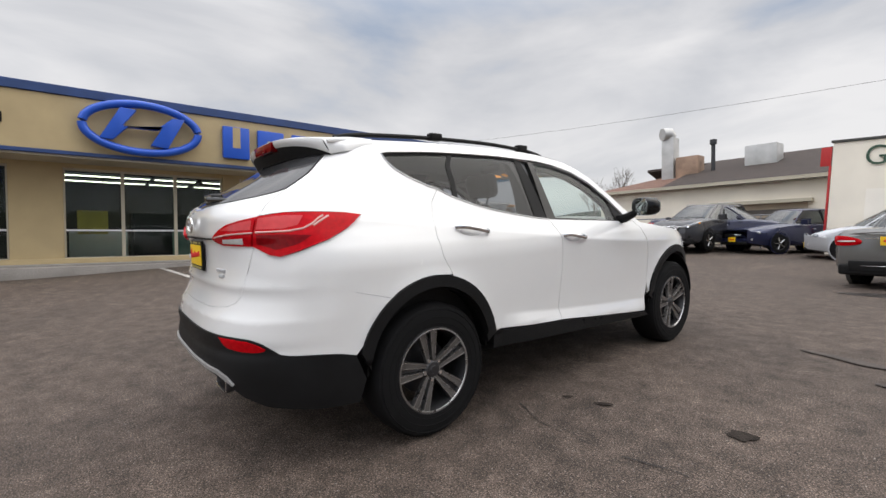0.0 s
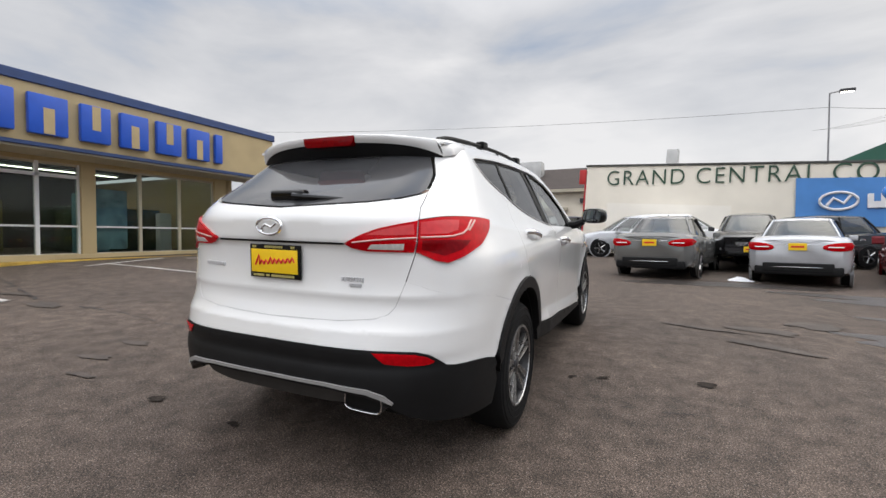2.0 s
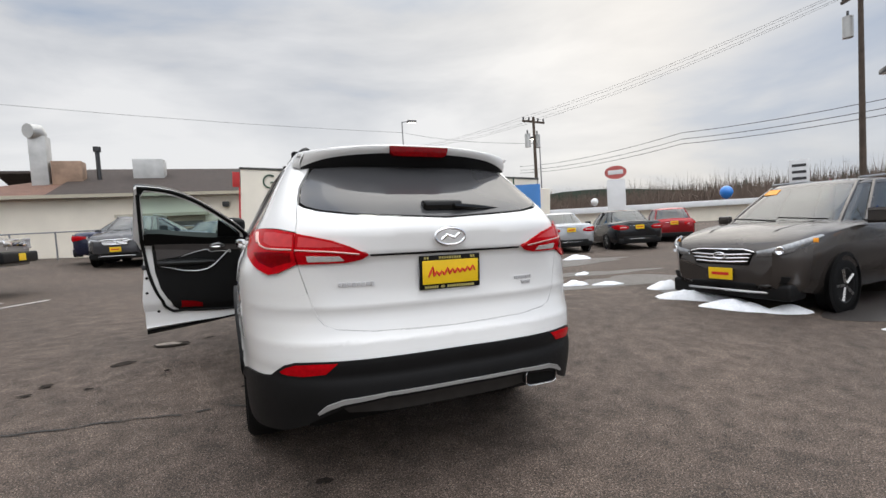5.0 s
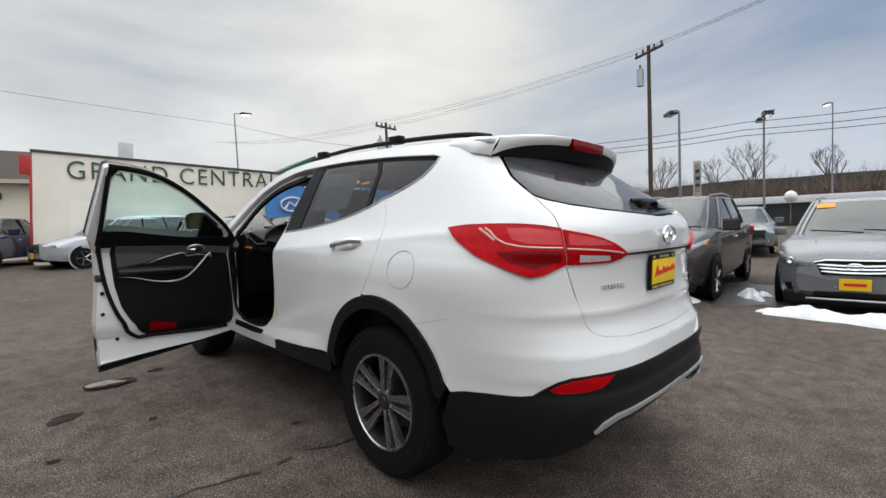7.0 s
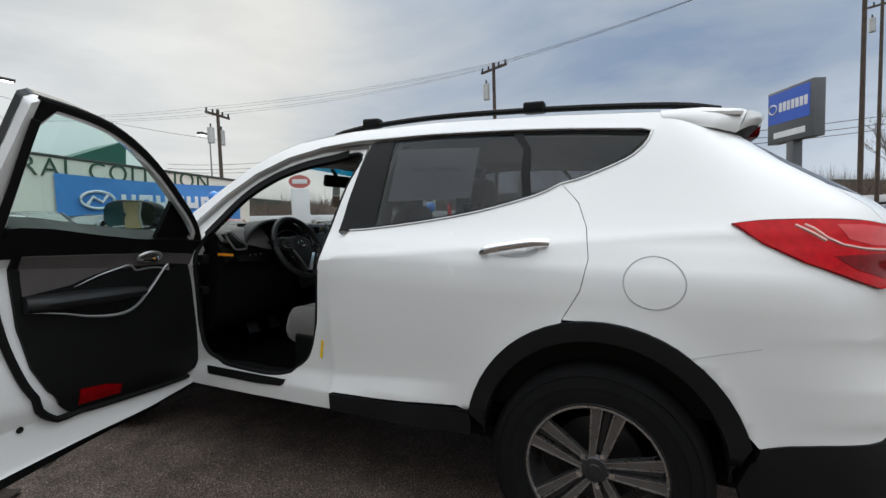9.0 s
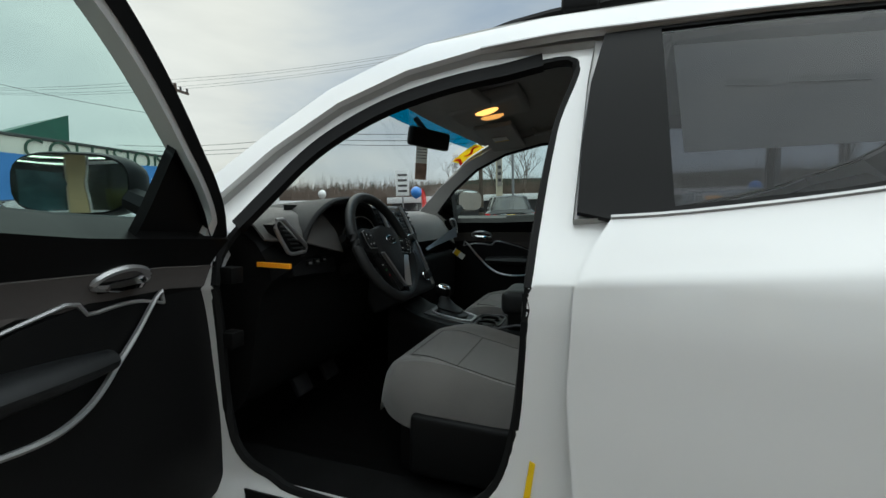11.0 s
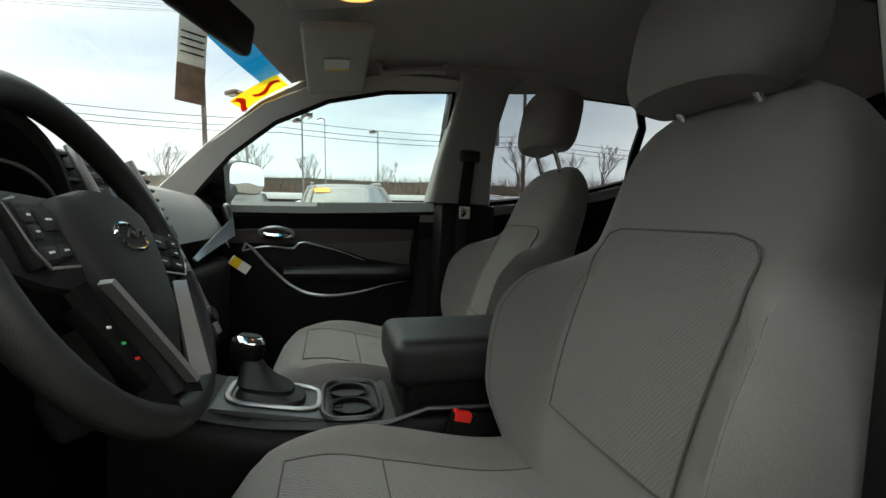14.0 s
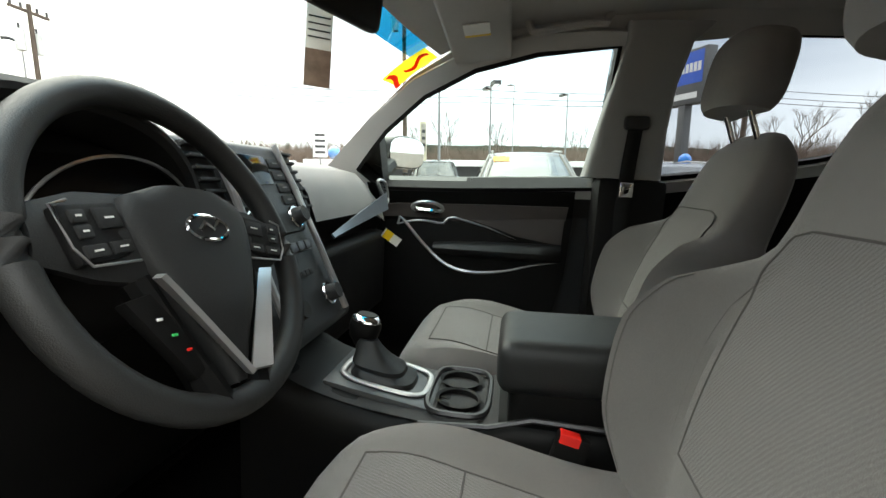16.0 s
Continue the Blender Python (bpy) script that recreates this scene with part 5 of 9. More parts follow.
def front_seat(cx, name, label, base_y, lean, head_y, head_z, wide):
    back_at = Matrix.Translation((cx, base_y, 0.66)) @ pose(0, 0, 0, lean, 0, 0) @ Matrix.Diagonal((wide, 1, 1, 1))
    W = curve([(0, 0.225), (0.10, 0.260), (0.24, 0.272), (0.31, 0.258), (0.355, 0.222), (0.395, 0.192), (0.48, 0.188), (0.55, 0.174), (0.60, 0.140), (0.635, 0.09)])
    B = curve([(0, 0.04), (0.12, 0.105), (0.24, 0.118), (0.32, 0.088), (0.365, 0.036), (0.40, 0.006), (0.46, 0.0), (0.64, 0.0)])
    T = curve([(0, 0.075), (0.30, 0.07), (0.55, 0.055), (0.60, 0.045), (0.635, 0.02)])

    def face(f, h):
        """The front of the backrest: f from -1 to 1 across, h metres up."""
        return (f * W(h), T(h) * (1 - abs(f) ** 5) ** 0.4 + B(h) * bolster(f) + 0.018 * math.sin(math.pi * min(1, h / 0.4)) * (1 - f * f))
    rings_ = []
    for k in range(34):
        h = 0.635 * k / 33
        front = [(*face(-1 + 2 * i / 28, h), h) for i in range(29)]
        rear = [(W(h) * math.cos(a), -T(h) * math.sin(a) ** 0.7 if 0 < a < math.pi else 0, h) for a in [math.pi * i / 12 for i in range(1, 12)]]
        rings_.append([back_at @ Vector(p) for p in front + rear])
    seat = part(name, loft(rings_), CLOTH, suv, label)

    def insert_at(u, v):
        h = 0.122 + 0.305 * v
        round_off = max(0.0, 1 - (max(0.0, v - 0.80) / 0.20) ** 2.6) ** (1 / 2.6) * 0.30 + 0.70
        f = (2 * u - 1) * (0.126 + 0.012 * v) / W(h) * round_off
        x, d = face(f, h)
        return back_at @ Vector((x, d + 0.0035, h))
    part("back_insert", grid(insert_at, 20, 40), CLOTH_MESH, seat, "ribbed cloth centre panel")
    rim = [insert_at(0, v / 40) for v in range(41)] + [insert_at(u / 14, 1) for u in range(1, 14)] + [insert_at(1, 1 - v / 40) for v in range(41)] + [insert_at(1 - u / 14, 0) for u in range(1, 14)]
    part("seam", tube(rim, 0.0017, 5, closed=True), SEAM_DARK, seat)

    def on_back(f, h, o=0.001):
        x, d = face(f, h)
        return back_at @ Vector((x, d + o, h))
    for f in (-0.84, 0.84):
        part("seam", tube([on_back(f, 0.03 + 0.31 * k / 24, 0.0003) for k in range(25)], 0.0010, 5), SEAM_SOFT, seat)
    for f in (-1, 1):
        part("seam", tube([on_back(f * (0.60 + 0.02 * k / 12), 0.13 + 0.25 * k / 12, 0.0003) for k in range(13)], 0.0010, 5), SEAM_SOFT, seat)
    # headrest on two posts
    HEAD = Matrix.Translation(back_at @ Vector((0, head_y, head_z))) @ pose(0, 0, 0, min(lean, 9), 0, 0)
    hr = []
    for k in range(15):
        t = -1 + 2 * k / 14
        q = max(0.0, 1 - abs(t) ** 3.6) ** (1 / 3.6)
        hr.append([HEAD @ Vector((0.136 * q * c, 0.055 * q * s - 0.02 * c * c, 0.098 * t)) for c, s in [sup(a, 3.4) for a in [i * math.tau / 28 for i in range(28)]]])
    head = part("headrest", loft(hr[1:-1]), CLOTH, seat, "padded grey headrest")
    for x in (-0.06, 0.06):
        part("post", rod(back_at @ Vector((x, 0.005, 0.58)), back_at @ Vector((x, head_y - 0.02, head_z - 0.06)), 0.007, 10), CHROME, head)
    # cushion
    CW = curve([(0, 0.23), (0.15, 0.265), (0.40, 0.268), (0.50, 0.255), (0.56, 0.225), (0.60, 0.17)])
    TOP = curve([(0, 0.000), (0.15, -0.012), (0.35, 0.020), (0.46, 0.040), (0.53, 0.034), (0.575, 0.0), (0.60, -0.05)])

    def seat_top(f, d):
        return Vector((cx + f * CW(d), 1.06 + d, 0.690 + TOP(d) + 0.050 * bolster(f) * min(1, (0.62 - d) / 0.25) - 0.09 * abs(f) ** 9))
    rings_ = []
    for k in range(30):
        d = 0.60 * k / 29
        topl = [seat_top(-1 + 2 * i / 26, d) for i in range(27)]
        low = 0.54 + 0.04 * (d / 0.6) ** 4
        rings_.append(topl + [Vector((cx + CW(d) * (0.96 - 0.1 * j), 1.06 + d * 0.985, low)) for j in (0, 1)] + [Vector((cx - CW(d) * (0.86 + 0.1 * j), 1.06 + d * 0.985, low)) for j in (0, 1)])
    cushion = part("cushion", loft(rings_), CLOTH, seat)

    def ci(u, v):
        return seat_top((2 * u - 1) * 0.58, 0.06 + 0.45 * v) + Vector((0, 0, 0.003))
    part("cushion_insert", grid(ci, 14, 16), CLOTH_MESH, seat, "ribbed cloth centre panel")
    for line in ([ci(0, v / 16) for v in range(17)], [ci(1, v / 16) for v in range(17)], [ci(u / 10, 1) for u in range(11)], [ci(u / 10, 0.68) for u in range(11)]):
        part("seam", tube(line, 0.0016, 5), SEAM_DARK, seat)
    part("seat_base", box(cx - 0.21, cx + 0.21, 1.10, 1.58, 0.40, 0.56, 0.02), BLACK, seat)
    part("side_shield", box(cx - 0.280, cx - 0.235, 1.05, 1.52, 0.44, 0.61, 0.018, 3), BLACK, seat)
    return seat


front_seat(-0.380, "driver_seat", "grey cloth driver's seat with side bolsters", 1.10, 13, 0.095, 0.690, 1.07)
front_seat(0.405, "passenger_seat", "grey cloth passenger seat with side bolsters", 1.01, 18, 0.110, 0.745, 1.0)
bench = part("rear_bench", box(-0.66, 0.66, 0.02, 0.52, 0.45, 0.66, 0.07, 4), CLOTH, suv, "grey cloth rear bench")
part("bench_back", moved(box(-0.66, 0.66, -0.08, 0.08, 0, 0.62, 0.06, 4), pose(0, 0.02, 0.58, 20, 0, 0)), CLOTH, bench)
for x in (-0.40, 0.40):
    part("headrest", moved(box(-0.13, 0.13, -0.05, 0.05, 0, 0.16, 0.04, 4), pose(x, -0.20, 1.20, 20, 0, 0)), CLOTH, bench)

# dashboard
DASH = [(2.26, 1.085), (2.12, 1.125), (2.00, 1.138), (1.93, 1.120), (1.885, 1.070), (1.865, 1.010), (1.90, 0.965), (1.92, 0.80), (1.96, 0.62), (2.10, 0.55), (2.22, 0.60)]


def dash_ring(x):
    bow = 0.03 * (1 - min(1, abs(x - 0.2) / 0.8) ** 2)
    return [Vector((x, y - (0.03 * math.exp(-((x + 0.37) / 0.22) ** 2) + bow) * (z < 1.12) * 0.6, z + 0.02 * math.exp(-((x + 0.37) / 0.25) ** 2) - 0.05 * max(0, abs(x) - 0.62) / 0.16 * (z > 0.9))) for y, z in (smooth_line([(a, b, 0) for a, b in DASH], 0.03, True) and [(p.x, p.y) for p in smooth_line([(a, b, 0) for a, b in DASH], 0.03, True)])]


dash = part("dashboard", loft([dash_ring(-0.78 + 1.56 * k / 40) for k in range(41)]), BLACK, suv, "dark moulded dashboard")


def pad_at(u, v):
    x = 0.175 + 0.605 * u
    y, z = ((2.12, 1.134), (2.00, 1.147), (1.926, 1.128), (1.880, 1.075), (1.858, 1.010))[int(round(4 * v))]
    return (x, y - 0.03 * (1 - min(1, abs(x - 0.2) / 0.8) ** 2) * 0.6 * (z < 1.13) - 0.006, z - 0.05 * max(0, abs(x) - 0.62) / 0.16 * (z > 0.9))


def dash_top(u, v):
    x = -0.785 + 1.57 * u
    row = ((2.26, 1.085), (2.12, 1.125), (2.00, 1.138), (1.95, 1.130), (1.915, 1.105), (1.90, 1.085))
    k = min(4, int(v * 5))
    t = v * 5 - k
    y, z = row[k][0] + (row[k + 1][0] - row[k][0]) * t, row[k][1] + (row[k + 1][1] - row[k][1]) * t
    return (x, y - 0.008, z + 0.006 + 0.02 * math.exp(-((x + 0.37) / 0.25) ** 2) - 0.05 * max(0, abs(x) - 0.62) / 0.16)


PAD_GREY = mat("brown_grey_dash_pad", (0.105, 0.098, 0.091), 0.6, 0, 0.08, 10, 0.0004, 800, fine=0.08)
BLADE = mat("blue_grey_trim", (0.16, 0.185, 0.21), 0.35, 0.6, 0.06, 12)
PAD_ROW = ((2.12, 1.142), (2.00, 1.156), (1.930, 1.138), (1.880, 1.086), (1.852, 1.020))


def side_pad(u, v):
    """The pad sweeps down beside the binnacle; its lower edge falls towards the column."""
    x = -0.788 + 0.300 * u
    p = v * (2.75 + 1.25 * u ** 0.8)
    k = min(3, int(p))
    t = p - k
    y, z = PAD_ROW[k][0] + (PAD_ROW[k + 1][0] - PAD_ROW[k][0]) * t, PAD_ROW[k][1] + (PAD_ROW[k + 1][1] - PAD_ROW[k][1]) * t
    return (x, y - 0.016 - 0.012 * u, z - 0.05 * max(0, abs(x) - 0.66) / 0.13 * (z > 1.08) * 0.5)


part("dash_cover", grid(dash_top, 40, 10), TRIM_DARK, dash, "dark grained dash cover")
part("side_pad", shell(grid(side_pad, 18, 14), 0.006), PAD_GREY, dash, "brown-grey dash pad beside the instruments")
part("grey_pad", grid(pad_at, 12, 4), TRIM_GREY, dash, "light grey dash pad before the passenger")
part("silver_blade", shell(grid(lambda u, v: (0.20 + 0.53 * u, 1.800 + 0.022 * u + 0.008 * v, 0.975 + 0.062 * u ** 0.9 + (0.008 + 0.050 * u) * (v - 0.5)), 16, 3), 0.004), BLADE, dash, "blue-grey silver trim blade")
# binnacle
hood = bmesh.new()


def hood_pt(u, v, d):
    a = math.pi * (-0.04 + 1.08 * u)
    return Vector((-0.425 - (0.218 + d) * math.copysign(abs(math.cos(a)) ** 0.85, math.cos(a)), 1.858 + 0.25 * v - 0.02 * math.sin(a) * (1 - v), 1.038 + (0.138 + d) * math.sin(a) - 0.03 * v))


grid(lambda u, v: hood_pt(u, v, 0.020), 28, 4, hood)
grid(lambda u, v: hood_pt(u, v, 0.0), 28, 4, hood, True)
grid(lambda u, v: hood_pt(u, -0.03 * math.sin(math.pi * v), 0.020 * v), 28, 3, hood)
part("binnacle_hood", hood, TRIM_DARK, dash)
part("instrument_panel", grid(lambda u, v: (-0.40 + (2 * u - 1) * 0.22, 1.92 + 0.03 * v, 0.965 + 0.20 * v), 2, 2), BLACK, dash)
for x in (-0.46, -0.28):
    part("dial", tube([(x + 0.062 * math.cos(a * math.tau / 28), 1.912, 1.055 + 0.062 * math.sin(a * math.tau / 28)) for a in range(28)], 0.005, 6, closed=True), ALLOY_DARK, dash)
part("binnacle_rim", tube([(-0.335 - 0.125 * math.cos(a), 1.850, 1.040 + 0.090 * math.sin(a)) for a in [math.pi * i / 20 for i in range(21)]], 0.0022, 6), SATIN, dash)
# driver's vent, switches and label
part("vent_surround", tube(smooth_line([(-0.790, 1.838, 1.126), (-0.770, 1.836, 1.126), (-0.715, 1.842, 1.092), (-0.645, 1.852, 1.046), (-0.648, 1.854, 1.034), (-0.715, 1.852, 1.032), (-0.745, 1.848, 1.052), (-0.790, 1.842, 1.104)], 0.012, True), 0.0055, 8, closed=True), SATIN, dash, "satin silver vent surround")
for k in range(6):
    t = (k + 0.5) / 6
    part("vent_slat", tube([(-0.776 + 0.062 * t, 1.846, 1.114 - 0.072 * t), (-0.752 + 0.092 * t, 1.850, 1.111 - 0.072 * t)], 0.0030, 5), TRIM_DARK, dash)
part("vent_well", moved(prism([(-0.785, 1.112), (-0.755, 1.120), (-0.655, 1.044), (-0.715, 1.036)], 0.03), Matrix.Translation((0, 1.856, 0))), BLACK, dash)
part("switch_panel", moved(box(-0.17, 0.05, -0.008, 0.02, -0.032, 0.028, 0.008, 2), pose(-0.520, 1.872, 0.985, -12, 3, 0)), CLAD, dash)
for k in range(3):
    SWP = pose(-0.615 + 0.037 * k, 1.866, 0.994 + 0.002 * k, -12, 3, 0)
    part("switch", moved(box(-0.014, 0.014, -0.006, 0.006, -0.009, 0.009, 0.003), SWP), BLACK, dash)
    part("switch_mark", moved(box(-0.007, 0.007, -0.0068, -0.004, -0.003, 0.003), SWP), TRIM_GREY, dash)
part("warning_label", box(-0.792, -0.782, 1.80, 1.90, 1.002, 1.014), ORANGE, dash, "orange warning label")
# centre stack
STACK = Matrix.Translation((-0.020, 1.902, 1.166)) @ pose(0, 0, 0, -26, 0, 0)
STACK_GREY = mat("grey_radio_plastic", (0.024, 0.027, 0.029), 0.45, 0, 0.08, 14, 0.0003, 800, fine=0.08)
stack = part("radio_console", moved(box(-0.172, 0.172, 0.0, 0.16, -0.39, 0.01, 0.02, 3), STACK), STACK_GREY, suv, "dark centre stack with radio and vents")
part("radio_face", moved(box(-0.105, 0.105, -0.010, 0.01, -0.185, -0.005, 0.008), STACK), STACK_GREY, stack)
part("screen", moved(box(-0.045, 0.045, -0.013, 0.0, -0.085, -0.025, 0.003), STACK), GLOSS_BLACK, stack)
for sx in (-1, 1):
    part("stack_rail", moved(tube([(sx * 0.104, -0.014, 0.0), (sx * 0.108, -0.018, -0.10), (sx * 0.112, -0.016, -0.22), (sx * 0.118, -0.012, -0.37)], 0.007, 8), STACK), SATIN, stack)
    part("centre_vent", moved(box(min(sx * 0.115, sx * 0.168), max(sx * 0.115, sx * 0.168), -0.006, 0.02, -0.15, -0.005, 0.008), STACK), BLACK, stack)
    for k in range(7):
        part("vent_slat", moved(box(min(sx * 0.117, sx * 0.166), max(sx * 0.117, sx * 0.166), -0.014, 0.0, -0.018 - 0.020 * k, -0.012 - 0.020 * k, 0.002), STACK), CLAD, stack)
    for z in (-0.155, -0.325):
        part("knob", moved(rod((sx * 0.075, -0.008, z), (sx * 0.075, -0.034, z), 0.019, 20, 0.016), STACK), TRIM_DARK, stack)
        part("knob_ring", moved(tube([(sx * 0.075 + 0.021 * math.cos(a * math.tau / 20), -0.012, z + 0.021 * math.sin(a * math.tau / 20)) for a in range(20)], 0.003, 5, closed=True), STACK), CHROME, stack)
    for k in range(4):
        part("button", moved(box(sx * 0.052, sx * 0.098, -0.014, 0.0, -0.128 + 0.026 * k, -0.108 + 0.026 * k, 0.003), STACK), TRIM_DARK, stack)
        part("button_mark", moved(box(min(sx * 0.066, sx * 0.084), max(sx * 0.066, sx * 0.084), -0.0148, -0.010, -0.1195 + 0.026 * k, -0.1165 + 0.026 * k), STACK), TRIM_GREY, stack)
for k in range(6):
    part("button", moved(box(-0.09 + 0.031 * k, -0.063 + 0.031 * k, -0.012, 0.0, -0.225, -0.205, 0.003), STACK), ALLOY_DARK, stack)
    part("button", moved(box(-0.045 + 0.016 * k, -0.032 + 0.016 * k, -0.012, 0.0, -0.275, -0.262, 0.002), STACK), TRIM_DARK, stack)
# right vent
part("vent_surround", tube(smooth_line([(0.660, 1.838, 1.104), (0.770, 1.844, 1.098), (0.808, 1.842, 1.042), (0.796, 1.840, 1.030), (0.735, 1.832, 1.040)], 0.012, True), 0.005, 8, closed=True), SATIN, dash, "satin silver vent surround")
part("vent_well", moved(prism([(0.670, 1.100), (0.768, 1.096), (0.802, 1.036), (0.738, 1.042)], 0.03), Matrix.Translation((0, 1.850, 0))), BLACK, dash)
for k in range(5):
    t = (k + 0.5) / 5
    part("vent_slat", tube([(0.676 + 0.062 * t, 1.842, 1.096 - 0.054 * t), (0.770 + 0.032 * t, 1.846, 1.092 - 0.054 * t)], 0.003, 5), TRIM_DARK, dash)
part("glovebox", box(0.22, 0.775, 1.835, 1.92, 0.66, 0.935, 0.03, 3), BLACK, dash)
part("hang_label", moved(box(-0.035, 0.035, -0.001, 0.001, -0.016, 0.016), pose(0.715, 1.800, 0.912, 0, 35, -62)), PAPER, dash, "white and yellow paper label")
part("label_print", moved(box(-0.030, 0.0, -0.002, 0.002, -0.016, 0.016), pose(0.715, 1.800, 0.912, 0, 35, -62)), YELLOW, dash)

# steering wheel
CONSOLE_TRIM = mat("dark_silver_trim", (0.075, 0.080, 0.082), 0.38, 0.3, 0.08, 14, fine=0.1)
SW = Matrix.Translation((-0.362, 1.742, 1.034)) @ pose(0, 0, 0, -27, 0, 0) @ pose(0, 0, 0, 0, 9, 0)
RW = 0.181
WHEEL_SKIN = mat("black_wheel_leather", (0.016, 0.0165, 0.0165), 0.5, 0, 0.12, 14, 0.0004, 700, fine=0.15, spec=0.4)
wheel_ob = part("steering_wheel", moved(tube([(RW * math.cos(a * math.tau / 60), 0, RW * math.sin(a * math.tau / 60)) for a in range(60)], 0.0165, 14, closed=True), SW), WHEEL_SKIN, suv, "black leather steering wheel with silver spokes")
PADW = curve([(-0.160, 0.010), (-0.12, 0.026), (-0.06, 0.060), (-0.01, 0.082), (0.03, 0.090), (0.050, 0.080), (0.058, 0.050)])
padr = []
for k in range(19):
    z = -0.160 + 0.218 * k / 18
    w, deep = PADW(z), 0.030 * min(1.0, (z + 0.20) / 0.12)
    padr.append([SW @ Vector((w * c, -deep * max(0.0, s) ** 0.55 * (1.0 if s > 0 else 0) + 0.012 * (s < 0), z)) for c, s in [sup(a, 2.5) for a in [i * math.tau / 28 for i in range(28)]]])
part("airbag_cover", loft(padr), TRIM_DARK, wheel_ob)
for sx in (-1, 1):
    part("spoke", moved(tube([(sx * 0.06, 0.004, 0.006), (sx * 0.12, 0.002, 0.008), (sx * 0.168, 0.0, 0.008)], [0.046, 0.040, 0.024], 10, flat=1.1), SW @ Matrix.Diagonal((1, 0.35, 1, 1))), TRIM_DARK, wheel_ob)
    POD = SW @ Matrix.Translation((sx * 0.117, -0.0105, 0.008)) @ pose(0, 0, 0, 0, sx * 12, sx * -8)
    part("button_pod", moved(box(-0.034, 0.034, -0.006, 0.006, -0.028, 0.026, 0.005, 2), POD), CLAD, wheel_ob, "grey button pod")
    part("pod_trim", moved(tube([(sx * 0.020, -0.0065, 0.029), (sx * 0.037, -0.0055, 0.026), (sx * 0.036, -0.006, -0.012), (sx * 0.026, -0.0065, -0.030), (sx * -0.030, -0.0065, -0.034)], 0.0014, 5), POD), SATIN, wheel_ob)
    for x, z, wd, hh in ((-0.014 * sx, 0.010, 0.014, 0.010), (0.018 * sx, 0.014, 0.008, 0.006), (0.018 * sx, 0.000, 0.008, 0.006), (-0.015, -0.018, 0.013, 0.006), (0.015, -0.018, 0.013, 0.006)):
        part("button", moved(box(x - wd, x + wd, -0.0085, 0.0, z - hh, z + hh, 0.002, 2), POD), TRIM_DARK, wheel_ob)
        part("button_mark", moved(box(x - wd * 0.4, x + wd * 0.4, -0.0089, -0.006, z - 0.0009, z + 0.0009), POD), PAPER, wheel_ob)
    blade = bmesh.new()
    grid(lambda u, v: (sx * (0.082 - 0.078 * u ** 0.95 + (0.020 if sx > 0 else 0.006) * v * (0.35 + 0.65 * u)), -0.018 - 0.012 * v, -0.040 - 0.114 * u - 0.004 * v), 14, 3, blade)
    part("spoke_blade", moved(shell(blade, 0.006), SW), SATIN, wheel_ob, "satin silver spoke blade")
    part("lower_spoke", moved(tube([(sx * 0.082, 0.002, -0.035), (sx * 0.055, 0.002, -0.11), (sx * 0.030, 0.002, -0.178)], [0.014, 0.014, 0.018], 8), SW), BLACK, wheel_ob)
part("phone_pad", moved(prism([(-0.112, -0.058), (-0.082, -0.052), (-0.036, -0.132), (-0.062, -0.142)], 0.014, 0.003), SW @ Matrix.Translation((0, -0.012, 0))), BLACK, wheel_ob)
for k, m in enumerate((PAPER, mat("green_mark", (0.05, 0.45, 0.12), 0.5), RED_INK)):
    part("button_mark", moved(box(-0.086 + 0.011 * k, -0.079 + 0.011 * k, -0.0130, -0.010, -0.080 - 0.017 * k, -0.077 - 0.017 * k, 0.001), SW), m, wheel_ob)
part("wheel_badge", moved(tube([(0.031 * math.cos(a * math.tau / 30), -0.030, 0.010 + 0.0145 * math.sin(a * math.tau / 30)) for a in range(30)], 0.0025, 6, closed=True), SW), CHROME, wheel_ob, "chrome oval badge")
part("badge_bar", moved(tube([(-0.016, -0.031, 0.006), (-0.006, -0.032, 0.016), (0.005, -0.032, 0.008), (0.016, -0.031, 0.018)], 0.0028, 6), SW), CHROME, wheel_ob)
part("steering_column", moved(rod((0, 0.02, 0), (0, 0.22, 0), 0.055, 16, 0.06), SW), BLACK, wheel_ob)
for sx in (-1, 1):
    part("column_stalk", moved(tube([(sx * 0.05, 0.05, 0.0), (sx * 0.12, 0.045, 0.02), (sx * 0.175, 0.04, 0.03)], [0.010, 0.010, 0.014], 8), SW), BLACK, wheel_ob)

# console between the seats
console = part("centre_console", loft([[Vector((0.02 + hw * c, y, 0.40 + (zt - 0.40) * (0.5 + 0.5 * s))) for c, s in [sup(a, 6) for a in [i * math.tau / 40 for i in range(40)]]] for y, hw, zt in ((0.62, 0.115, 0.70), (1.00, 0.120, 0.74), (1.36, 0.125, 0.728), (1.44, 0.130, 0.705), (1.60, 0.135, 0.715), (1.74, 0.135, 0.745), (1.84, 0.140, 0.80))]), BLACK, suv, "dark centre console")
CTOP = curve([(1.36, 0.728), (1.44, 0.705), (1.60, 0.715), (1.74, 0.745), (1.84, 0.80)])
part("console_top", grid(lambda u, v: (0.02 + (2 * u - 1) * 0.108, 1.385 + 0.40 * v, CTOP(1.385 + 0.40 * v) + 0.0035 - 0.006 * abs(2 * u - 1) ** 4), 12, 20), TRIM_DARK, console, "dark grey console top")
GEAR = Matrix.Translation((0.025, 1.605, 0.722)) @ pose(0, 0, 0, 9, 0, 0)
LEAN = GEAR @ Matrix.Translation((0.012, -0.004, -0.018))
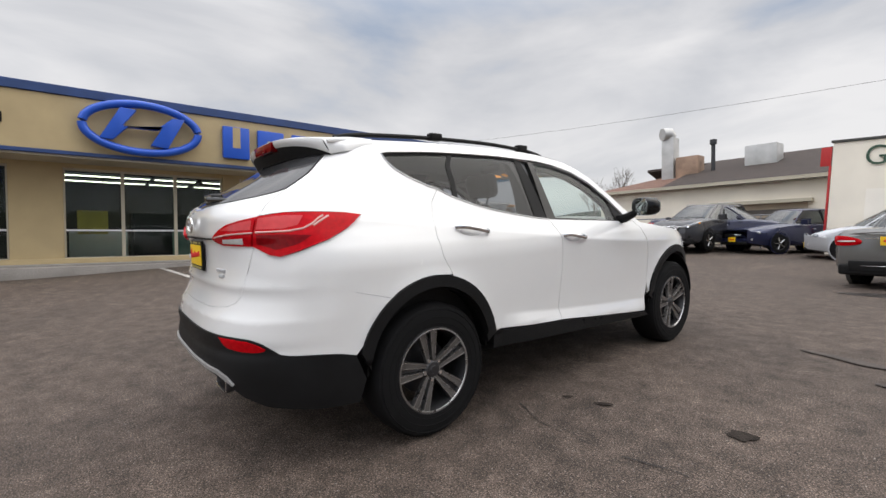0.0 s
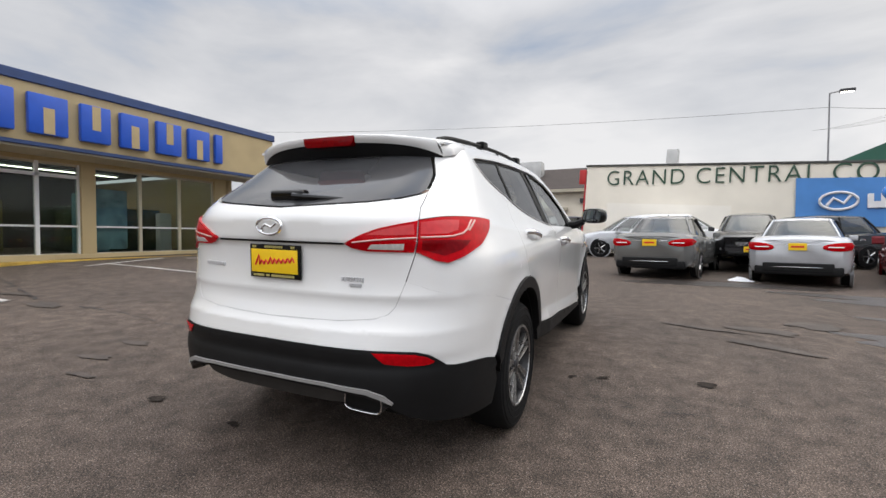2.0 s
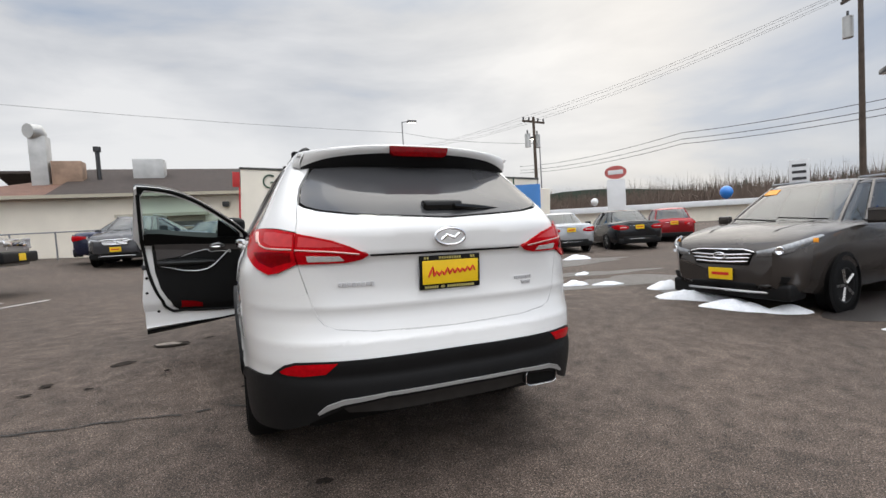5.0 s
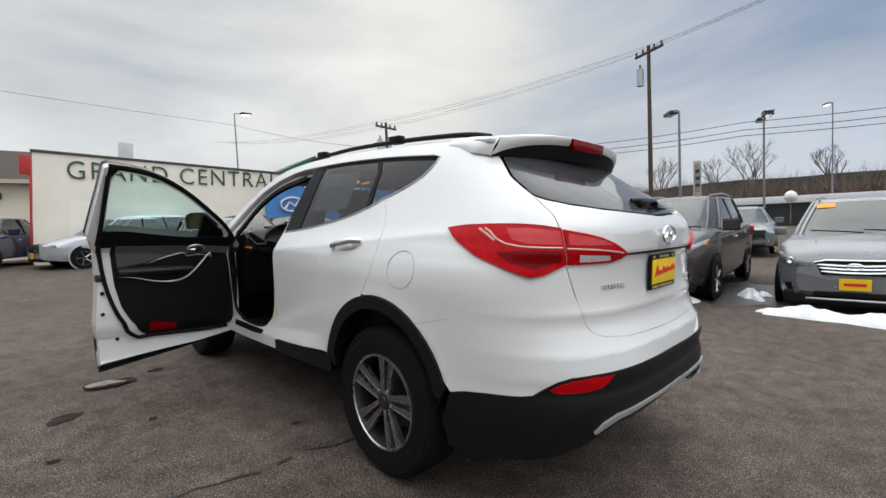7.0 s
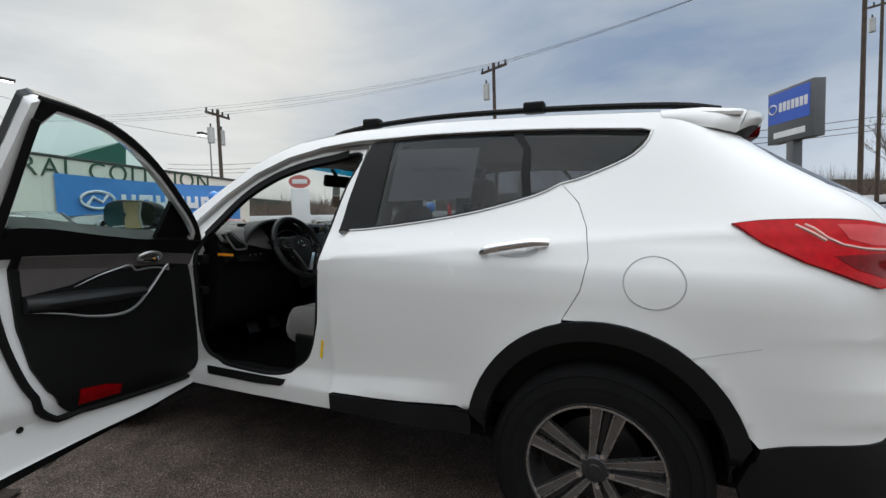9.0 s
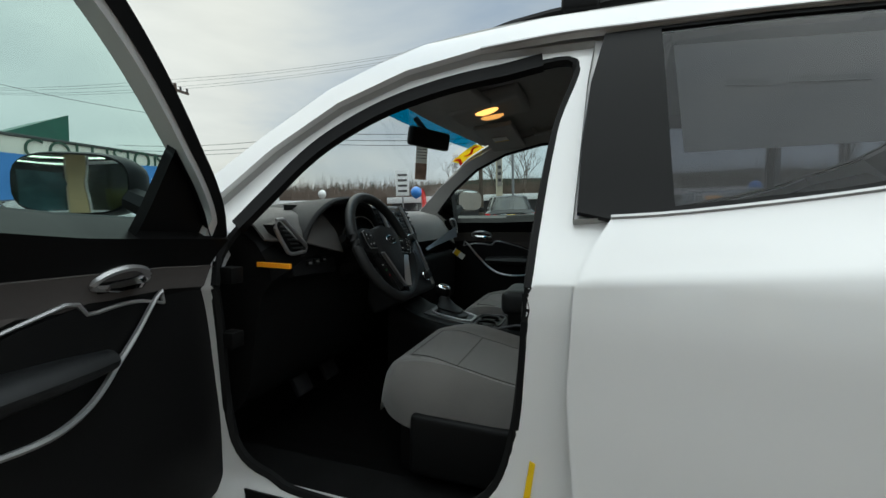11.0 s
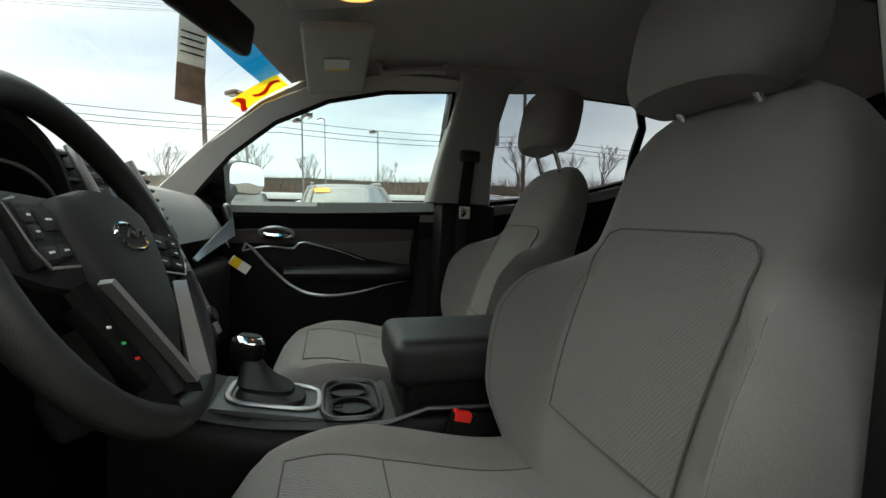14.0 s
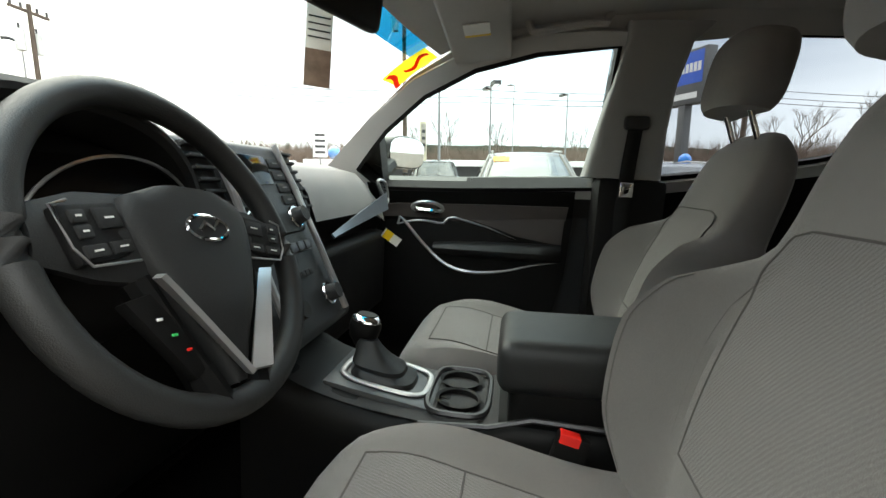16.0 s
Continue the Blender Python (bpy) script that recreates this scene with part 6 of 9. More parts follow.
part("gear_surround", moved(box(-0.085, 0.085, -0.10, 0.11, -0.012, 0.006, 0.006, 2), GEAR), CONSOLE_TRIM, console, "dark silver console trim")
part("gear_frame", moved(tube([(0.062 * c, 0.005 + 0.085 * s, 0.010) for c, s in [sup(a, 4) for a in [i * math.tau / 32 for i in range(32)]]], 0.006, 8, closed=True, flat=0.6), GEAR), SATIN, console, "satin silver gear surround")
part("gear_boot", loft([[GEAR @ Vector((r * c, 0.012 + 2.6 * o + r * 1.2 * s, z)) for c, s in [sup(a, 3) for a in [i * math.tau / 24 for i in range(24)]]] for r, z, o in ((0.055, 0.008, 0), (0.052, 0.016, 0), (0.043, 0.022, 0.004), (0.044, 0.030, 0.006), (0.030, 0.044, 0.012), (0.022, 0.058, 0.016), (0.015, 0.072, 0.018))]), VINYL, console)
part("gear_knob", loft([[LEAN @ Vector((r * c, 0.078 + o + r * 1.25 * s, z - 0.018)) for c, s in [sup(a, 2.4) for a in [i * math.tau / 24 for i in range(24)]]] for r, z, o in ((0.012, 0.066, -0.01), (0.016, 0.085, -0.006), (0.023, 0.105, 0), (0.026, 0.125, 0), (0.024, 0.142, 0), (0.015, 0.152, 0))]), BLACK, console, "black gear knob with a silver cap")
part("knob_band", loft([[LEAN @ Vector((r * c, 0.078 + r * 1.25 * s, z - 0.018)) for c, s in [sup(a, 2.4) for a in [i * math.tau / 24 for i in range(24)]]] for r, z in ((0.0255, 0.140), (0.0235, 0.1445), (0.019, 0.149), (0.0175, 0.150))]), CHROME, console)
for k in range(4):
    part("gear_mark", moved(box(-0.056, -0.050, -0.045 + 0.026 * k, -0.036 + 0.026 * k, 0.006, 0.0085), GEAR), PAPER, console)
for k in range(2):
    part("console_button", moved(box(-0.055 + 0.045 * k - 0.02, -0.02 + 0.045 * k - 0.02, -0.128, -0.105, -0.004, 0.008, 0.003), GEAR), BLACK, console)
for x, y in ((0.070, 1.466), (-0.012, 1.462)):
    part("cup_holder", moved(lathe([(0.008, 0.043), (0.006, 0.037), (-0.04, 0.033), (-0.045, 0.0)], 28, "Z"), pose(x, y, 0.712)), BLACK, console)
part("tray_rim", tube([(0.028 + 0.100 * c, 1.462 + 0.058 * s, 0.716) for c, s in [sup(a, 4) for a in [i * math.tau / 32 for i in range(32)]]], 0.006, 6, closed=True), ALLOY_DARK, console)
part("armrest", moved(box(-0.115, 0.115, -0.21, 0.21, -0.05, 0.045, 0.035, 5), pose(0.02, 1.185, 0.826, -2, 0, 0)), VINYL, console, "dark padded armrest lid")
part("armrest_base", box(-0.085, 0.125, 0.98, 1.37, 0.70, 0.80, 0.02, 3), BLACK, console)
part("side_rail", tube([(-0.108, 1.52, 0.712), (-0.108, 1.40, 0.722), (-0.105, 1.33, 0.742), (-0.105, 1.05, 0.738)], 0.005, 6), ALLOY_DARK, console)
bk = part("belt_buckle", moved(box(-0.011, 0.011, -0.026, 0.026, -0.05, 0.012, 0.006), pose(-0.142, 1.270, 0.735, 12, 0, 0)), BLACK, suv, "seat belt buckle with a red button")
part("buckle_button", moved(box(-0.012, 0.008, -0.016, 0.016, -0.004, 0.013, 0.003), pose(-0.142, 1.276, 0.738, 12, 0, 0)), mat("red_button", (0.75, 0.02, 0.015), 0.35, 0, 0.05, 20), bk)

# overhead things
mir = part("rear_view_mirror", moved(box(-0.125, 0.125, -0.018, 0.018, -0.038, 0.038, 0.018, 3), pose(0.03, 1.735, 1.448, 8, 0, -18)), BLACK, suv)
part("mirror_stem", tube([(0.01, 1.74, 1.47), (0.01, 1.79, 1.53)], 0.012, 8), BLACK, mir)
ht = part("hanging_tag", moved(box(-0.024, 0.024, -0.001, 0.001, -0.172, 0.0, 0.0005, 1), pose(0.035, 1.768, 1.455, 0, 2, -60)), film("tag_paper", (0.75, 0.74, 0.70)), suv, "paper tag that hangs from the mirror")
part("tag_print", moved(box(-0.024, 0.024, -0.0018, 0.0018, -0.172, -0.105), pose(0.035, 1.768, 1.455, 0, 2, -60)), mat("brown_print", (0.30, 0.20, 0.14), 0.6, 0, 0.3, 40), ht)
for k in range(4):
    part("tag_lines", moved(box(-0.020, 0.020, -0.002, 0.002, -0.085 + 0.012 * k, -0.0825 + 0.012 * k), pose(0.035, 1.768, 1.455, 0, 2, -60)), ALLOY_DARK, ht)
STICKER_RED = film("sticker_red", (0.62, 0.02, 0.015))
stick = part("window_sticker", grid(lambda u, v: Vector(wind_at(0.765 + 0.185 * u, 0.928 + 0.052 * v)) + Vector((-0.006, -0.012, -0.012)), 8, 6), film("sticker_yellow", (0.85, 0.55, 0.02)), suv, "yellow and red sticker on the windscreen")
part("sticker_print", grid(lambda u, v: Vector(wind_at(0.77 + 0.022 * u + 0.012 * math.sin(5 * v), 0.930 + 0.048 * v)) + Vector((-0.008, -0.015, -0.015)), 3, 8), STICKER_RED, stick)
part("sticker_print", grid(lambda u, v: Vector(wind_at(0.83 + 0.11 * u, 0.946 + 0.012 * v + 0.010 * math.sin(6 * u))) + Vector((-0.008, -0.015, -0.015)), 8, 2), STICKER_RED, stick)
over = part("overhead_console", moved(box(-0.12, 0.12, -0.15, 0.13, -0.018, 0.04, 0.018, 4), pose(0.0, 1.49, 1.548, -12, 0, 0)), HEADLINER, suv)
for x in (-0.055, 0.055):
    part("map_lamp", moved(loft([[Vector((0.024 * q * c, 0.046 * q * s, d)) for c, s in [sup(a, 2.6) for a in [i * math.tau / 24 for i in range(24)]]] for q, d in ((1, -0.012), (0.96, -0.020), (0.6, -0.026), (0.1, -0.027))]), pose(x * 0.9, 1.482, 1.548, -12, 0, 12 if x > 0 else -12)), glow("map_lamp_lens", (1.0, 0.45, 0.12), 2.2 if x < 0 else 0.9), over, "lit warm map lamp")
for sx in (-1, 1):
    vis = part("sun_visor", moved(box(-0.21, 0.22, -0.085, 0.085, -0.011, 0.011, 0.011, 4), pose(sx * 0.40, 1.512, 1.505, -7, sx * 5, 0)), HEADLINER, suv, "grey sun visor")
    if sx > 0:
        part("visor_label", moved(box(-0.03, 0.03, -0.035, 0.030, -0.0125, -0.010), pose(sx * 0.37, 1.515, 1.503, -7, sx * 5, 0)), PAPER, vis)
        part("visor_label", moved(box(0.0305, 0.042, -0.035, 0.030, -0.0125, -0.010), pose(sx * 0.37, 1.515, 1.503, -7, sx * 5, 0)), YELLOW, vis)
        part("grab_handle", tube(smooth_line([(0.560, 1.385, 1.575), (0.545, 1.372, 1.540), (0.535, 1.340, 1.540), (0.535, 1.275, 1.552), (0.535, 1.205, 1.562), (0.545, 1.178, 1.566), (0.560, 1.165, 1.60)], 0.015), 0.013, 8, flat=0.7), HEADLINER, suv)
PILLAR_GREY = mat("grey_pillar_plastic", (0.21, 0.21, 0.205), 0.6, 0, 0.05, 8, 0.0004, 800, fine=0.06)
# belts and pillar feet
for sx in (-1, 1):
    bp = part("pillar_foot", box(min(sx * 0.665, sx * 0.80), max(sx * 0.665, sx * 0.80), 0.93, 1.135, 0.42, 1.155, 0.02, 2), BLACK, suv)
    part("pillar_cover", loft([[Vector((sx * (xi + (xo - xi) * (0.5 + 0.5 * c)), y0 + (y1 - 0.017 + 0.018 * sx - y0) * (0.5 + 0.5 * s), z)) for c, s in [sup(a, 7) for a in [(i + 0.5) * math.tau / 24 for i in range(24)]]] for z, xi, xo, y0, y1 in ((1.155, 0.66, 0.80, 0.95, 1.178), (1.30, 0.625, 0.735, 0.96, 1.156), (1.42, 0.590, 0.68, 0.96, 1.132), (1.53, 0.555, 0.63, 0.94, 1.115), (1.57, 0.53, 0.60, 0.90, 1.12))]), PILLAR_GREY, suv, "grey upper pillar trim")
    part("belt_strap", tube([(sx * 0.610, 1.056, 1.31), (sx * 0.63, 1.06, 1.20), (sx * 0.655, 1.06, 1.05), (sx * 0.66, 1.05, 0.55)], 0.022, 8, flat=0.25), SEAL, suv, "black seat belt strap")
    part("belt_loop", box(min(sx * 0.595, sx * 0.63), max(sx * 0.595, sx * 0.63), 1.02, 1.09, 1.295, 1.335, 0.012, 2), TRIM_DARK, suv)
    if sx > 0:
        part("belt_tongue", box(min(sx * 0.622, sx * 0.632), max(sx * 0.622, sx * 0.632), 1.04, 1.08, 1.10, 1.145, 0.004), CHROME, suv)
for x in (-0.45, -0.28):
    part("pedal", moved(box(-0.04, 0.04, -0.01, 0.01, -0.05, 0.05, 0.006), pose(x, 2.02, 0.56, -30, 0, 0)), ALLOY_DARK, suv)

# ---- materials of the place ----
STUCCO = mat("tan_stucco", (0.46, 0.36, 0.20), 0.85, 0, 0.08, 1.5, 0.003, 120, fine=0.06)
BLUE_TRIM = mat("blue_metal_trim", (0.020, 0.050, 0.16), 0.45, 0, 0.12, 3)
BLUE_SIGN = mat("bright_blue_sign", (0.012, 0.085, 0.50), 0.35, 0, 0.05, 5)
CREAM = mat("cream_painted_wall", (0.82, 0.76, 0.65), 0.8, 0, 0.07, 0.8, 0.002, 90, fine=0.05)
CREAM_LIGHT = mat("repainted_wall", (0.86, 0.81, 0.72), 0.8, 0, 0.05, 0.8, 0.002, 90, fine=0.05)
SHINGLE = mat("brown_shingles", (0.042, 0.030, 0.025), 0.9, 0, 0.25, 2.0, 0.012, 30, fine=0.3)
SHINGLE_RED = mat("red_brown_shingles", (0.16, 0.085, 0.06), 0.9, 0, 0.2, 2.0, 0.012, 30, fine=0.25)
GREEN_INK = mat("dark_green_letters", (0.030, 0.075, 0.045), 0.6, 0, 0.12, 3)
GREEN_ROOF = mat("green_metal_siding", (0.012, 0.085, 0.055), 0.5, 0, 0.1, 2)
GALV = mat("galvanised_duct", (0.48, 0.48, 0.47), 0.5, 0.5, 0.15, 2)
POLE_WOOD = mat("creosoted_pole", (0.075, 0.055, 0.042), 0.9, 0, 0.25, 3, 0.004, 60, fine=0.3)
STEEL = mat("grey_steel_pole", (0.22, 0.22, 0.23), 0.5, 0.5, 0.1, 3)
CABLE = mat("black_cable", (0.03, 0.03, 0.033), 0.6)
SNOW = mat("old_snow", (0.80, 0.82, 0.85), 0.8, 0, 0.10, 4, 0.012, 35, fine=0.06)
KERB_YELLOW = mat("worn_yellow_kerb", (0.42, 0.27, 0.045), 0.85, 0, 0.35, 3, 0.004, 40, fine=0.2)
CONCRETE = mat("grey_concrete", (0.27, 0.25, 0.23), 0.85, 0, 0.15, 2, 0.003, 50, fine=0.15)
LINE = mat("worn_white_line", (0.42, 0.40, 0.38), 0.85, 0, 0.35, 3, 0.003, 90, fine=0.4)
STAIN = mat("dark_oil_stain", (0.034, 0.028, 0.024), 0.95, 0, 0.4, 8, 0.004, 120, fine=0.5, spec=0.08)
WET = mat("wet_asphalt", (0.040, 0.034, 0.031), 0.38, 0, 0.3, 1.2, 0.004, 120, fine=0.6, spec=0.4)
SMUDGE = mat("faint_oil_smudge", (0.066, 0.053, 0.045), 0.7, 0, 0.35, 5, 0.004, 120, fine=0.5, spec=0.3)
CRACK = mat("tar_crack", (0.016, 0.014, 0.013), 0.7, 0, 0.2, 6)
PATCH = mat("pale_patch", (0.22, 0.19, 0.16), 0.9, 0, 0.35, 8, 0.003, 60, fine=0.3)
PANE = glass("shop_glass", (0.70, 0.76, 0.74), 0.08, base=0.022)
FRAME = mat("cream_window_frame", (0.44, 0.40, 0.31), 0.6, 0, 0.06, 4)
BARK = mat("grey_bark", (0.13, 0.11, 0.095), 0.95, 0, 0.2, 4)
TWIGS = mat("bare_twigs", (0.135, 0.100, 0.080), 0.95, 0, 0.25, 0.3)
EVERGREEN = mat("dark_conifer", (0.022, 0.040, 0.028), 0.95, 0, 0.3, 0.4)
PALE = mat("white_panel", (0.70, 0.71, 0.72), 0.5, 0, 0.05, 2)
BANNER = mat("blue_vinyl_banner", (0.065, 0.23, 0.56), 0.5, 0, 0.12, 1.2)
# the dimness behind the shop glass is put into this dark colour
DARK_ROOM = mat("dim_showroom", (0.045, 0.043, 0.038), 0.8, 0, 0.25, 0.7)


# ---- marks on the ground ----
def blot(name, x, y, rx, ry, turn, material, label, lift=0.004, seed=0, rough_edge=0.35, category="stain", points=44):
    """An uneven flat patch that lies on the ground."""
    rnd = random.Random(seed + int(x * 100) + int(y * 31))
    ph = [rnd.uniform(0, 6.3) for _ in range(6)]
    bm = bmesh.new()
    c = bm.verts.new((x, y, ground_z(x, y) + lift))
    rings_ = []
    for part_ in (0.5, 1.0):
        row = []
        for k in range(points):
            a = k * math.tau / points
            r = part_ * (1 + rough_edge * sum(math.sin((n + 2) * a + ph[n]) / (n + 2) for n in range(6)))
            u, v = rx * r * math.cos(a), ry * r * math.sin(a)
            px, py = x + u * math.cos(turn) - v * math.sin(turn), y + u * math.sin(turn) + v * math.cos(turn)
            row.append(bm.verts.new((px, py, ground_z(px, py) + lift)))
        rings_.append(row)
    for k in range(points):
        j = (k + 1) % points
        bm.faces.new((c, rings_[0][k], rings_[0][j]))
        bm.faces.new((rings_[0][k], rings_[1][k], rings_[1][j], rings_[0][j]))
    return tagged(part(name, bm, material), label, category, kind="structure")


def ribbon(name, pts, width, material, label, category, lift=0.004, jag=0.0, seed=1):
    rnd = random.Random(seed)
    line = straight_line([(a, b, 0) for a, b in pts], 0.07 if jag else 0.5, False) + [Vector((*pts[-1], 0))]
    bm = bmesh.new()
    prev = None
    for i, p in enumerate(line):
        t = (line[min(i + 1, len(line) - 1)] - line[max(i - 1, 0)]).normalized()
        n = Vector((-t.y, t.x, 0))
        p = p + n * rnd.uniform(-jag, jag)
        w = width * (1 if not jag else rnd.uniform(0.3, 1.2)) / 2
        q = [p + n * w, p - n * w]
        cur = [bm.verts.new((a.x, a.y, ground_z(a.x, a.y) + lift)) for a in q]
        if prev and not (jag and rnd.random() < 0.22):
            bm.faces.new((prev[0], prev[1], cur[1], cur[0]))
        prev = cur
    return tagged(part(name, bm, material), label, category, kind="structure")


for n, (x, y, rx, ry, turn) in enumerate(((-1.93, 1.82, 0.085, 0.06, 0.2), (-2.03, 1.25, 0.03, 0.02, 0.2), (-1.30, 2.45, 0.06, 0.03, 0.4), (-0.95, 0.80, 0.03, 0.02, 0.2), (-1.55, 1.45, 0.02, 0.02, 0.1), (1.99, 1.19, 0.07, 0.05, 0.1), (3.3, 3.9, 0.3, 0.2, 0.4), (2.7, 3.3, 0.3, 0.16, -0.3),
                                          (1.08, 0.95, 0.035, 0.02, 0.5), (2.62, 2.52, 0.34, 0.10, -0.35), (2.10, 3.12, 0.36, 0.06, -0.3), (-2.67, -0.33, 0.17, 0.05, 0.1), (-2.78, 0.07, 0.16, 0.05, 0.2), (-2.30, -0.62, 0.14, 0.035, 0.1), (1.30, 1.02, 0.05, 0.02, 0.7), (-5.25, 0.47, 0.30, 0.10, 0.1), (-6.3, 0.62, 0.26, 0.06, 0.2), (-2.35, 1.45, 0.05, 0.03, 0.1), (-2.42, 1.28, 0.05, 0.02, 0.1), (-0.59, -0.70, 0.04, 0.025, 0), (-1.35, -0.66, 0.065, 0.035, 0.2))):
    blot("oil_stain", x, y, rx, ry, turn, SMUDGE if rx > 0.09 else STAIN, "dark oil stain on the asphalt", seed=n, lift=0.006 + 0.0003 * n, rough_edge=0.3)
blot("asphalt_patch", -1.66, 2.32, 0.10, 0.06, 0.0, PATCH, "pale broken patch in the asphalt", lift=0.018, seed=3)
blot("oil_stain", -1.63, 2.31, 0.15, 0.09, 0.0, STAIN, "dark rim of a broken patch", lift=0.014, seed=4, rough_edge=0.3)
ribbon("crack", [(-0.80, 0.40), (-0.92, 0.42), (-1.07, 0.47), (-1.24, 0.455), (-1.41, 0.46), (-1.60, 0.50), (-2.1, 0.56), (-2.9, 0.66), (-4.2, 0.7)], 0.022, CRACK, "long tarry crack across the asphalt", "crack", 0.006, 0.018)
ribbon("crack", [(0.93, 0.66), (1.18, 0.54), (1.38, 0.585), (1.54, 0.54), (1.9, 0.62), (2.4, 0.6)], 0.007, CRACK, "thin crack in the asphalt", "crack", 0.006, 0.012, 5)
ribbon("crack", [(-4.2, 0.7), (-4.83, 0.65), (-5.39, 0.50), (-6.83, 0.84), (-9.0, 1.3)], 0.045, CRACK, "wide tarry crack across the asphalt", "crack", 0.006, 0.03, 9)
ribbon("crack", [(-3.0, 0.42), (-2.95, 0.20), (-3.02, 0.05)], 0.012, CRACK, "short crack branching in the asphalt", "crack", 0.0065, 0.012, 10)
ribbon("crack", [(-2.9, -1.0), (-2.4, -0.75), (-1.9, -0.62)], 0.006, CRACK, "thin crack in the asphalt", "crack", 0.0065, 0.02, 11)
ribbon("crack", [(1.6, 4.6), (2.8, 4.2), (3.4, 3.5), (4.4, 3.2)], 0.006, CRACK, "thin crack in the asphalt", "crack", 0.006, 0.03, 6)
ribbon("crack", [(-1.5, -0.1), (-2.6, 0.9), (-3.8, 1.6), (-5.2, 2.0)], 0.005, CRACK, "thin crack in the asphalt", "crack", 0.0065, 0.03, 7)
for n, pts in enumerate((((-9.6, -0.1), (-5.9, 0.35)), ((-11.3, -3.6), (-10.2, 0.6)), ((-8.6, 3.1), (-4.3, 3.5)), ((-8.9, 5.0), (-7.6, 6.9)), ((-7.4, 5.3), (-6.1, 7.0)), ((-5.9, 5.4), (-4.8, 7.2)), ((-4.75, 5.7), (-4.2, 7.3)), ((-8.5, 2.6), (-9.2, 4.6)))):
    ribbon("parking_line", pts, 0.10, LINE, "worn white parking line on asphalt", "road marking", 0.007)
for n, (x, y, rx, ry, turn) in enumerate(((4.6, 3.2, 1.5, 0.30, -0.25), (5.6, 4.6, 1.6, 0.30, -0.1), (6.6, 2.2, 1.6, 0.7, 0.2), (7.0, -0.4, 1.9, 0.9, 0.0), (5.6, 3.3, 1.2, 0.55, -0.35), (7.0, -2.9, 1.6, 0.6, 0.1), (6.5, 7.2, 3.0, 0.8, 0.0), (3.0, 8.6, 2.0, 0.5, 0.1))):
    blot("puddle", x, y, rx, ry, turn, WET, "wet dark strip of meltwater on asphalt", lift=0.003 + 0.0004 * n, seed=20 + n, category="puddle")


def snow_heap(x, y, rx, ry, h, turn, seed):
    rnd = random.Random(seed)
    ph = [rnd.uniform(0, 6.3) for _ in range(8)]
    bm = bmesh.new()
    n, m = 40, 10
    top = bm.verts.new((x, y, ground_z(x, y) + h))
    rows_ = []
    for j in range(1, m + 1):
        f = j / m
        row = []
        for k in range(n):
            a = k * math.tau / n
            r = f * (1 + 0.45 * sum(math.sin((i + 1) * a + ph[i]) / (i + 1.5) for i in range(7)) * 0.6)
            u, v = rx * r * math.cos(a), ry * r * math.sin(a)
            px, py = x + u * math.cos(turn) - v * math.sin(turn), y + u * math.sin(turn) + v * math.cos(turn)
            lump = noise.noise(Vector((px * 7, py * 7, seed))) * 0.45 + noise.noise(Vector((px * 19, py * 19, seed))) * 0.2
            row.append(bm.verts.new((px, py, ground_z(px, py) - 0.004 + h * max(0.0, 1 - f ** 1.6) * (1 + lump) + (0.012 if f < 1 else 0))))
        rows_.append(row)
    for k in range(n):
        bm.faces.new((top, rows_[0][k], rows_[0][(k + 1) % n]))
    for a, b in zip(rows_, rows_[1:]):
        for k in range(n):
            bm.faces.new((a[k], b[k], b[(k + 1) % n], a[(k + 1) % n]))
    tagged(part("snow_mound", bm, SNOW), "low heap of old white snow on the asphalt", "snow", "snow heaps")


for n, (x, y, rx, ry, h, turn) in enumerate(((4.25, 3.35, 0.26, 0.10, 0.08, -0.2), (4.7, 3.10, 0.30, 0.08, 0.05, -0.3), (5.4, 4.55, 0.22, 0.10, 0.05, 0.2), (5.2, 2.35, 0.45, 0.16, 0.10, 0.2), (4.75, 1.55, 0.50, 0.16, 0.12, -0.8), (4.75, 0.85, 0.42, 0.14, 0.10, -0.9),
                                            (5.1, 0.45, 0.30, 0.12, 0.08, -0.5), (6.2, -0.15, 0.30, 0.16, 0.14, 0.5), (6.6, -0.25, 0.20, 0.10, 0.06, 0.3), (5.15, -0.95, 0.55, 0.17, 0.12, -1.35), (5.20, -1.75, 0.60, 0.18, 0.13, -1.5), (5.85, -2.50, 0.20, 0.09, 0.06, -1.2), (5.80, -3.20, 0.36, 0.09, 0.05, -1.5), (5.75, -4.0, 0.45, 0.11, 0.06, -1.5),
                                            (8.0, 7.9, 0.55, 0.2, 0.12, 0.0), (6.2, 7.7, 0.2, 0.1, 0.06, 0.0), (3.4, 9.9, 0.25, 0.15, 0.08, 0.0))):
    snow_heap(x, y, rx, ry, h, turn, n)

# ---- dealership ----
shop = thing("dealership", "tan stucco car dealership with blue trim and a lit showroom", "building", at=pose(-9.3, 0, 0.45))
Z0 = 0.08
FX, WX = 0.0, -1.0
part("fascia", box(FX - 0.9, FX, -16, 8.25, 2.45, 3.58, 0.01, 1), STUCCO, shop)
part("top_trim", box(FX - 0.95, FX + 0.04, -16, 8.30, 3.58, 3.77, 0.01, 1), BLUE_TRIM, shop)
part("bottom_trim", box(FX - 0.92, FX + 0.03, -16, 8.28, 2.37, 2.45, 0.01, 1), BLUE_TRIM, shop)
part("soffit", box(WX - 0.05, FX - 0.03, -16, 8.2, 2.33, 2.37), FRAME, shop)
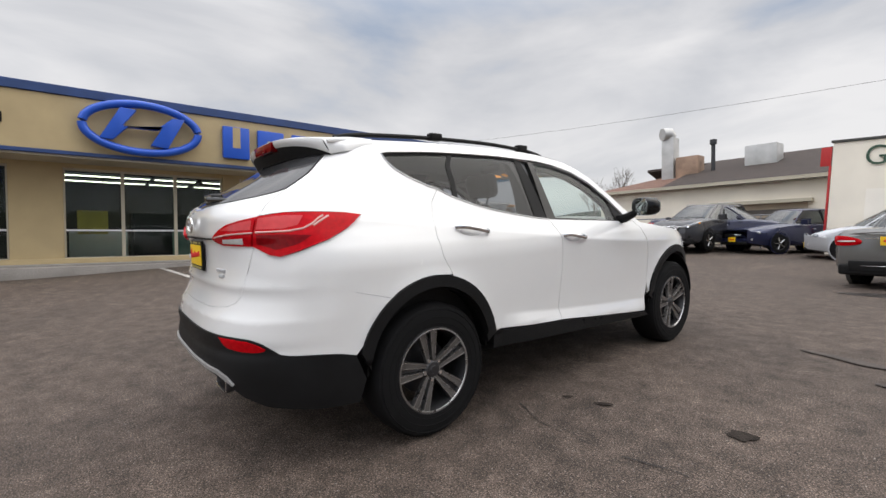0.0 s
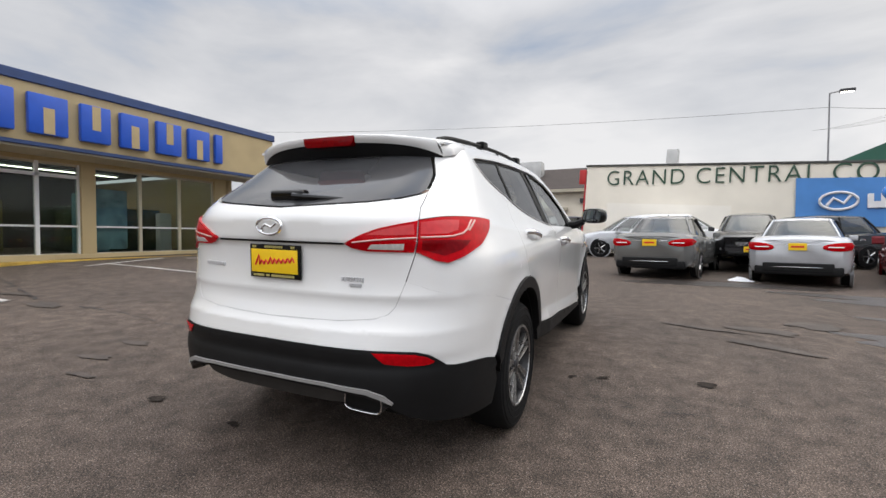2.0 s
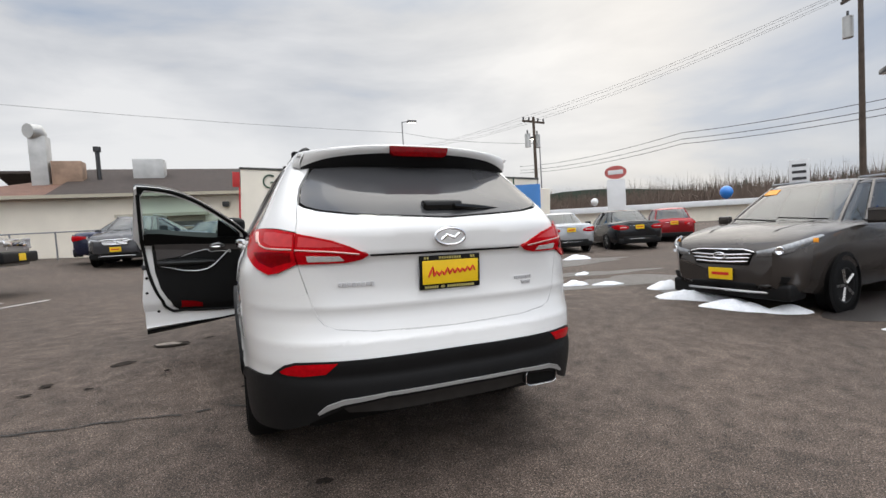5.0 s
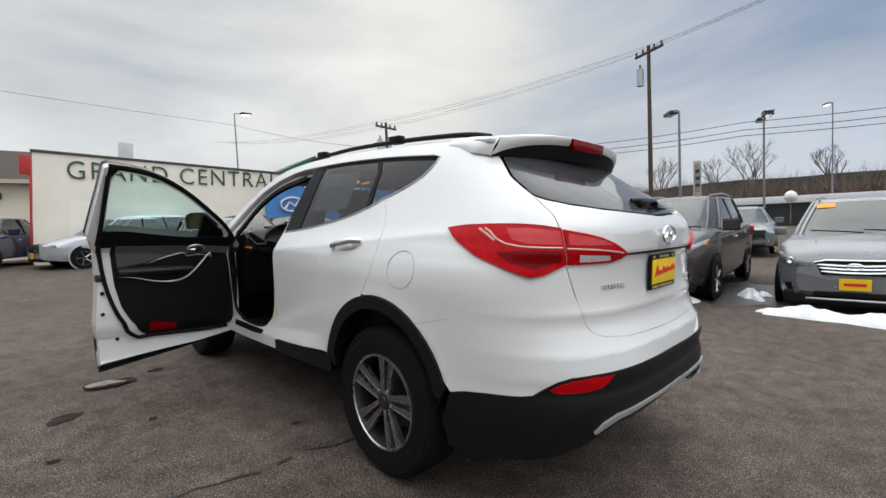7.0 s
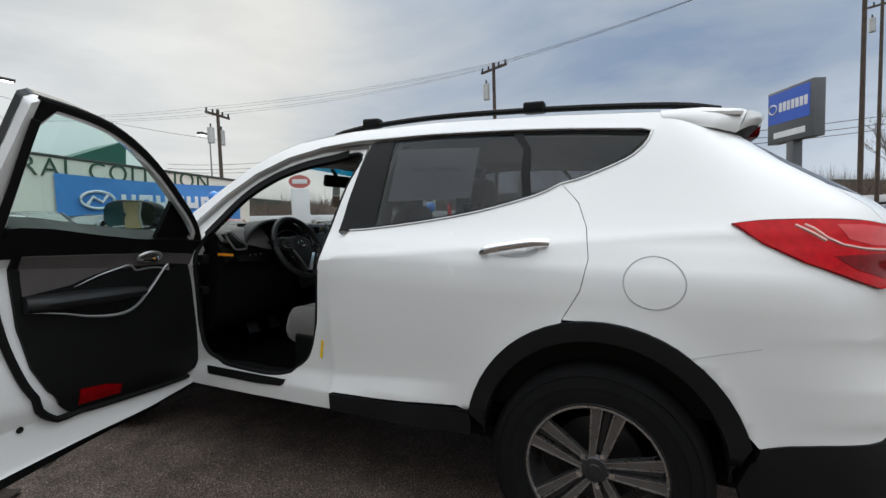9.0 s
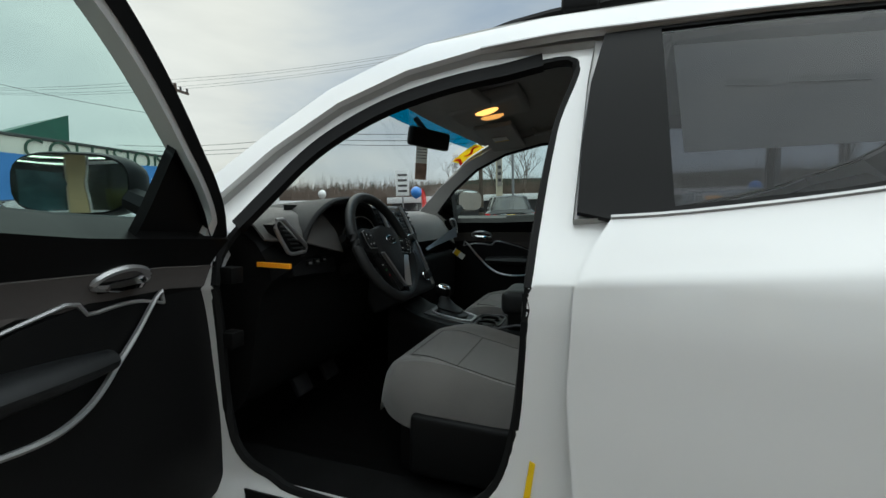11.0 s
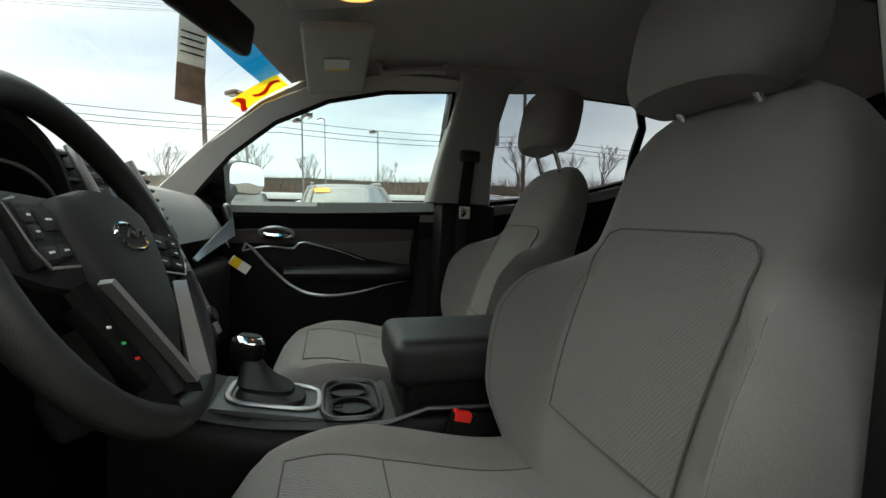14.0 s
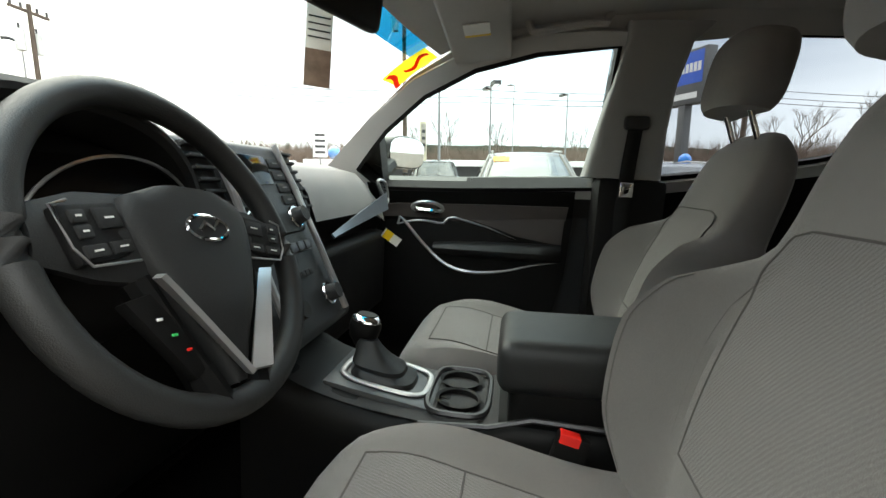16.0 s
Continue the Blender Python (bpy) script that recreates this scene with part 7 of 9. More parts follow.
part("roof", box(-14, FX - 0.9, -16, 8.25, 3.3, 3.5), CONCRETE, shop)
part("back_wall", box(-14.2, -14, -16, 7.5, Z0, 3.4), STUCCO, shop)
part("end_wall", box(-14, WX, 7.35, 7.55, Z0, 2.5), STUCCO, shop)
# floor, ceiling and back wall carry the room's dimness in their colour
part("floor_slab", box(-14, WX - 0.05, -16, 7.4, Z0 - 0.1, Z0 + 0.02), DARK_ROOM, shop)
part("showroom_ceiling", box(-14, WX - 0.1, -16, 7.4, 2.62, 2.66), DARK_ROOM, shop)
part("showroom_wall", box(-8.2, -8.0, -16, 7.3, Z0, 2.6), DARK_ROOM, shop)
part("plinth", box(WX - 0.3, WX + 0.1, -16, 7.55, Z0 - 0.25, Z0 + 0.13, 0.02), STUCCO, shop)
openings = ((-5.2, -2.75), (-1.85, 1.42), (1.85, 3.45), (3.75, 6.95))
edges_ = [-16] + [v for o in openings for v in o] + [7.4]
for a, b in zip(edges_[::2], edges_[1::2]):
    part("wall_pier", box(WX - 0.25, WX, a, b, Z0, 2.40, 0.008, 1), STUCCO, shop)
part("lintel", box(WX - 0.25, WX - 0.01, -16, 7.4, 2.24, 2.40), STUCCO, shop)


def shop_window(y0, y1, n, door=False):
    z0, z1 = Z0 + 0.12, 2.24
    win = part("shop_window", box(WX - 0.16, WX - 0.08, y0, y1, z0 - 0.04, z0 + 0.03, 0.004, 1), FRAME, shop)
    part("head_frame", box(WX - 0.16, WX - 0.08, y0, y1, z1 - 0.05, z1), FRAME, win)
    step = (y1 - y0) / n
    for k in range(n + 1):
        part("mullion", box(WX - 0.17, WX - 0.07, y0 + k * step - 0.035, y0 + k * step + 0.035, z0, z1), PALE if door else FRAME, win)
    part("transom", box(WX - 0.16, WX - 0.09, y0, y1, z0 + 0.62, z0 + 0.66), PALE, win)
    if door:
        part("door_head", box(WX - 0.17, WX - 0.07, y0, y1, 1.92, 1.99), PALE, win)
    for k in range(n):
        pn = part("pane", box(WX - 0.125, WX - 0.117, y0 + k * step + 0.03, y0 + (k + 1) * step - 0.03, z0, z1 - 0.04), PANE, win)
        pn.visible_shadow = False


shop_window(-5.2, -2.75, 2)
shop_window(-1.85, 1.42, 3)
shop_window(1.85, 3.45, 2, True)
shop_window(3.75, 6.95, 3)
TUBE = glow("fluorescent_tube", (1.0, 0.95, 0.80), 9.0)
for y in (-4.2, -1.6, -0.4, 0.9, 2.3, 3.6, 4.8, 6.0):
    for x in (-2.2, -3.6, -5.2, -6.8):
        lamp_ = part("ceiling_light", box(x - 0.10, x + 0.10, y - 0.62, y + 0.62, 2.55, 2.62, 0.01), PALE, shop)
        part("lit_tube", box(x - 0.06, x + 0.06, y - 0.58, y + 0.58, 2.535, 2.551), TUBE, lamp_)
# things behind the glass
for n, (x, y, sx, sy, h, m) in enumerate(((-2.6, -1.2, 0.5, 1.2, 0.75, PALE), (-4.0, 0.4, 0.9, 1.6, 1.3, ALLOY_DARK), (-2.4, 0.9, 0.5, 0.9, 0.8, mat("pale_green_board", (0.30, 0.45, 0.40), 0.6)), (-5.5, 3.0, 1.0, 1.2, 1.5, mat("olive_display", (0.16, 0.15, 0.05), 0.7)), (-2.0, 4.15, 0.3, 0.7, 1.6, mat("teal_poster", (0.10, 0.26, 0.32), 0.6)), (-4.2, 5.6, 1.8, 2.4, 1.35, mat("dark_green_car_paint", (0.03, 0.05, 0.03), 0.2, coat=1)), (-2.1, 6.1, 0.2, 0.35, 1.2, PALE))):
    part("showroom_display", box(x - sx / 2, x + sx / 2, y - sy / 2, y + sy / 2, Z0 + 0.02, Z0 + h, 0.03, 2), m, shop)
part("window_poster", box(WX - 0.20, WX - 0.19, -1.62, -1.05, 0.75, 1.30), mat("yellow_notice", (0.55, 0.42, 0.10), 0.7), shop)
part("window_poster", box(WX - 0.20, WX - 0.19, 3.85, 4.55, 0.30, 1.75), mat("blue_white_poster", (0.22, 0.36, 0.42), 0.7, 0, 0.5, 3), shop)
# sign on the fascia: an oval badge and seven plain blocks
badge = part("sign_badge", tube([(FX + 0.16, -0.42 + 1.07 * math.cos(a * math.tau / 60), 3.055 + 0.52 * math.sin(a * math.tau / 60)) for a in range(60)], 0.085, 10, closed=True), BLUE_SIGN, shop, "blue oval badge")
for ox in (0,):
    sw_ = prism([(-0.80, 0.0 - 0.30), (-0.55, -0.30), (-0.30, -0.02), (0.35, 0.06), (0.12, -0.36), (0.45, -0.40), (0.80, 0.30), (0.55, 0.30), (0.25, 0.02), (-0.38, -0.04 + 0.05), (-0.12, 0.38), (-0.42, 0.40)], 0.16, 0.02)
    part("badge_bar", moved(sw_, Matrix.Translation((FX + 0.08, -0.42, 3.055)) @ pose(0, 0, 0, 0, 0, 90) @ pose(0, -0.16, 0)), BLUE_SIGN, badge)
for k, (y, w) in enumerate(((1.20, 0.62), (2.02, 0.66), (2.90, 0.58), (3.68, 0.62), (4.50, 0.62), (5.32, 0.60), (6.10, 0.22))):
    block = part("sign_block", box(FX + 0.01, FX + 0.13, y, y + w, 2.60, 3.38, 0.035, 2), BLUE_SIGN, shop, "plain blue sign block")
    if w > 0.4:
        part("block_slot", box(FX + 0.125, FX + 0.136, y + w * 0.36, y + w * 0.64, 2.62 if k % 2 else 2.86, 3.12 if k % 2 else 3.36), STUCCO, block)
for k in range(3):
    part("number_bar", box(FX + 0.0, FX + 0.03, -3.35 + 0.25 * k, -3.20 + 0.25 * k, 2.90, 3.10, 0.005, 1), BLACK, shop, "plain dark bar")
kerb = tagged(part("kerb", box(-10.0, -9.55, 1.3, 8.6, 0.28, 0.56, 0.03, 2), KERB_YELLOW), "worn yellow painted kerb before the showroom", "kerb", kind="structure")
tagged(part("pavement", box(-10.4, -9.98, -16, 8.6, 0.25, 0.552, 0.02, 1), CONCRETE), "narrow grey concrete walk before the showroom", "pavement", kind="structure")
tagged(part("kerb", box(-10.0, -9.60, -16, 1.25, 0.25, 0.50, 0.03, 2), CONCRETE), "grey concrete kerb before the showroom", "kerb", kind="structure")
vend = thing("vending_machine", "dark blue drinks vending machine beside the showroom", "vending machine", at=pose(-10.6, 8.35, 0.50))
part("cabinet", box(-0.45, 0.45, -0.42, 0.42, 0, 1.83, 0.03, 2), mat("navy_vending_front", (0.012, 0.018, 0.06), 0.3), vend)
vb = part("round_badge", rod((0.45, 0.0, 1.52), (0.465, 0.0, 1.52), 0.17, 24), PALE, vend, "red white and blue disc")
part("badge_half", box(0.463, 0.470, -0.12, 0.12, 1.55, 1.62, 0.002), RED_INK, vb)
part("label_bar", box(0.452, 0.462, -0.07, 0.07, 0.85, 1.30, 0.01), mat("pale_blue_bar", (0.30, 0.45, 0.70), 0.5), vend)
gas = thing("green_post", "green metal box on a post by the showroom wall", "utility box", at=pose(-10.15, 7.55, 0.50))
part("body", box(-0.14, 0.14, -0.14, 0.14, 0.0, 1.05, 0.03, 2), mat("green_enamel", (0.02, 0.16, 0.09), 0.5), gas)
part("base", box(-0.18, 0.18, -0.2, 0.2, -0.06, 0.12, 0.02, 2), BLUE_TRIM, gas)

# ---- collision repair shop ----
coll = thing("repair_shop", "long cream-painted repair shop with green lettering and flat parapet", "building", at=pose(-1.17, 17.33, 0.27, 0, 0, -6.8) @ pose(0, 0, 0, 0, 3.5, 0))
part("front_wall", box(0, 13.3, 0, 0.25, -0.3, 3.72, 0.01, 1), CREAM, coll)
part("step_wall", box(13.3, 14.0, 0, 0.25, -0.3, 3.30, 0.01, 1), CREAM, coll)
part("side_wall", box(0, 0.25, 0.25, 14, -0.3, 3.72), CREAM, coll)
part("far_wall", box(13.75, 14.0, 0.25, 14, -0.3, 3.3), CREAM, coll)
part("roof_slab", box(0.25, 13.75, 0.25, 14, 3.2, 3.3), CONCRETE, coll)
part("parapet_cap", box(-0.05, 13.35, -0.05, 0.30, 3.72, 3.80, 0.01, 1), mat("dark_cap", (0.05, 0.05, 0.045), 0.6), coll)
part("repainted_panel", box(0.9, 5.2, -0.012, 0.0, 0.1, 2.25), CREAM_LIGHT, coll)
red_board = mat("red_board", (0.45, 0.02, 0.02), 0.5, 0, 0.1, 4)
part("red_sign", box(-0.30, -0.03, -0.02, 0.05, 3.0, 3.6, 0.01), red_board, coll)
part("red_edge", box(-0.07, -0.01, -0.02, 0.04, 0.4, 3.0, 0.01), red_board, coll)
part("vent_stack", box(2.45, 2.95, 4.5, 5.0, 3.3, 5.1, 0.03), GALV, coll)
part("gable", prism([(6.75, 3.3), (10.7, 3.3), (10.7, 5.35)], 3.0), GREEN_ROOF, coll).location = (0, 3.5, 0)
text = bpy.data.curves.new("wall_lettering", "FONT")
text.body, text.size, text.extrude, text.space_character = "GRAND CENTRAL COLLISION", 0.84, 0.02, 1.14
text.offset = -0.008
text.materials.append(GREEN_INK)
words = new("wall_lettering", text)
words.parent = coll
words.matrix_basis = pose(0.80, -0.03, 2.96, 0, -1.5, 0) @ pose(0, 0, 0, 90, 0, 0) @ Matrix.Diagonal((0.895, 1, 1, 1))
tagged(words, "dark green capital letters")
banner = thing("banner", "blue vinyl banner with a white badge and blocks", "banner", at=pose(-1.17, 17.33, 0.40, 0, 0, -6.8))


def banner_at(u, v):
    return (7.15 + 6.4 * u, -0.10 + 0.025 * math.sin(9 * u + 2 * v) + 0.02 * math.sin(23 * u), 1.05 + 1.62 * v - 0.08 * v * math.sin(math.pi * u) - 0.12 * u)


part("cloth", shell(grid(banner_at, 40, 6), 0.004), BANNER, banner)
part("oval", tube([(8.25 + 0.48 * math.cos(a * math.tau / 40), -0.15, 1.86 + 0.28 * math.sin(a * math.tau / 40)) for a in range(40)], 0.045, 6, closed=True), PALE, banner, "white oval badge")
part("oval_bar", tube([(7.95, -0.15, 1.70), (8.12, -0.15, 1.95), (8.38, -0.15, 1.78), (8.55, -0.15, 2.02)], 0.05, 6), PALE, banner)
for k in range(7):
    bl = part("letter_block", box(8.95 + 0.57 * k, 9.41 + 0.57 * k - (0.28 if k == 6 else 0), -0.165, -0.13, 1.60, 2.06, 0.02, 1), PALE, banner, "plain white block")
    if k < 6:
        part("block_slot", box(9.10 + 0.57 * k, 9.26 + 0.57 * k, -0.17, -0.16, 1.60 if k % 2 else 1.82, 1.90 if k % 2 else 2.06), BANNER, bl)

# ---- low building with the brown roof ----
low = thing("workshop", "low cream workshop with a brown shingle roof and duct", "building", at=pose(-12.3, 22.0, 0.45))
part("front_wall", box(0, 13.6, 0, 0.25, -0.4, 3.1), CREAM, low)
part("gable_wall", box(0, 0.25, 0.25, 12, -0.4, 3.1), CREAM_LIGHT, low)
part("end_wall", box(13.35, 13.6, 0.25, 12, -0.4, 3.1), CREAM, low)
roof_bm = bmesh.new()
part("roof", shell(grid(lambda u, v: (3.6 + 10.4 * u, -0.5 + 6.5 * v, 3.05 + 2.0 * v), 8, 4, roof_bm), 0.15), SHINGLE, low)
part("hip_roof", shell(grid(lambda u, v: (-0.4 + 4.6 * u, -0.5 + 6.5 * v * (0.35 + 0.65 * u), 3.05 + 1.75 * v * (0.25 + 0.75 * u)), 8, 4), 0.15), SHINGLE_RED, low)
part("back_slope", shell(grid(lambda u, v: (-0.4 + 14.4 * u, 6.0 + 6.5 * v, 5.0 - 2.0 * v), 4, 4), 0.15), SHINGLE, low)
part("eave_board", box(-0.4, 14.0, -0.52, -0.42, 2.93, 3.08), FRAME, low)
for x0, x1 in ((6.2, 9.6), (12.2, 13.3)):
    dr = part("garage_door", box(x0, x1, -0.06, 0.0, -0.3, 2.0), mat("tan_door", (0.38, 0.31, 0.23), 0.7, 0, 0.1, 2), low)
    for k in range(3):
        part("door_window", box(x0 + 0.1, x1 - 0.1, -0.075, -0.055, 0.9 + 0.36 * k - 0.12, 0.9 + 0.36 * k + 0.12), mat("dim_pane", (0.10, 0.09, 0.08), 0.25), dr)
    part("door_hood", box(x0 - 0.2, x1 + 0.2, -0.35, 0.0, 2.0, 2.14), FRAME, dr)
part("wall_lamp", box(10.4, 10.7, -0.25, 0.0, 2.35, 2.6, 0.04), ALLOY_DARK, low)
duct = part("chimney_duct", box(2.2, 2.9, 2.6, 3.3, 3.6, 6.2, 0.08, 2), GALV, low)
part("duct_hood", tube([(2.55, 2.95, 6.2), (2.5, 2.8, 6.42), (2.3, 2.5, 6.40)], [0.36, 0.38, 0.34], 12), GALV, duct)
part("flue_box", box(3.0, 4.2, 2.6, 3.4, 3.8, 5.0, 0.03), mat("rusty_box", (0.30, 0.20, 0.14), 0.7, 0, 0.3, 2), low)
part("flue_pipe", rod((4.8, 3, 3.6), (4.8, 3, 5.5), 0.10, 12), ALLOY_DARK, low)
part("flue_cap", rod((4.8, 3, 5.5), (4.8, 3, 5.75), 0.17, 12), ALLOY_DARK, low)
part("roof_unit", box(6.2, 7.6, 3.2, 4.2, 4.0, 5.2, 0.03), GALV, low)
fence = thing("chain_fence", "thin steel fence along the workshop", "fence", at=pose(-12, 19.5, 0.45))
for k in range(8):
    part("fence_post", rod((1.4 * k, 0, -0.2), (1.4 * k, 0, 1.45), 0.03, 8), STEEL, fence)
part("top_rail", rod((0, 0, 1.42), (10.6, 0, 1.42), 0.025, 8), STEEL, fence)


# ---- parked cars ----
def paint(name, colour, metal=0.35):
    return mat(name, colour, 0.25, metal, 0.03, 4, coat=0.4)


HEAD_LENS = mat("head_lamp_lens", (0.30, 0.31, 0.32), 0.12, 0.5, 0.3, 30, coat=0.5)
CAR_GLASS = glass("car_glass", (0.40, 0.46, 0.45), 0.35, base=0.10)


def parked(name, label, colour, m, kind="sedan", facing=False, plate=True, orange=False):
    """A parked car: y runs from its tail (0) to its nose."""
    car = thing(name, label, "car", "parked cars", at=m)
    spec = {"sedan": (4.8, 0.915, [(0.0, 1.02), (0.45, 1.06), (1.0, 1.05), (2.6, 0.98), (3.3, 0.98), (4.3, 0.83), (4.8, 0.66)], (0.55, 3.55, 1.25, 2.75, 1.46)),
            "suv": (4.65, 0.915, [(0.0, 1.12), (0.3, 1.14), (2.6, 1.08), (3.25, 1.10), (3.9, 1.05), (4.3, 0.98), (4.55, 0.89), (4.65, 0.81)], (0.10, 3.55, 0.45, 2.55, 1.62)),
            "hatch": (4.3, 0.90, [(0.0, 1.0), (0.3, 1.02), (2.4, 0.96), (3.0, 0.98), (3.9, 0.84), (4.3, 0.66)], (0.12, 3.3, 0.7, 2.45, 1.48))}[kind]
    length, half, tops, (b0, b1, r0, r1, roof_z) = spec
    top, low_z = curve(tops), 0.24
    wide = curve([(0, half * 0.80), (0.12, half * 0.92), (0.6, half), (length - 1.0, half), (length - 0.25, half * 0.88), (length, half * 0.66)])
    stations = [0.0, 0.03, 0.10, 0.25, 0.5, 0.8, 1.1, 1.6, 2.2, 2.8, 3.3, length - 0.9, length - 0.5, length - 0.22, length - 0.08, length]
    rings_ = []
    for y in stations:
        w, z1 = wide(y), top(y)
        end = max(0.0, 1 - y / 0.10) * 0.10 + max(0.0, 1 - (length - y) / 0.10) * 0.08
        z0 = low_z + end * 1.2 + 0.05 * (y < 0.3 or y > length - 0.4)
        sec = [(0.70, z0), (0.93, z0 + 0.02), (0.985, z0 + 0.12), (0.99, z0 + 0.25), (1.0, z0 + 0.40), (0.985, z1 - 0.16), (0.955, z1 - 0.07 - end), (0.86, z1 - 0.012 - end), (0.5, z1 + 0.02 - end), (0.0, z1 + 0.03 - end)]
        rings_.append([Vector((f * w, y, z)) for f, z in sec] + [Vector((-f * w, y, z)) for f, z in sec[-2::-1]])
    body = part("body", loft(rings_), colour, car)
    # glasshouse
    def ring_at(t, grow=0.0):
        y0, y1 = b0 + (r0 - b0) * t ** 1.15, b1 + (r1 - b1) * t ** 1.1
        w = half * (0.90 - (0.27 if kind == "sedan" else 0.215) * t ** 1.2) + grow
        zb = (top((y0 + y1) / 2) - 0.03) * (1 - t) + roof_z * t
        out = []
        for k in range(40):
            c, s = sup(k * math.tau / 40, 3.4 if kind == "sedan" else 5.0)
            out.append(Vector((w * c * (1 - 0.06 * s * s), (y0 + y1) / 2 + (y1 - y0) / 2 * s, zb + 0.02 * t * (1 - c * c))))
        return out
    gh = part("window_glass", loft([ring_at(t) for t in (0, 0.2, 0.4, 0.6, 0.8, 0.93)], False), CAR_GLASS, car)
    gh.visible_shadow = False
    rt = part("roof", loft([ring_at(0.90, 0.006), ring_at(0.97, 0.004)] + [[Vector((p.x * q, (r0 + r1) / 2 + (p.y - (r0 + r1) / 2) * q, roof_z + 0.05 * (1 - q * q) + 0.005)) for p in ring_at(1.0)] for q in (0.97, 0.85, 0.6, 0.3)]), colour, car)
    for k in (2, 18, 22, 38, 5, 15, 25, 35) if kind == "suv" else (4, 16, 24, 36):
        part("pillar", tube([ring_at(t, 0.004)[k] for t in (0, 0.25, 0.5, 0.75, 0.95)], 0.028, 6), colour, car)
    for sx in (-1, 1):
        ym = (b0 + b1) / 2 + 0.05
        part("door_pillar", tube([(sx * (half * (0.885 - 0.215 * t ** 1.2) - 0.004), ym - 0.08 * t, (top(ym) - 0.03) * (1 - t) + roof_z * t) for t in (0, 0.5, 0.95)], 0.030, 6), BLACK, car)
        wy = (0.98, length - 0.92)
        for y in wy:
            ty = part("wheel", moved(lathe([(-0.10, 0.215), (-0.105, 0.27), (-0.09, 0.318), (0, 0.328), (0.09, 0.318), (0.105, 0.27), (0.10, 0.215), (-0.10, 0.215)], 28), pose(sx * (half - 0.10), y, 0.328)), RUBBER, car)
            rim_ = part("rim", moved(lathe([(sx * 0.08, 0.0), (sx * 0.075, 0.05), (sx * 0.055, 0.17), (sx * 0.095, 0.205), (sx * 0.098, 0.218), (sx * 0.02, 0.22)], 20), pose(sx * (half - 0.10), y, 0.328)), ALLOY_DARK, ty)
            for k in range(5):
                a = k * math.tau / 5 + 0.3
                part("spoke", tube([(sx * (half - 0.10) + sx * 0.088, y + 0.03 * math.sin(a), 0.328 + 0.03 * math.cos(a)), (sx * (half - 0.10) + sx * 0.096, y + 0.20 * math.sin(a), 0.328 + 0.20 * math.cos(a))], 0.020, 5), ALLOY, rim_)
            part("arch", moved(lathe([(sx * -0.05, 0.36), (sx * 0.006, 0.385), (sx * 0.010, 0.36), (sx * 0.012, 0.345)], 28), pose(sx * half * 0.99, y, 0.345)), BLACK if kind == "suv" else colour, car)
            # flat black disc in place of the shade inside the wheel arch
            part("arch_shadow", moved(lathe([(sx * 0.004, 0.0), (sx * 0.006, 0.362)], 28), pose(sx * half * 0.985, y, 0.345)), BLACK, car)
        if kind == "sedan":
            lamp_line = smooth_line([(0.40, -0.016, 0), (0.56, -0.020, 0), (half * 0.80, -0.008, 0), (wide(0.12) + 0.008, 0.12, 0), (wide(0.26) + 0.008, 0.26, 0), (wide(0.40) + 0.004, 0.40, 0)], 0.03)
            def lens_at(u, v):
                p = lamp_line[min(len(lamp_line) - 1, int(round(u * (len(lamp_line) - 1))))]
                h = 0.008 + 0.080 * math.sin(math.pi * min(1, u ** 0.8)) ** 0.8
                return (sx * (p.x + 0.012 * math.sin(v * math.pi)), p.y - 0.012 * math.sin(v * math.pi) * (u < 0.6), top(0.1) - 0.205 + 0.045 * u + h * (2 * v - 1))
            tl = part("tail_lamp", shell(grid(lens_at, len(lamp_line) - 1, 6), 0.02), RED_LENS, car, "wide wrap-round red tail lamp")
            part("lamp_lens", tube([(sx * (p.x + 0.004), p.y - 0.014, top(0.1) - 0.195) for p in lamp_line[3:11]], 0.012, 6), CLEAR_LENS, tl)
            continue_lamp = False
        else:
            continue_lamp = True
        if continue_lamp:
            part("tail_lamp", moved(box(-0.25, 0.20, -0.05, 0.10, -0.055, 0.065, 0.03, 3), Matrix.Translation((sx * half * 0.72, 0.055, top(0.1) - 0.20)) @ pose(0, 0, 0, -6, sx * -8, sx * 16)), RED_LENS, car)
            part("lamp_lens", moved(box(-0.14, -0.02, -0.058, 0.0, -0.025, 0.005, 0.008, 2), Matrix.Translation((sx * half * 0.70, 0.055, top(0.1) - 0.20)) @ pose(0, 0, 0, -6, sx * -8, sx * 16)), CLEAR_LENS, car)
        if kind != "suv":
            part("head_lamp", moved(box(-0.17, 0.17, -0.09, 0.035, -0.05, 0.045, 0.03, 3), Matrix.Translation((sx * half * 0.735, length - 0.20, top(length - 0.3) - 0.12)) @ pose(0, 0, 0, 22, sx * -12, sx * -34)), HEAD_LENS, car)
        part("fog_lamp", moved(box(-0.07, 0.07, -0.04, 0.04, -0.035, 0.035, 0.015, 2), Matrix.Translation((sx * half * 0.68, length - 0.10, 0.46)) @ pose(0, 0, 0, 0, 0, sx * -25)), SATIN, car)
        part("door_mirror", box(sx * (half - 0.02), sx * (half + 0.15), b1 - 0.62, b1 - 0.50, top(b1 - 0.6) - 0.02, top(b1 - 0.6) + 0.11, 0.03, 2), colour, car)
        for y in (b0 + 1.0, b0 + 1.95):
            part("door_handle", box(sx * (half * 0.985 - 0.01), sx * (half * 0.985 + 0.012), y, y + 0.16, top(y) - 0.20, top(y) - 0.17, 0.006, 1), CHROME, car)
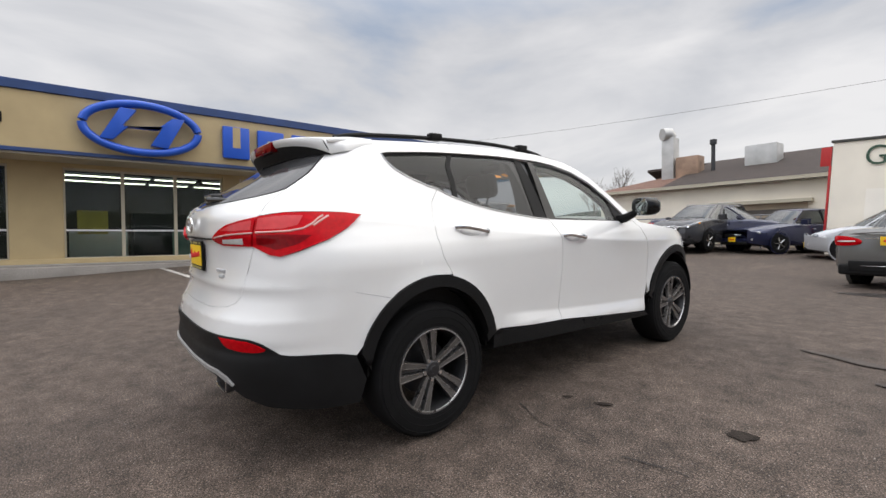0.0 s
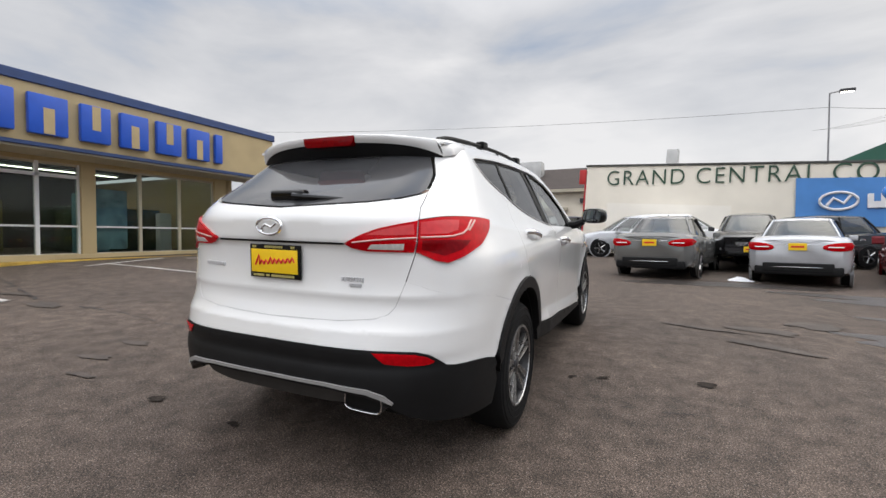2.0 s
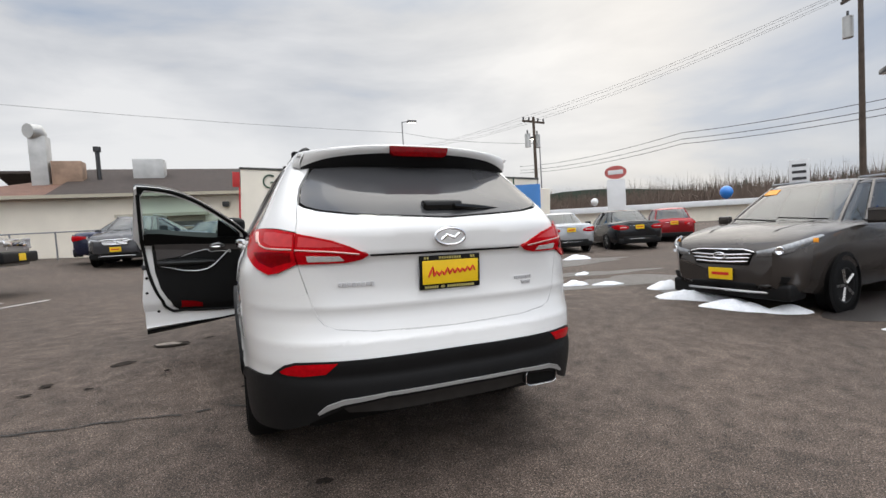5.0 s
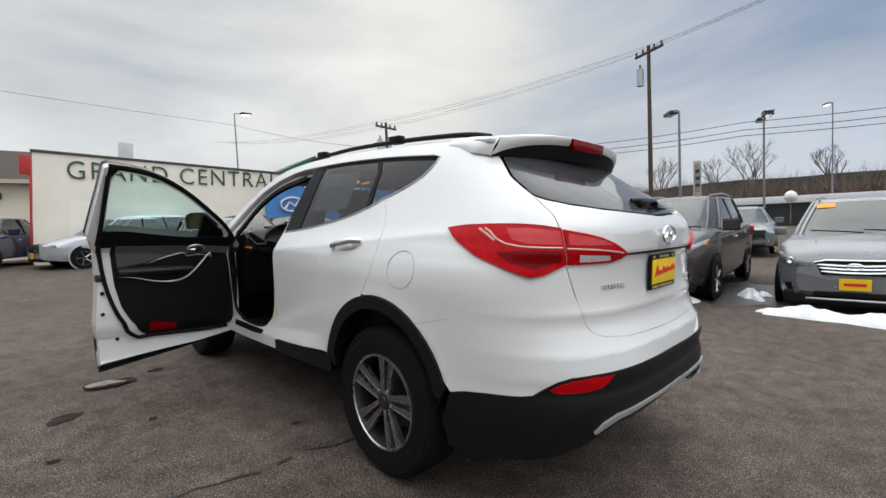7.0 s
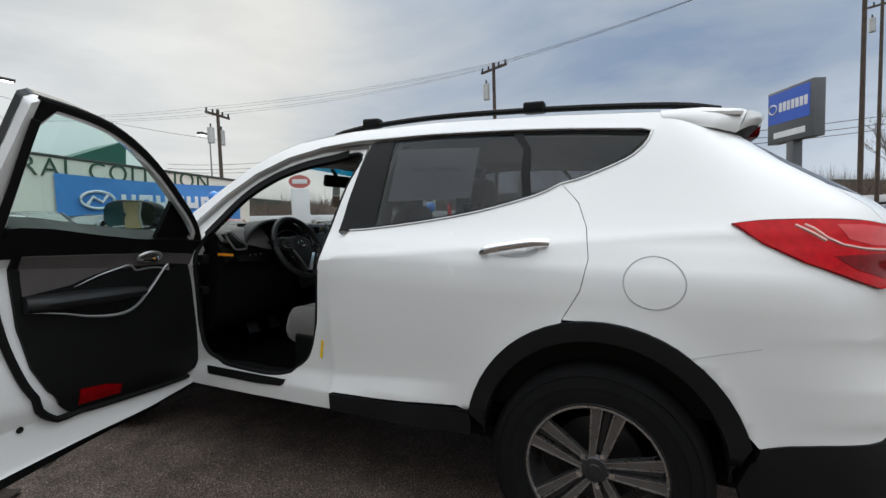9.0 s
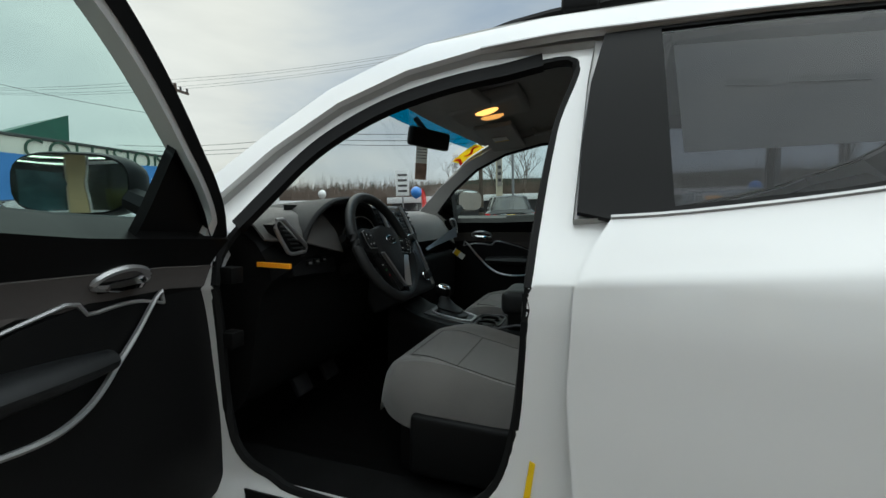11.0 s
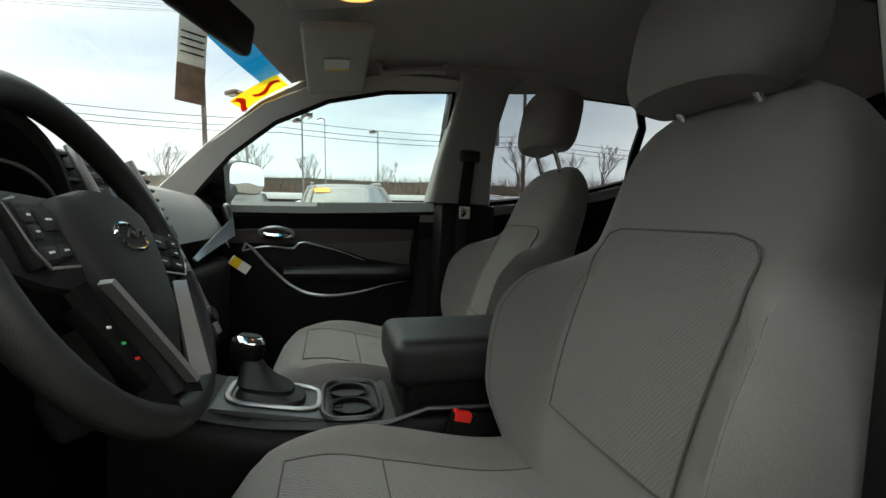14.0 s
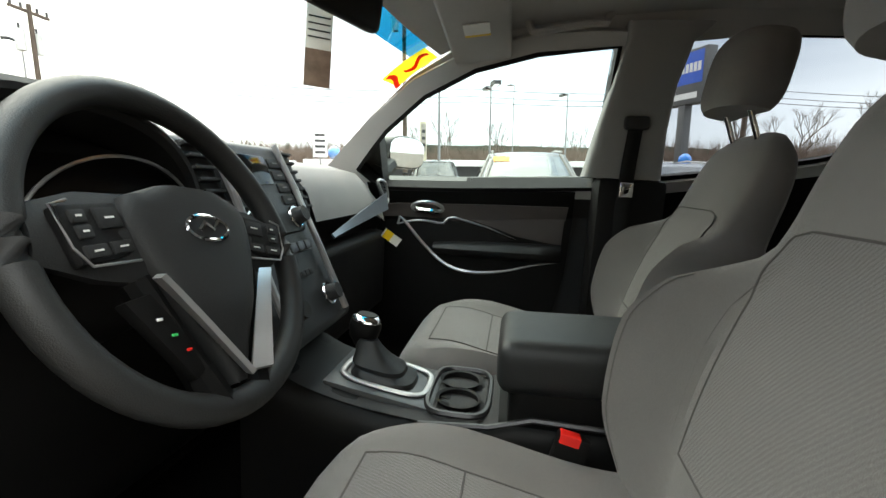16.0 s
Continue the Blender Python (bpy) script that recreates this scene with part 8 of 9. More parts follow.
        if kind == "suv":
            part("roof_rail", tube([(sx * half * 0.60, r0 + 0.15, roof_z + 0.035), (sx * half * 0.62, (r0 + r1) / 2, roof_z + 0.075), (sx * half * 0.60, r1 - 0.1, roof_z + 0.03)], 0.018, 6), SATIN, car)
    part("rear_valance", box(-half * 0.82, half * 0.82, -0.02, 0.25, 0.24, 0.43, 0.05, 3), CLAD, car)
    if kind == "sedan":
        part("diffuser", box(-half * 0.66, half * 0.66, -0.028, 0.10, 0.30, 0.50, 0.035, 3), CLAD, car)
        part("diffuser_strip", box(-half * 0.45, half * 0.45, -0.036, -0.02, 0.405, 0.418, 0.004, 1), CHROME, car)
        part("lid_lip", tube([(x, -0.01 + 0.10 * (abs(x) / 0.7) ** 3, top(0.05) - 0.035 - 0.045 * (abs(x) / 0.7) ** 3) for x in [0.7 * (k / 8 - 1) for k in range(17)]], 0.016, 6), colour, car)
    part("deck_strip", box(-half * 0.42, half * 0.42, -0.004, 0.06, top(0) - 0.142, top(0) - 0.128, 0.006, 1), CHROME, car)
    # black valance; on an suv widened and lowered to stand for shade under the bumper
    part("front_valance_and_shade", box(-half * (0.82 if kind == "suv" else 0.60), half * (0.82 if kind == "suv" else 0.60), length - 0.42, length - (0.06 if kind == "suv" else -0.012), 0.20 if kind == "suv" else 0.28, 0.40, 0.05, 3), CLAD, car)
    if kind == "suv":
        L = length
        gr = part("grille", moved(prism([(-0.40, 0.735), (-0.33, 0.575), (0.33, 0.575), (0.40, 0.735), (0.28, 0.765), (-0.28, 0.765)], 0.05, 0.010), pose(0, L - 0.030, 0.045)), BLACK, car, "black grille with chrome bars")
        for k in range(3):
            w_, z_ = 0.335 + 0.022 * k, 0.657 + 0.045 * k
            part("grille_bar", tube([(-w_, L + 0.012, z_ + 0.012), (-0.12, L + 0.026, z_), (0.12, L + 0.026, z_), (w_, L + 0.012, z_ + 0.012)], 0.010, 6, flat=1.3), CHROME, gr)
        part("grille_rim", tube([(-0.41, L + 0.006, 0.785), (-0.29, L + 0.014, 0.817), (0.29, L + 0.014, 0.817), (0.41, L + 0.006, 0.785)], 0.010, 6), CHROME, gr)
        part("emblem", tube([(0.075 * math.cos(a * math.tau / 24), L + 0.040, 0.735 + 0.040 * math.sin(a * math.tau / 24)) for a in range(24)], 0.009, 6, closed=True), CHROME, gr, "chrome oval badge")
        part("lower_intake", box(-half * 0.46, half * 0.46, L - 0.25, L + 0.010, 0.33, 0.41, 0.03, 3), BLACK, car)
        part("skid_strip", tube([(-half * 0.60, L - 0.10, 0.285), (-half * 0.40, L + 0.01, 0.300), (half * 0.40, L + 0.01, 0.300), (half * 0.60, L - 0.10, 0.285)], 0.016, 6), SATIN, car)
        for sx in (-1, 1):
            path_ = smooth_line([(0.43, L + 0.012, 0.765), (0.58, L - 0.010, 0.785), (0.72, L - 0.100, 0.825), (0.82, L - 0.250, 0.880), (0.895, L - 0.480, 0.950)], 0.04)
            def lens_pt(u, v):
                p = path_[min(len(path_) - 1, int(round(u * (len(path_) - 1))))]
                return (sx * (p.x + 0.016 * math.sin(math.pi * v)), p.y + 0.012 * math.sin(math.pi * v), p.z + (0.050 * math.sin(math.pi * (0.12 + 0.86 * u)) ** 0.6 + 0.004) * (2 * v - 1))
            hl = part("head_lamp", shell(grid(lens_pt, len(path_) - 1, 6), 0.02), HEAD_LENS, car, "swept clear head lamp")
            part("lamp_bowl", moved(lathe([(-0.01, 0.0), (0.012, 0.030), (0.018, 0.042), (0.010, 0.046)], 20), Matrix.Translation((sx * 0.665, L - 0.030, 0.805)) @ pose(0, 0, 0, 0, 0, 90 - sx * 22)), CHROME, hl)
            part("indicator", moved(box(-0.035, 0.035, -0.02, 0.02, -0.025, 0.025, 0.008, 2), Matrix.Translation((sx * 0.862, L - 0.36, 0.905)) @ pose(0, 0, 0, 0, 0, sx * -68)), ORANGE, hl)
            part("fog_recess", moved(prism([(-0.13, -0.05), (0.10, -0.06), (0.15, 0.03), (-0.10, 0.05)], 0.03, 0.008), Matrix.Translation((sx * 0.60, L - 0.075, 0.46)) @ pose(0, 0, 0, 0, 0, sx * -22) @ Matrix.Diagonal((sx, 1, 1, 1))), BLACK, car)
            part("bonnet_fold", tube([(sx * 0.34, L - 0.06, top(L - 0.06) + 0.010), (sx * 0.42, L - 0.45, top(L - 0.45) + 0.022), (sx * 0.50, L - 1.15, top(L - 1.15) + 0.020)], [0.004, 0.010, 0.006], 6), colour, car)
            part("wiper_arm", tube([(sx * 0.30 - 0.35, b1 - 0.04, top(b1) + 0.035), (sx * 0.30 + 0.25, b1 - 0.09, top(b1) + 0.075)], 0.010, 5), BLACK, car)
    else:
        gr = part("grille", box(-0.36, 0.36, length - 0.12, length + 0.012, 0.54, 0.66, 0.03, 2), BLACK, car)
        for k in range(2):
            part("grille_bar", box(-0.34, 0.34, length + 0.006, length + 0.018, 0.57 + 0.05 * k, 0.582 + 0.05 * k, 0.004, 1), CHROME, gr)
    if plate:
        for y0, y1, z in ((-0.022, 0.0, 0.84 if kind != "suv" else 0.90), (length + 0.026, length + 0.036, 0.46 if kind != "suv" else 0.505)):
            pl = part("number_plate", box(-0.155, 0.155, y0, y1, z - 0.075, z + 0.075, 0.004, 1), YELLOW, car, "yellow dealer plate with red script")
            ys = y0 - 0.004 if y0 < 0 else y1
            part("plate_script", box(-0.11, 0.11, ys, ys + 0.004, z - 0.018, z + 0.018), RED_INK, pl)
    if orange:
        def sticker_at(u, v):
            t, x = 0.88 - 0.13 * v, 0.30 + 0.24 * u
            w = half * (0.90 - 0.215 * t ** 1.2)
            y0, y1 = b0 + (r0 - b0) * t ** 1.15, b1 + (r1 - b1) * t ** 1.1
            q = (1 - min(0.999, x / (w * 0.95)) ** 5) ** 0.2
            return (x, (y0 + y1) / 2 + (y1 - y0) / 2 * q + 0.014, (top((y0 + y1) / 2) - 0.03) * (1 - t) + roof_z * t + 0.012)
        part("price_sticker", shell(grid(sticker_at, 8, 3), 0.003), ORANGE, car, "orange year sticker")
    return car


def stand(x, y, turn, length=0.0):
    """A pose on the ground; turn 0 has the nose to +y."""
    return pose(x, y, ground_z(x, y), 0, 0, turn)


parked("grey_sedan", "grey sedan with a yellow plate parked nose to wall", paint("grey_paint", (0.17, 0.17, 0.165)), stand(1.52, 9.02, -13))
parked("silver_sedan", "silver sedan with a yellow plate parked nose to wall", paint("silver_paint", (0.50, 0.51, 0.53)), stand(4.36, 9.25, -15))
parked("red_sedan", "dark red sedan with a yellow plate parked nose to wall", paint("dark_red_paint", (0.20, 0.008, 0.014)), stand(6.92, 9.50, -16))
parked("silver_sedan", "silver sedan parked beside a dark red one", paint("pale_silver_paint", (0.46, 0.48, 0.50)), stand(9.70, 10.2, -21))
parked("black_sedan", "black sedan with a yellow plate parked in the row", paint("black_paint", (0.012, 0.013, 0.015)), stand(12.3, 9.6, -24))
parked("red_hatchback", "red hatchback parked behind the sedan row", paint("red_paint", (0.30, 0.01, 0.015)), stand(16.3, 11.5, -40), "hatch")
parked("black_hatchback", "black car in a second row by the wall", paint("black_paint_b", (0.02, 0.02, 0.022)), stand(4.6, 16.5, 172), "sedan")
parked("black_hatchback", "black hatchback in a second row by the wall", paint("black_paint_c", (0.02, 0.021, 0.022)), stand(7.6, 15.6, 120), "hatch")
parked("silver_hatchback", "silver hatchback in a second row by the wall", paint("silver_paint_b", (0.45, 0.46, 0.48)), stand(3.0, 16.4, 100), "hatch")
parked("navy_sedan", "navy sedan with a yellow plate facing the lot", paint("navy_paint", (0.020, 0.024, 0.060)), stand(-1.0, 20.0, 152), "sedan")
parked("navy_sedan", "dark navy sedan parked side-on by the workshop", paint("navy_paint_b", (0.012, 0.016, 0.045)), stand(-6.4, 16.5, -75), "sedan")
parked("white_sedan", "white sedan by the corner of the repair shop", paint("white_paint_b", (0.72, 0.72, 0.72), 0.0), stand(0.30, 16.0, -82), "hatch")
parked("grey_minivan", "dark grey van by the workshop", paint("grey_paint_d", (0.05, 0.05, 0.055)), stand(-4.3, 18.9, 175), "suv")
parked("brown_suv", "dark brown suv with chrome grille facing the lot", paint("brown_paint", (0.045, 0.038, 0.034)), stand(9.36, 1.30, 93), "suv", orange=True)
parked("silver_suv", "silver suv with a yellow plate facing the lot", paint("silver_paint_c", (0.21, 0.215, 0.225)), stand(10.22, -1.30, 91), "suv", orange=True)
parked("black_suv", "black suv facing the lot beside meltwater", paint("black_paint_d", (0.012, 0.012, 0.013)), stand(10.77, -4.38, 84), "suv", orange=True)
parked("black_suv", "black suv in the row behind", paint("black_paint_e", (0.014, 0.014, 0.015)), stand(14.2, 3.9, -75), "suv")
parked("grey_sedan", "grey sedan in the row behind", paint("grey_paint_e", (0.20, 0.21, 0.21)), stand(18.5, 2.4, 100), "sedan")
parked("silver_sedan", "silver sedan in the row behind", paint("silver_paint_f", (0.40, 0.41, 0.42)), stand(19.5, -6.2, 95), "sedan")

# pickup
truck = thing("pickup_truck", "light tan metallic crew-cab pickup truck beside white parking lines", "pickup truck", "parked cars", at=pose(-10.25, 8.35, ground_z(-8, 8.2) - 0.02, 0, 0, -88))
TAN = paint("light_tan_paint", (0.40, 0.37, 0.33))
TK = [(0.0, 1.08), (1.55, 1.10), (1.6, 1.12), (3.4, 1.10), (3.9, 1.14), (4.7, 1.06), (5.2, 0.92)]
tk_top, tk_w = curve(TK), curve([(0, 0.82), (0.2, 0.87), (4.6, 0.87), (5.0, 0.80), (5.2, 0.70)])
part("body", loft([[Vector((f * tk_w(y), y, z)) for f, z in ((0.7, 0.46), (0.95, 0.47), (0.99, 0.60), (1.0, 0.8), (0.98, tk_top(y) - 0.10), (0.94, tk_top(y)), (0.4, tk_top(y) + 0.02))] + [Vector((-f * tk_w(y), y, z)) for f, z in ((0.4, tk_top(y) + 0.02), (0.94, tk_top(y)), (0.98, tk_top(y) - 0.10), (1.0, 0.8), (0.99, 0.60), (0.95, 0.47), (0.7, 0.46))] for y in (0, 0.05, 0.3, 0.8, 1.5, 1.6, 2.4, 3.3, 3.8, 4.2, 4.6, 4.9, 5.1, 5.2)]), TAN, truck)
part("bed_floor", box(-0.74, 0.74, 0.10, 1.50, 1.085, 1.135), BLACK, truck)
for sx in (-1, 1):
    part("bed_rail", box(sx * 0.76, sx * 0.86, 0.0, 1.56, 1.05, 1.16, 0.02, 2), TAN, truck)


def cab_ring(t):
    y0, y1, w = 1.58 + 0.14 * t, 3.95 - 0.85 * t, 0.80 - 0.14 * t
    return [Vector((w * c, (y0 + y1) / 2 + (y1 - y0) / 2 * s, 1.10 + 0.58 * t)) for c, s in [sup(k * math.tau / 40, 7) for k in range(40)]]


cabg = part("window_glass", loft([cab_ring(t) for t in (0, 0.3, 0.6, 0.92)], False), CAR_GLASS, truck)
cabg.visible_shadow = False
part("roof", loft([cab_ring(0.90), cab_ring(0.97)] + [[Vector((p.x * q, 2.37 + (p.y - 2.37) * q, 1.685 + 0.03 * (1 - q))) for p in cab_ring(1.0)] for q in (0.97, 0.6, 0.2)]), TAN, truck)
for k in (4, 16, 24, 36):
    part("pillar", tube([cab_ring(t)[k] for t in (0, 0.5, 0.95)], 0.05, 6), TAN, truck)
for sx in (-1, 1):
    part("door_pillar", tube([(sx * (0.805 - 0.14 * t), 2.72 - 0.05 * t, 1.10 + 0.58 * t) for t in (0, 0.5, 0.95)], 0.05, 6), TAN, truck)
    for y in (0.95, 4.15):
        ty = part("wheel", moved(lathe([(-0.12, 0.20), (-0.125, 0.30), (-0.10, 0.36), (0, 0.372), (0.10, 0.36), (0.125, 0.30), (0.12, 0.20), (-0.12, 0.20)], 28), pose(sx * 0.80, y, 0.372)), RUBBER, truck)
        part("rim", moved(lathe([(sx * 0.10, 0.0), (sx * 0.09, 0.06), (sx * 0.07, 0.15), (sx * 0.11, 0.19), (sx * 0.112, 0.205), (sx * 0.02, 0.21)], 20), pose(sx * 0.80, y, 0.372)), ALLOY, ty)
        # a flat black disc stands for the shade within the arch
        part("arch", moved(lathe([(sx * 0.0, 0.0), (sx * 0.003, 0.44)], 28), pose(sx * 0.868, y, 0.42)), BLACK, truck)
    part("door_mirror", box(sx * 0.86, sx * 1.06, 3.42, 3.52, 1.12, 1.30, 0.04, 3), CHROME, truck)
    part("head_lamp", box(sx * 0.46, sx * 0.78, 5.02, 5.20, 0.82, 0.98, 0.03, 2), CLEAR_LENS, truck)
part("front_bumper", box(-0.84, 0.84, 5.08, 5.30, 0.52, 0.74, 0.05, 3), CLAD, truck)
part("chrome_bar", box(-0.50, 0.50, 5.18, 5.235, 0.84, 0.96, 0.02, 2), CHROME, truck)
part("number_plate", box(-0.155, 0.155, 5.30, 5.315, 0.56, 0.70, 0.004, 1), YELLOW, truck, "yellow dealer plate")
part("windscreen_sticker", moved(box(-0.5, -0.2, -0.004, 0.004, -0.05, 0.05), pose(0, 3.40, 1.56, -55, 0, 0)), ORANGE, truck)


# ---- poles, signs and wires ----
def utility_pole(x, y, h, turn, label, transformers=1):
    po = thing("utility_pole", label, "utility pole", at=pose(x, y, 0.2, 0, 0, turn))
    part("shaft", rod((0, 0, -0.5), (0, 0, h), 0.115, 14, 0.075), POLE_WOOD, po)
    arm_ = part("cross_arm", box(-0.85, 0.85, -0.05, 0.05, h - 0.33, h - 0.23, 0.01), POLE_WOOD, po)
    for k in (-0.78, -0.35, 0.35, 0.78):
        part("insulator", rod((k, 0, h - 0.22), (k, 0, h - 0.06), 0.045, 8), ALLOY_DARK, arm_)
    for k in range(transformers):
        tr = part("transformer", rod((0.38 * (-1) ** k, 0.15, h - 1.7), (0.38 * (-1) ** k, 0.15, h - 0.95), 0.16, 16), GALV, po, "grey can transformer")
        part("bushing", rod((0.38 * (-1) ** k, 0.15, h - 0.95), (0.38 * (-1) ** k, 0.15, h - 0.75), 0.04, 8), ALLOY_DARK, tr)
    return po


LAMP_LIT = glow("lit_lamp_lens", (1.0, 0.93, 0.82), 6.0)


def lamp_post(x, y, h, turn, heads, lit, label):
    po = thing("street_lamp", label, "street lamp", "street lamps", at=pose(x, y, 0.2, 0, 0, turn))
    part("pole", rod((0, 0, -0.5), (0, 0, h), 0.065, 12, 0.04), STEEL, po)
    for k in range(heads):
        s = 1 if k == 0 else -1
        part("arm", rod((0, 0, h), (s * 0.5, 0, h + 0.08), 0.035, 8), STEEL, po)
        hd_ = part("lamp_head", box(s * 0.45, s * 1.15, -0.17, 0.17, h, h + 0.16, 0.04, 2), ALLOY_DARK, po)
        part("lens", box(s * 0.52, s * 1.08, -0.12, 0.12, h - 0.02, h + 0.01, 0.01), LAMP_LIT if lit else CLEAR_LENS, hd_)
    return po


utility_pole(14.6, 19.2, 6.9, 10, "tall wooden utility pole with transformers by the repair shop", 2)
utility_pole(19.6, 6.3, 8.6, 62, "tall dark wooden utility pole with one transformer")
utility_pole(23.2, -9.1, 13.0, 62, "tall dark wooden utility pole beside the road")
utility_pole(31.3, -12.7, 12.5, 62, "wooden utility pole further along the road")
lamp_post(10.7, 31.0, 9.2, 0, 1, True, "tall steel street lamp, lit, behind the repair shop")
lamp_post(17.5, 4.4, 5.0, 40, 1, False, "dark steel lamp post behind the car row")
lamp_post(24.4, 2.8, 5.3, 20, 2, False, "steel lamp post with two heads")
lamp_post(44.0, 1.8, 8.8, 30, 1, True, "tall steel street lamp, lit, across the road")
lamp_post(19.5, 25.6, 6.9, 200, 1, True, "steel street lamp, lit, beyond the car row")
lamp_post(33.0, -2.0, 6.2, 20, 1, False, "dark steel lamp post across the road")


def wire(pts, label, r=0.006):
    line = []
    for a, b in zip(pts, pts[1:]):
        a, b = Vector(a), Vector(b)
        sag = 0.018 * (b - a).length
        line += [a.lerp(b, k / 12) - Vector((0, 0, sag * 4 * (k / 12) * (1 - k / 12))) for k in range(12)]
    line.append(Vector(pts[-1]))
    tagged(part("power_line", tube(line, r, 5), CABLE), label, "power line", "overhead wires")


for dx, z in ((-0.78, 0.0), (-0.35, 0.0), (0.35, 0.0), (0.78, 0.0)):
    wire([(13.0 + dx, 40, 9.0), (14.6 + dx, 19.2, 7.05), (19.6 + dx * 0.5, 6.3 + dx * 0.8, 8.7), (23.2 + dx * 0.5, -9.1 + dx * 0.8, 12.9), (31, -40, 12.5)], "thin overhead wire between wooden poles")
for n, z in enumerate((6.0, 5.6, 5.3)):
    wire([(27.0, 40, z + 1.2), (25.0, 18, z + 0.2), (26.5, 4, z - 0.2), (29.5, -12, z), (34, -40, z)], "thick black cable above the road", 0.018)
wire([(-60, 22, 13.0), (10.7, 31.0, 8.6), (14.6, 19.2, 5.6)], "long thin wire over the lot", 0.01)
wire([(-26, -2, 18.0), (23.2, -9.1, 13.0)], "long thin wire over the lot")

pyl = thing("pylon_sign", "tall blue and grey pylon sign on a steel post", "sign", at=pose(27.0, -7.7, 0.1, 0, 0, 23) @ Matrix.Diagonal((0.68, 1, 0.9, 1)))
GREY_SIGN = mat("grey_sign_case", (0.10, 0.105, 0.11), 0.45, 0.2, 0.06, 3)
part("post", box(-0.35, 0.35, -0.25, 0.25, -0.4, 5.5, 0.03), GREY_SIGN, pyl)
case = part("case", box(-2.3, 2.3, -0.30, 0.30, 5.2, 8.3, 0.04, 2), GREY_SIGN, pyl)
for sy in (-1, 1):
    part("blue_face", box(-2.0, 2.2, sy * 0.305, sy * 0.315, 6.35, 8.15, 0.002, 1), BLUE_SIGN, case)
    part("white_oval", tube([(1.68 - 0.42 * math.cos(a * math.tau / 32), sy * 0.32, 7.25 + 0.26 * math.sin(a * math.tau / 32)) for a in range(32)], 0.05, 6, closed=True), PALE, case)
    for k in range(7):
        part("letter_block", box(-1.80 + 0.42 * k, -1.48 + 0.42 * k, sy * 0.316, sy * 0.326, 7.0, 7.52, 0.01, 1), PALE, case, "plain white block")
    part("name_bar", box(-1.6, 1.6, sy * 0.305, sy * 0.315, 5.50, 5.85, 0.002, 1), PALE, case, "plain pale bar")
kia_ = thing("pole_sign", "red oval sign on a broad white post", "sign", at=pose(21.0, 19.7, 0.2, 0, 0, -45))
part("post", box(-0.55, 0.55, -0.25, 0.25, -0.4, 3.3, 0.05, 2), PALE, kia_)
part("oval", moved(lathe([(-0.15, 0.0), (-0.15, 0.66), (0.15, 0.66), (0.15, 0.0)], 32), pose(0, 0, 3.75, 0, 0, 90) @ Matrix.Diagonal((1, 1, 0.62, 1))), mat("red_sign", (0.46, 0.10, 0.09), 0.4), kia_)
part("oval_bars", moved(box(-0.45, 0.45, -0.17, 0.17, -0.14, 0.14, 0.02), pose(0, 0, 3.75)), PALE, kia_, "plain white bar")
board = thing("roadside_sign", "small white roadside sign on a post", "sign", at=pose(37.0, 18.0, 0.3, 0, 0, -60) @ Matrix.Diagonal((0.6, 1, 0.8, 1)))
part("post", rod((0, 0, -0.5), (0, 0, 2.6), 0.12, 8), STEEL, board)
part("panel", box(-1.0, 1.0, -0.12, 0.12, 2.4, 5.3, 0.03), PALE, board)
for k in range(4):
    part("text_bar", box(-0.7, 0.7, -0.135, -0.12, 2.8 + 0.6 * k, 3.05 + 0.6 * k), ALLOY_DARK, board, "plain dark bar")
post2 = thing("roadside_sign", "narrow tan sign pillar beside the road", "sign", at=pose(34.0, 8.4, 0.2, 0, 0, -70))
part("pillar", box(-0.24, 0.24, -0.20, 0.20, -0.4, 4.6, 0.05), FRAME, post2)
part("face", box(-0.18, 0.18, -0.27, -0.20, 2.4, 4.4, 0.01), CONCRETE, post2)
for k in range(3):
    part("name_bar", box(-0.13, 0.13, -0.285, -0.27, 2.75 + 0.5 * k, 2.98 + 0.5 * k), ALLOY_DARK, post2, "plain dark bar")


def balloon(x, y, z, colour, label, r=0.19):
    b = thing("balloon", label, "balloon", "balloons", at=pose(x, y, z))
    part("skin", lathe([(-r * 1.25, 0.005), (-r * 1.18, 0.03), (-r * 0.9, r * 0.62), (-r * 0.4, r * 0.95), (0, r), (r * 0.5, r * 0.87), (r * 0.9, r * 0.45), (r, 0.003)], 24, "Z"), colour, b)
    part("string", tube([(0, 0, -r * 1.2), (0.03, 0, -0.6), (0, 0.02, ground_z(x, y) - z + 0.9)], 0.004, 4), PALE, b)


BLUE_B = mat("blue_balloon", (0.02, 0.20, 0.65), 0.15, 0, 0.03, 4, coat=0.6)
WHITE_B = mat("white_balloon", (0.75, 0.75, 0.74), 0.2, 0, 0.03, 4, coat=0.6)
balloon(6.0, 9.75, 2.02, BLUE_B, "shiny blue balloon on a string", 0.14)
balloon(8.8, 7.95, 1.64, WHITE_B, "white balloon on a string", 0.11)
balloon(18.2, 0.95, 1.62, WHITE_B, "white balloon on a string", 0.2)
balloon(9.5, -2.1, 1.45, BLUE_B, "shiny blue balloon on a string", 0.13)
balloon(13.6, 7.2, 1.75, BLUE_B, "shiny blue balloon on a string", 0.2)
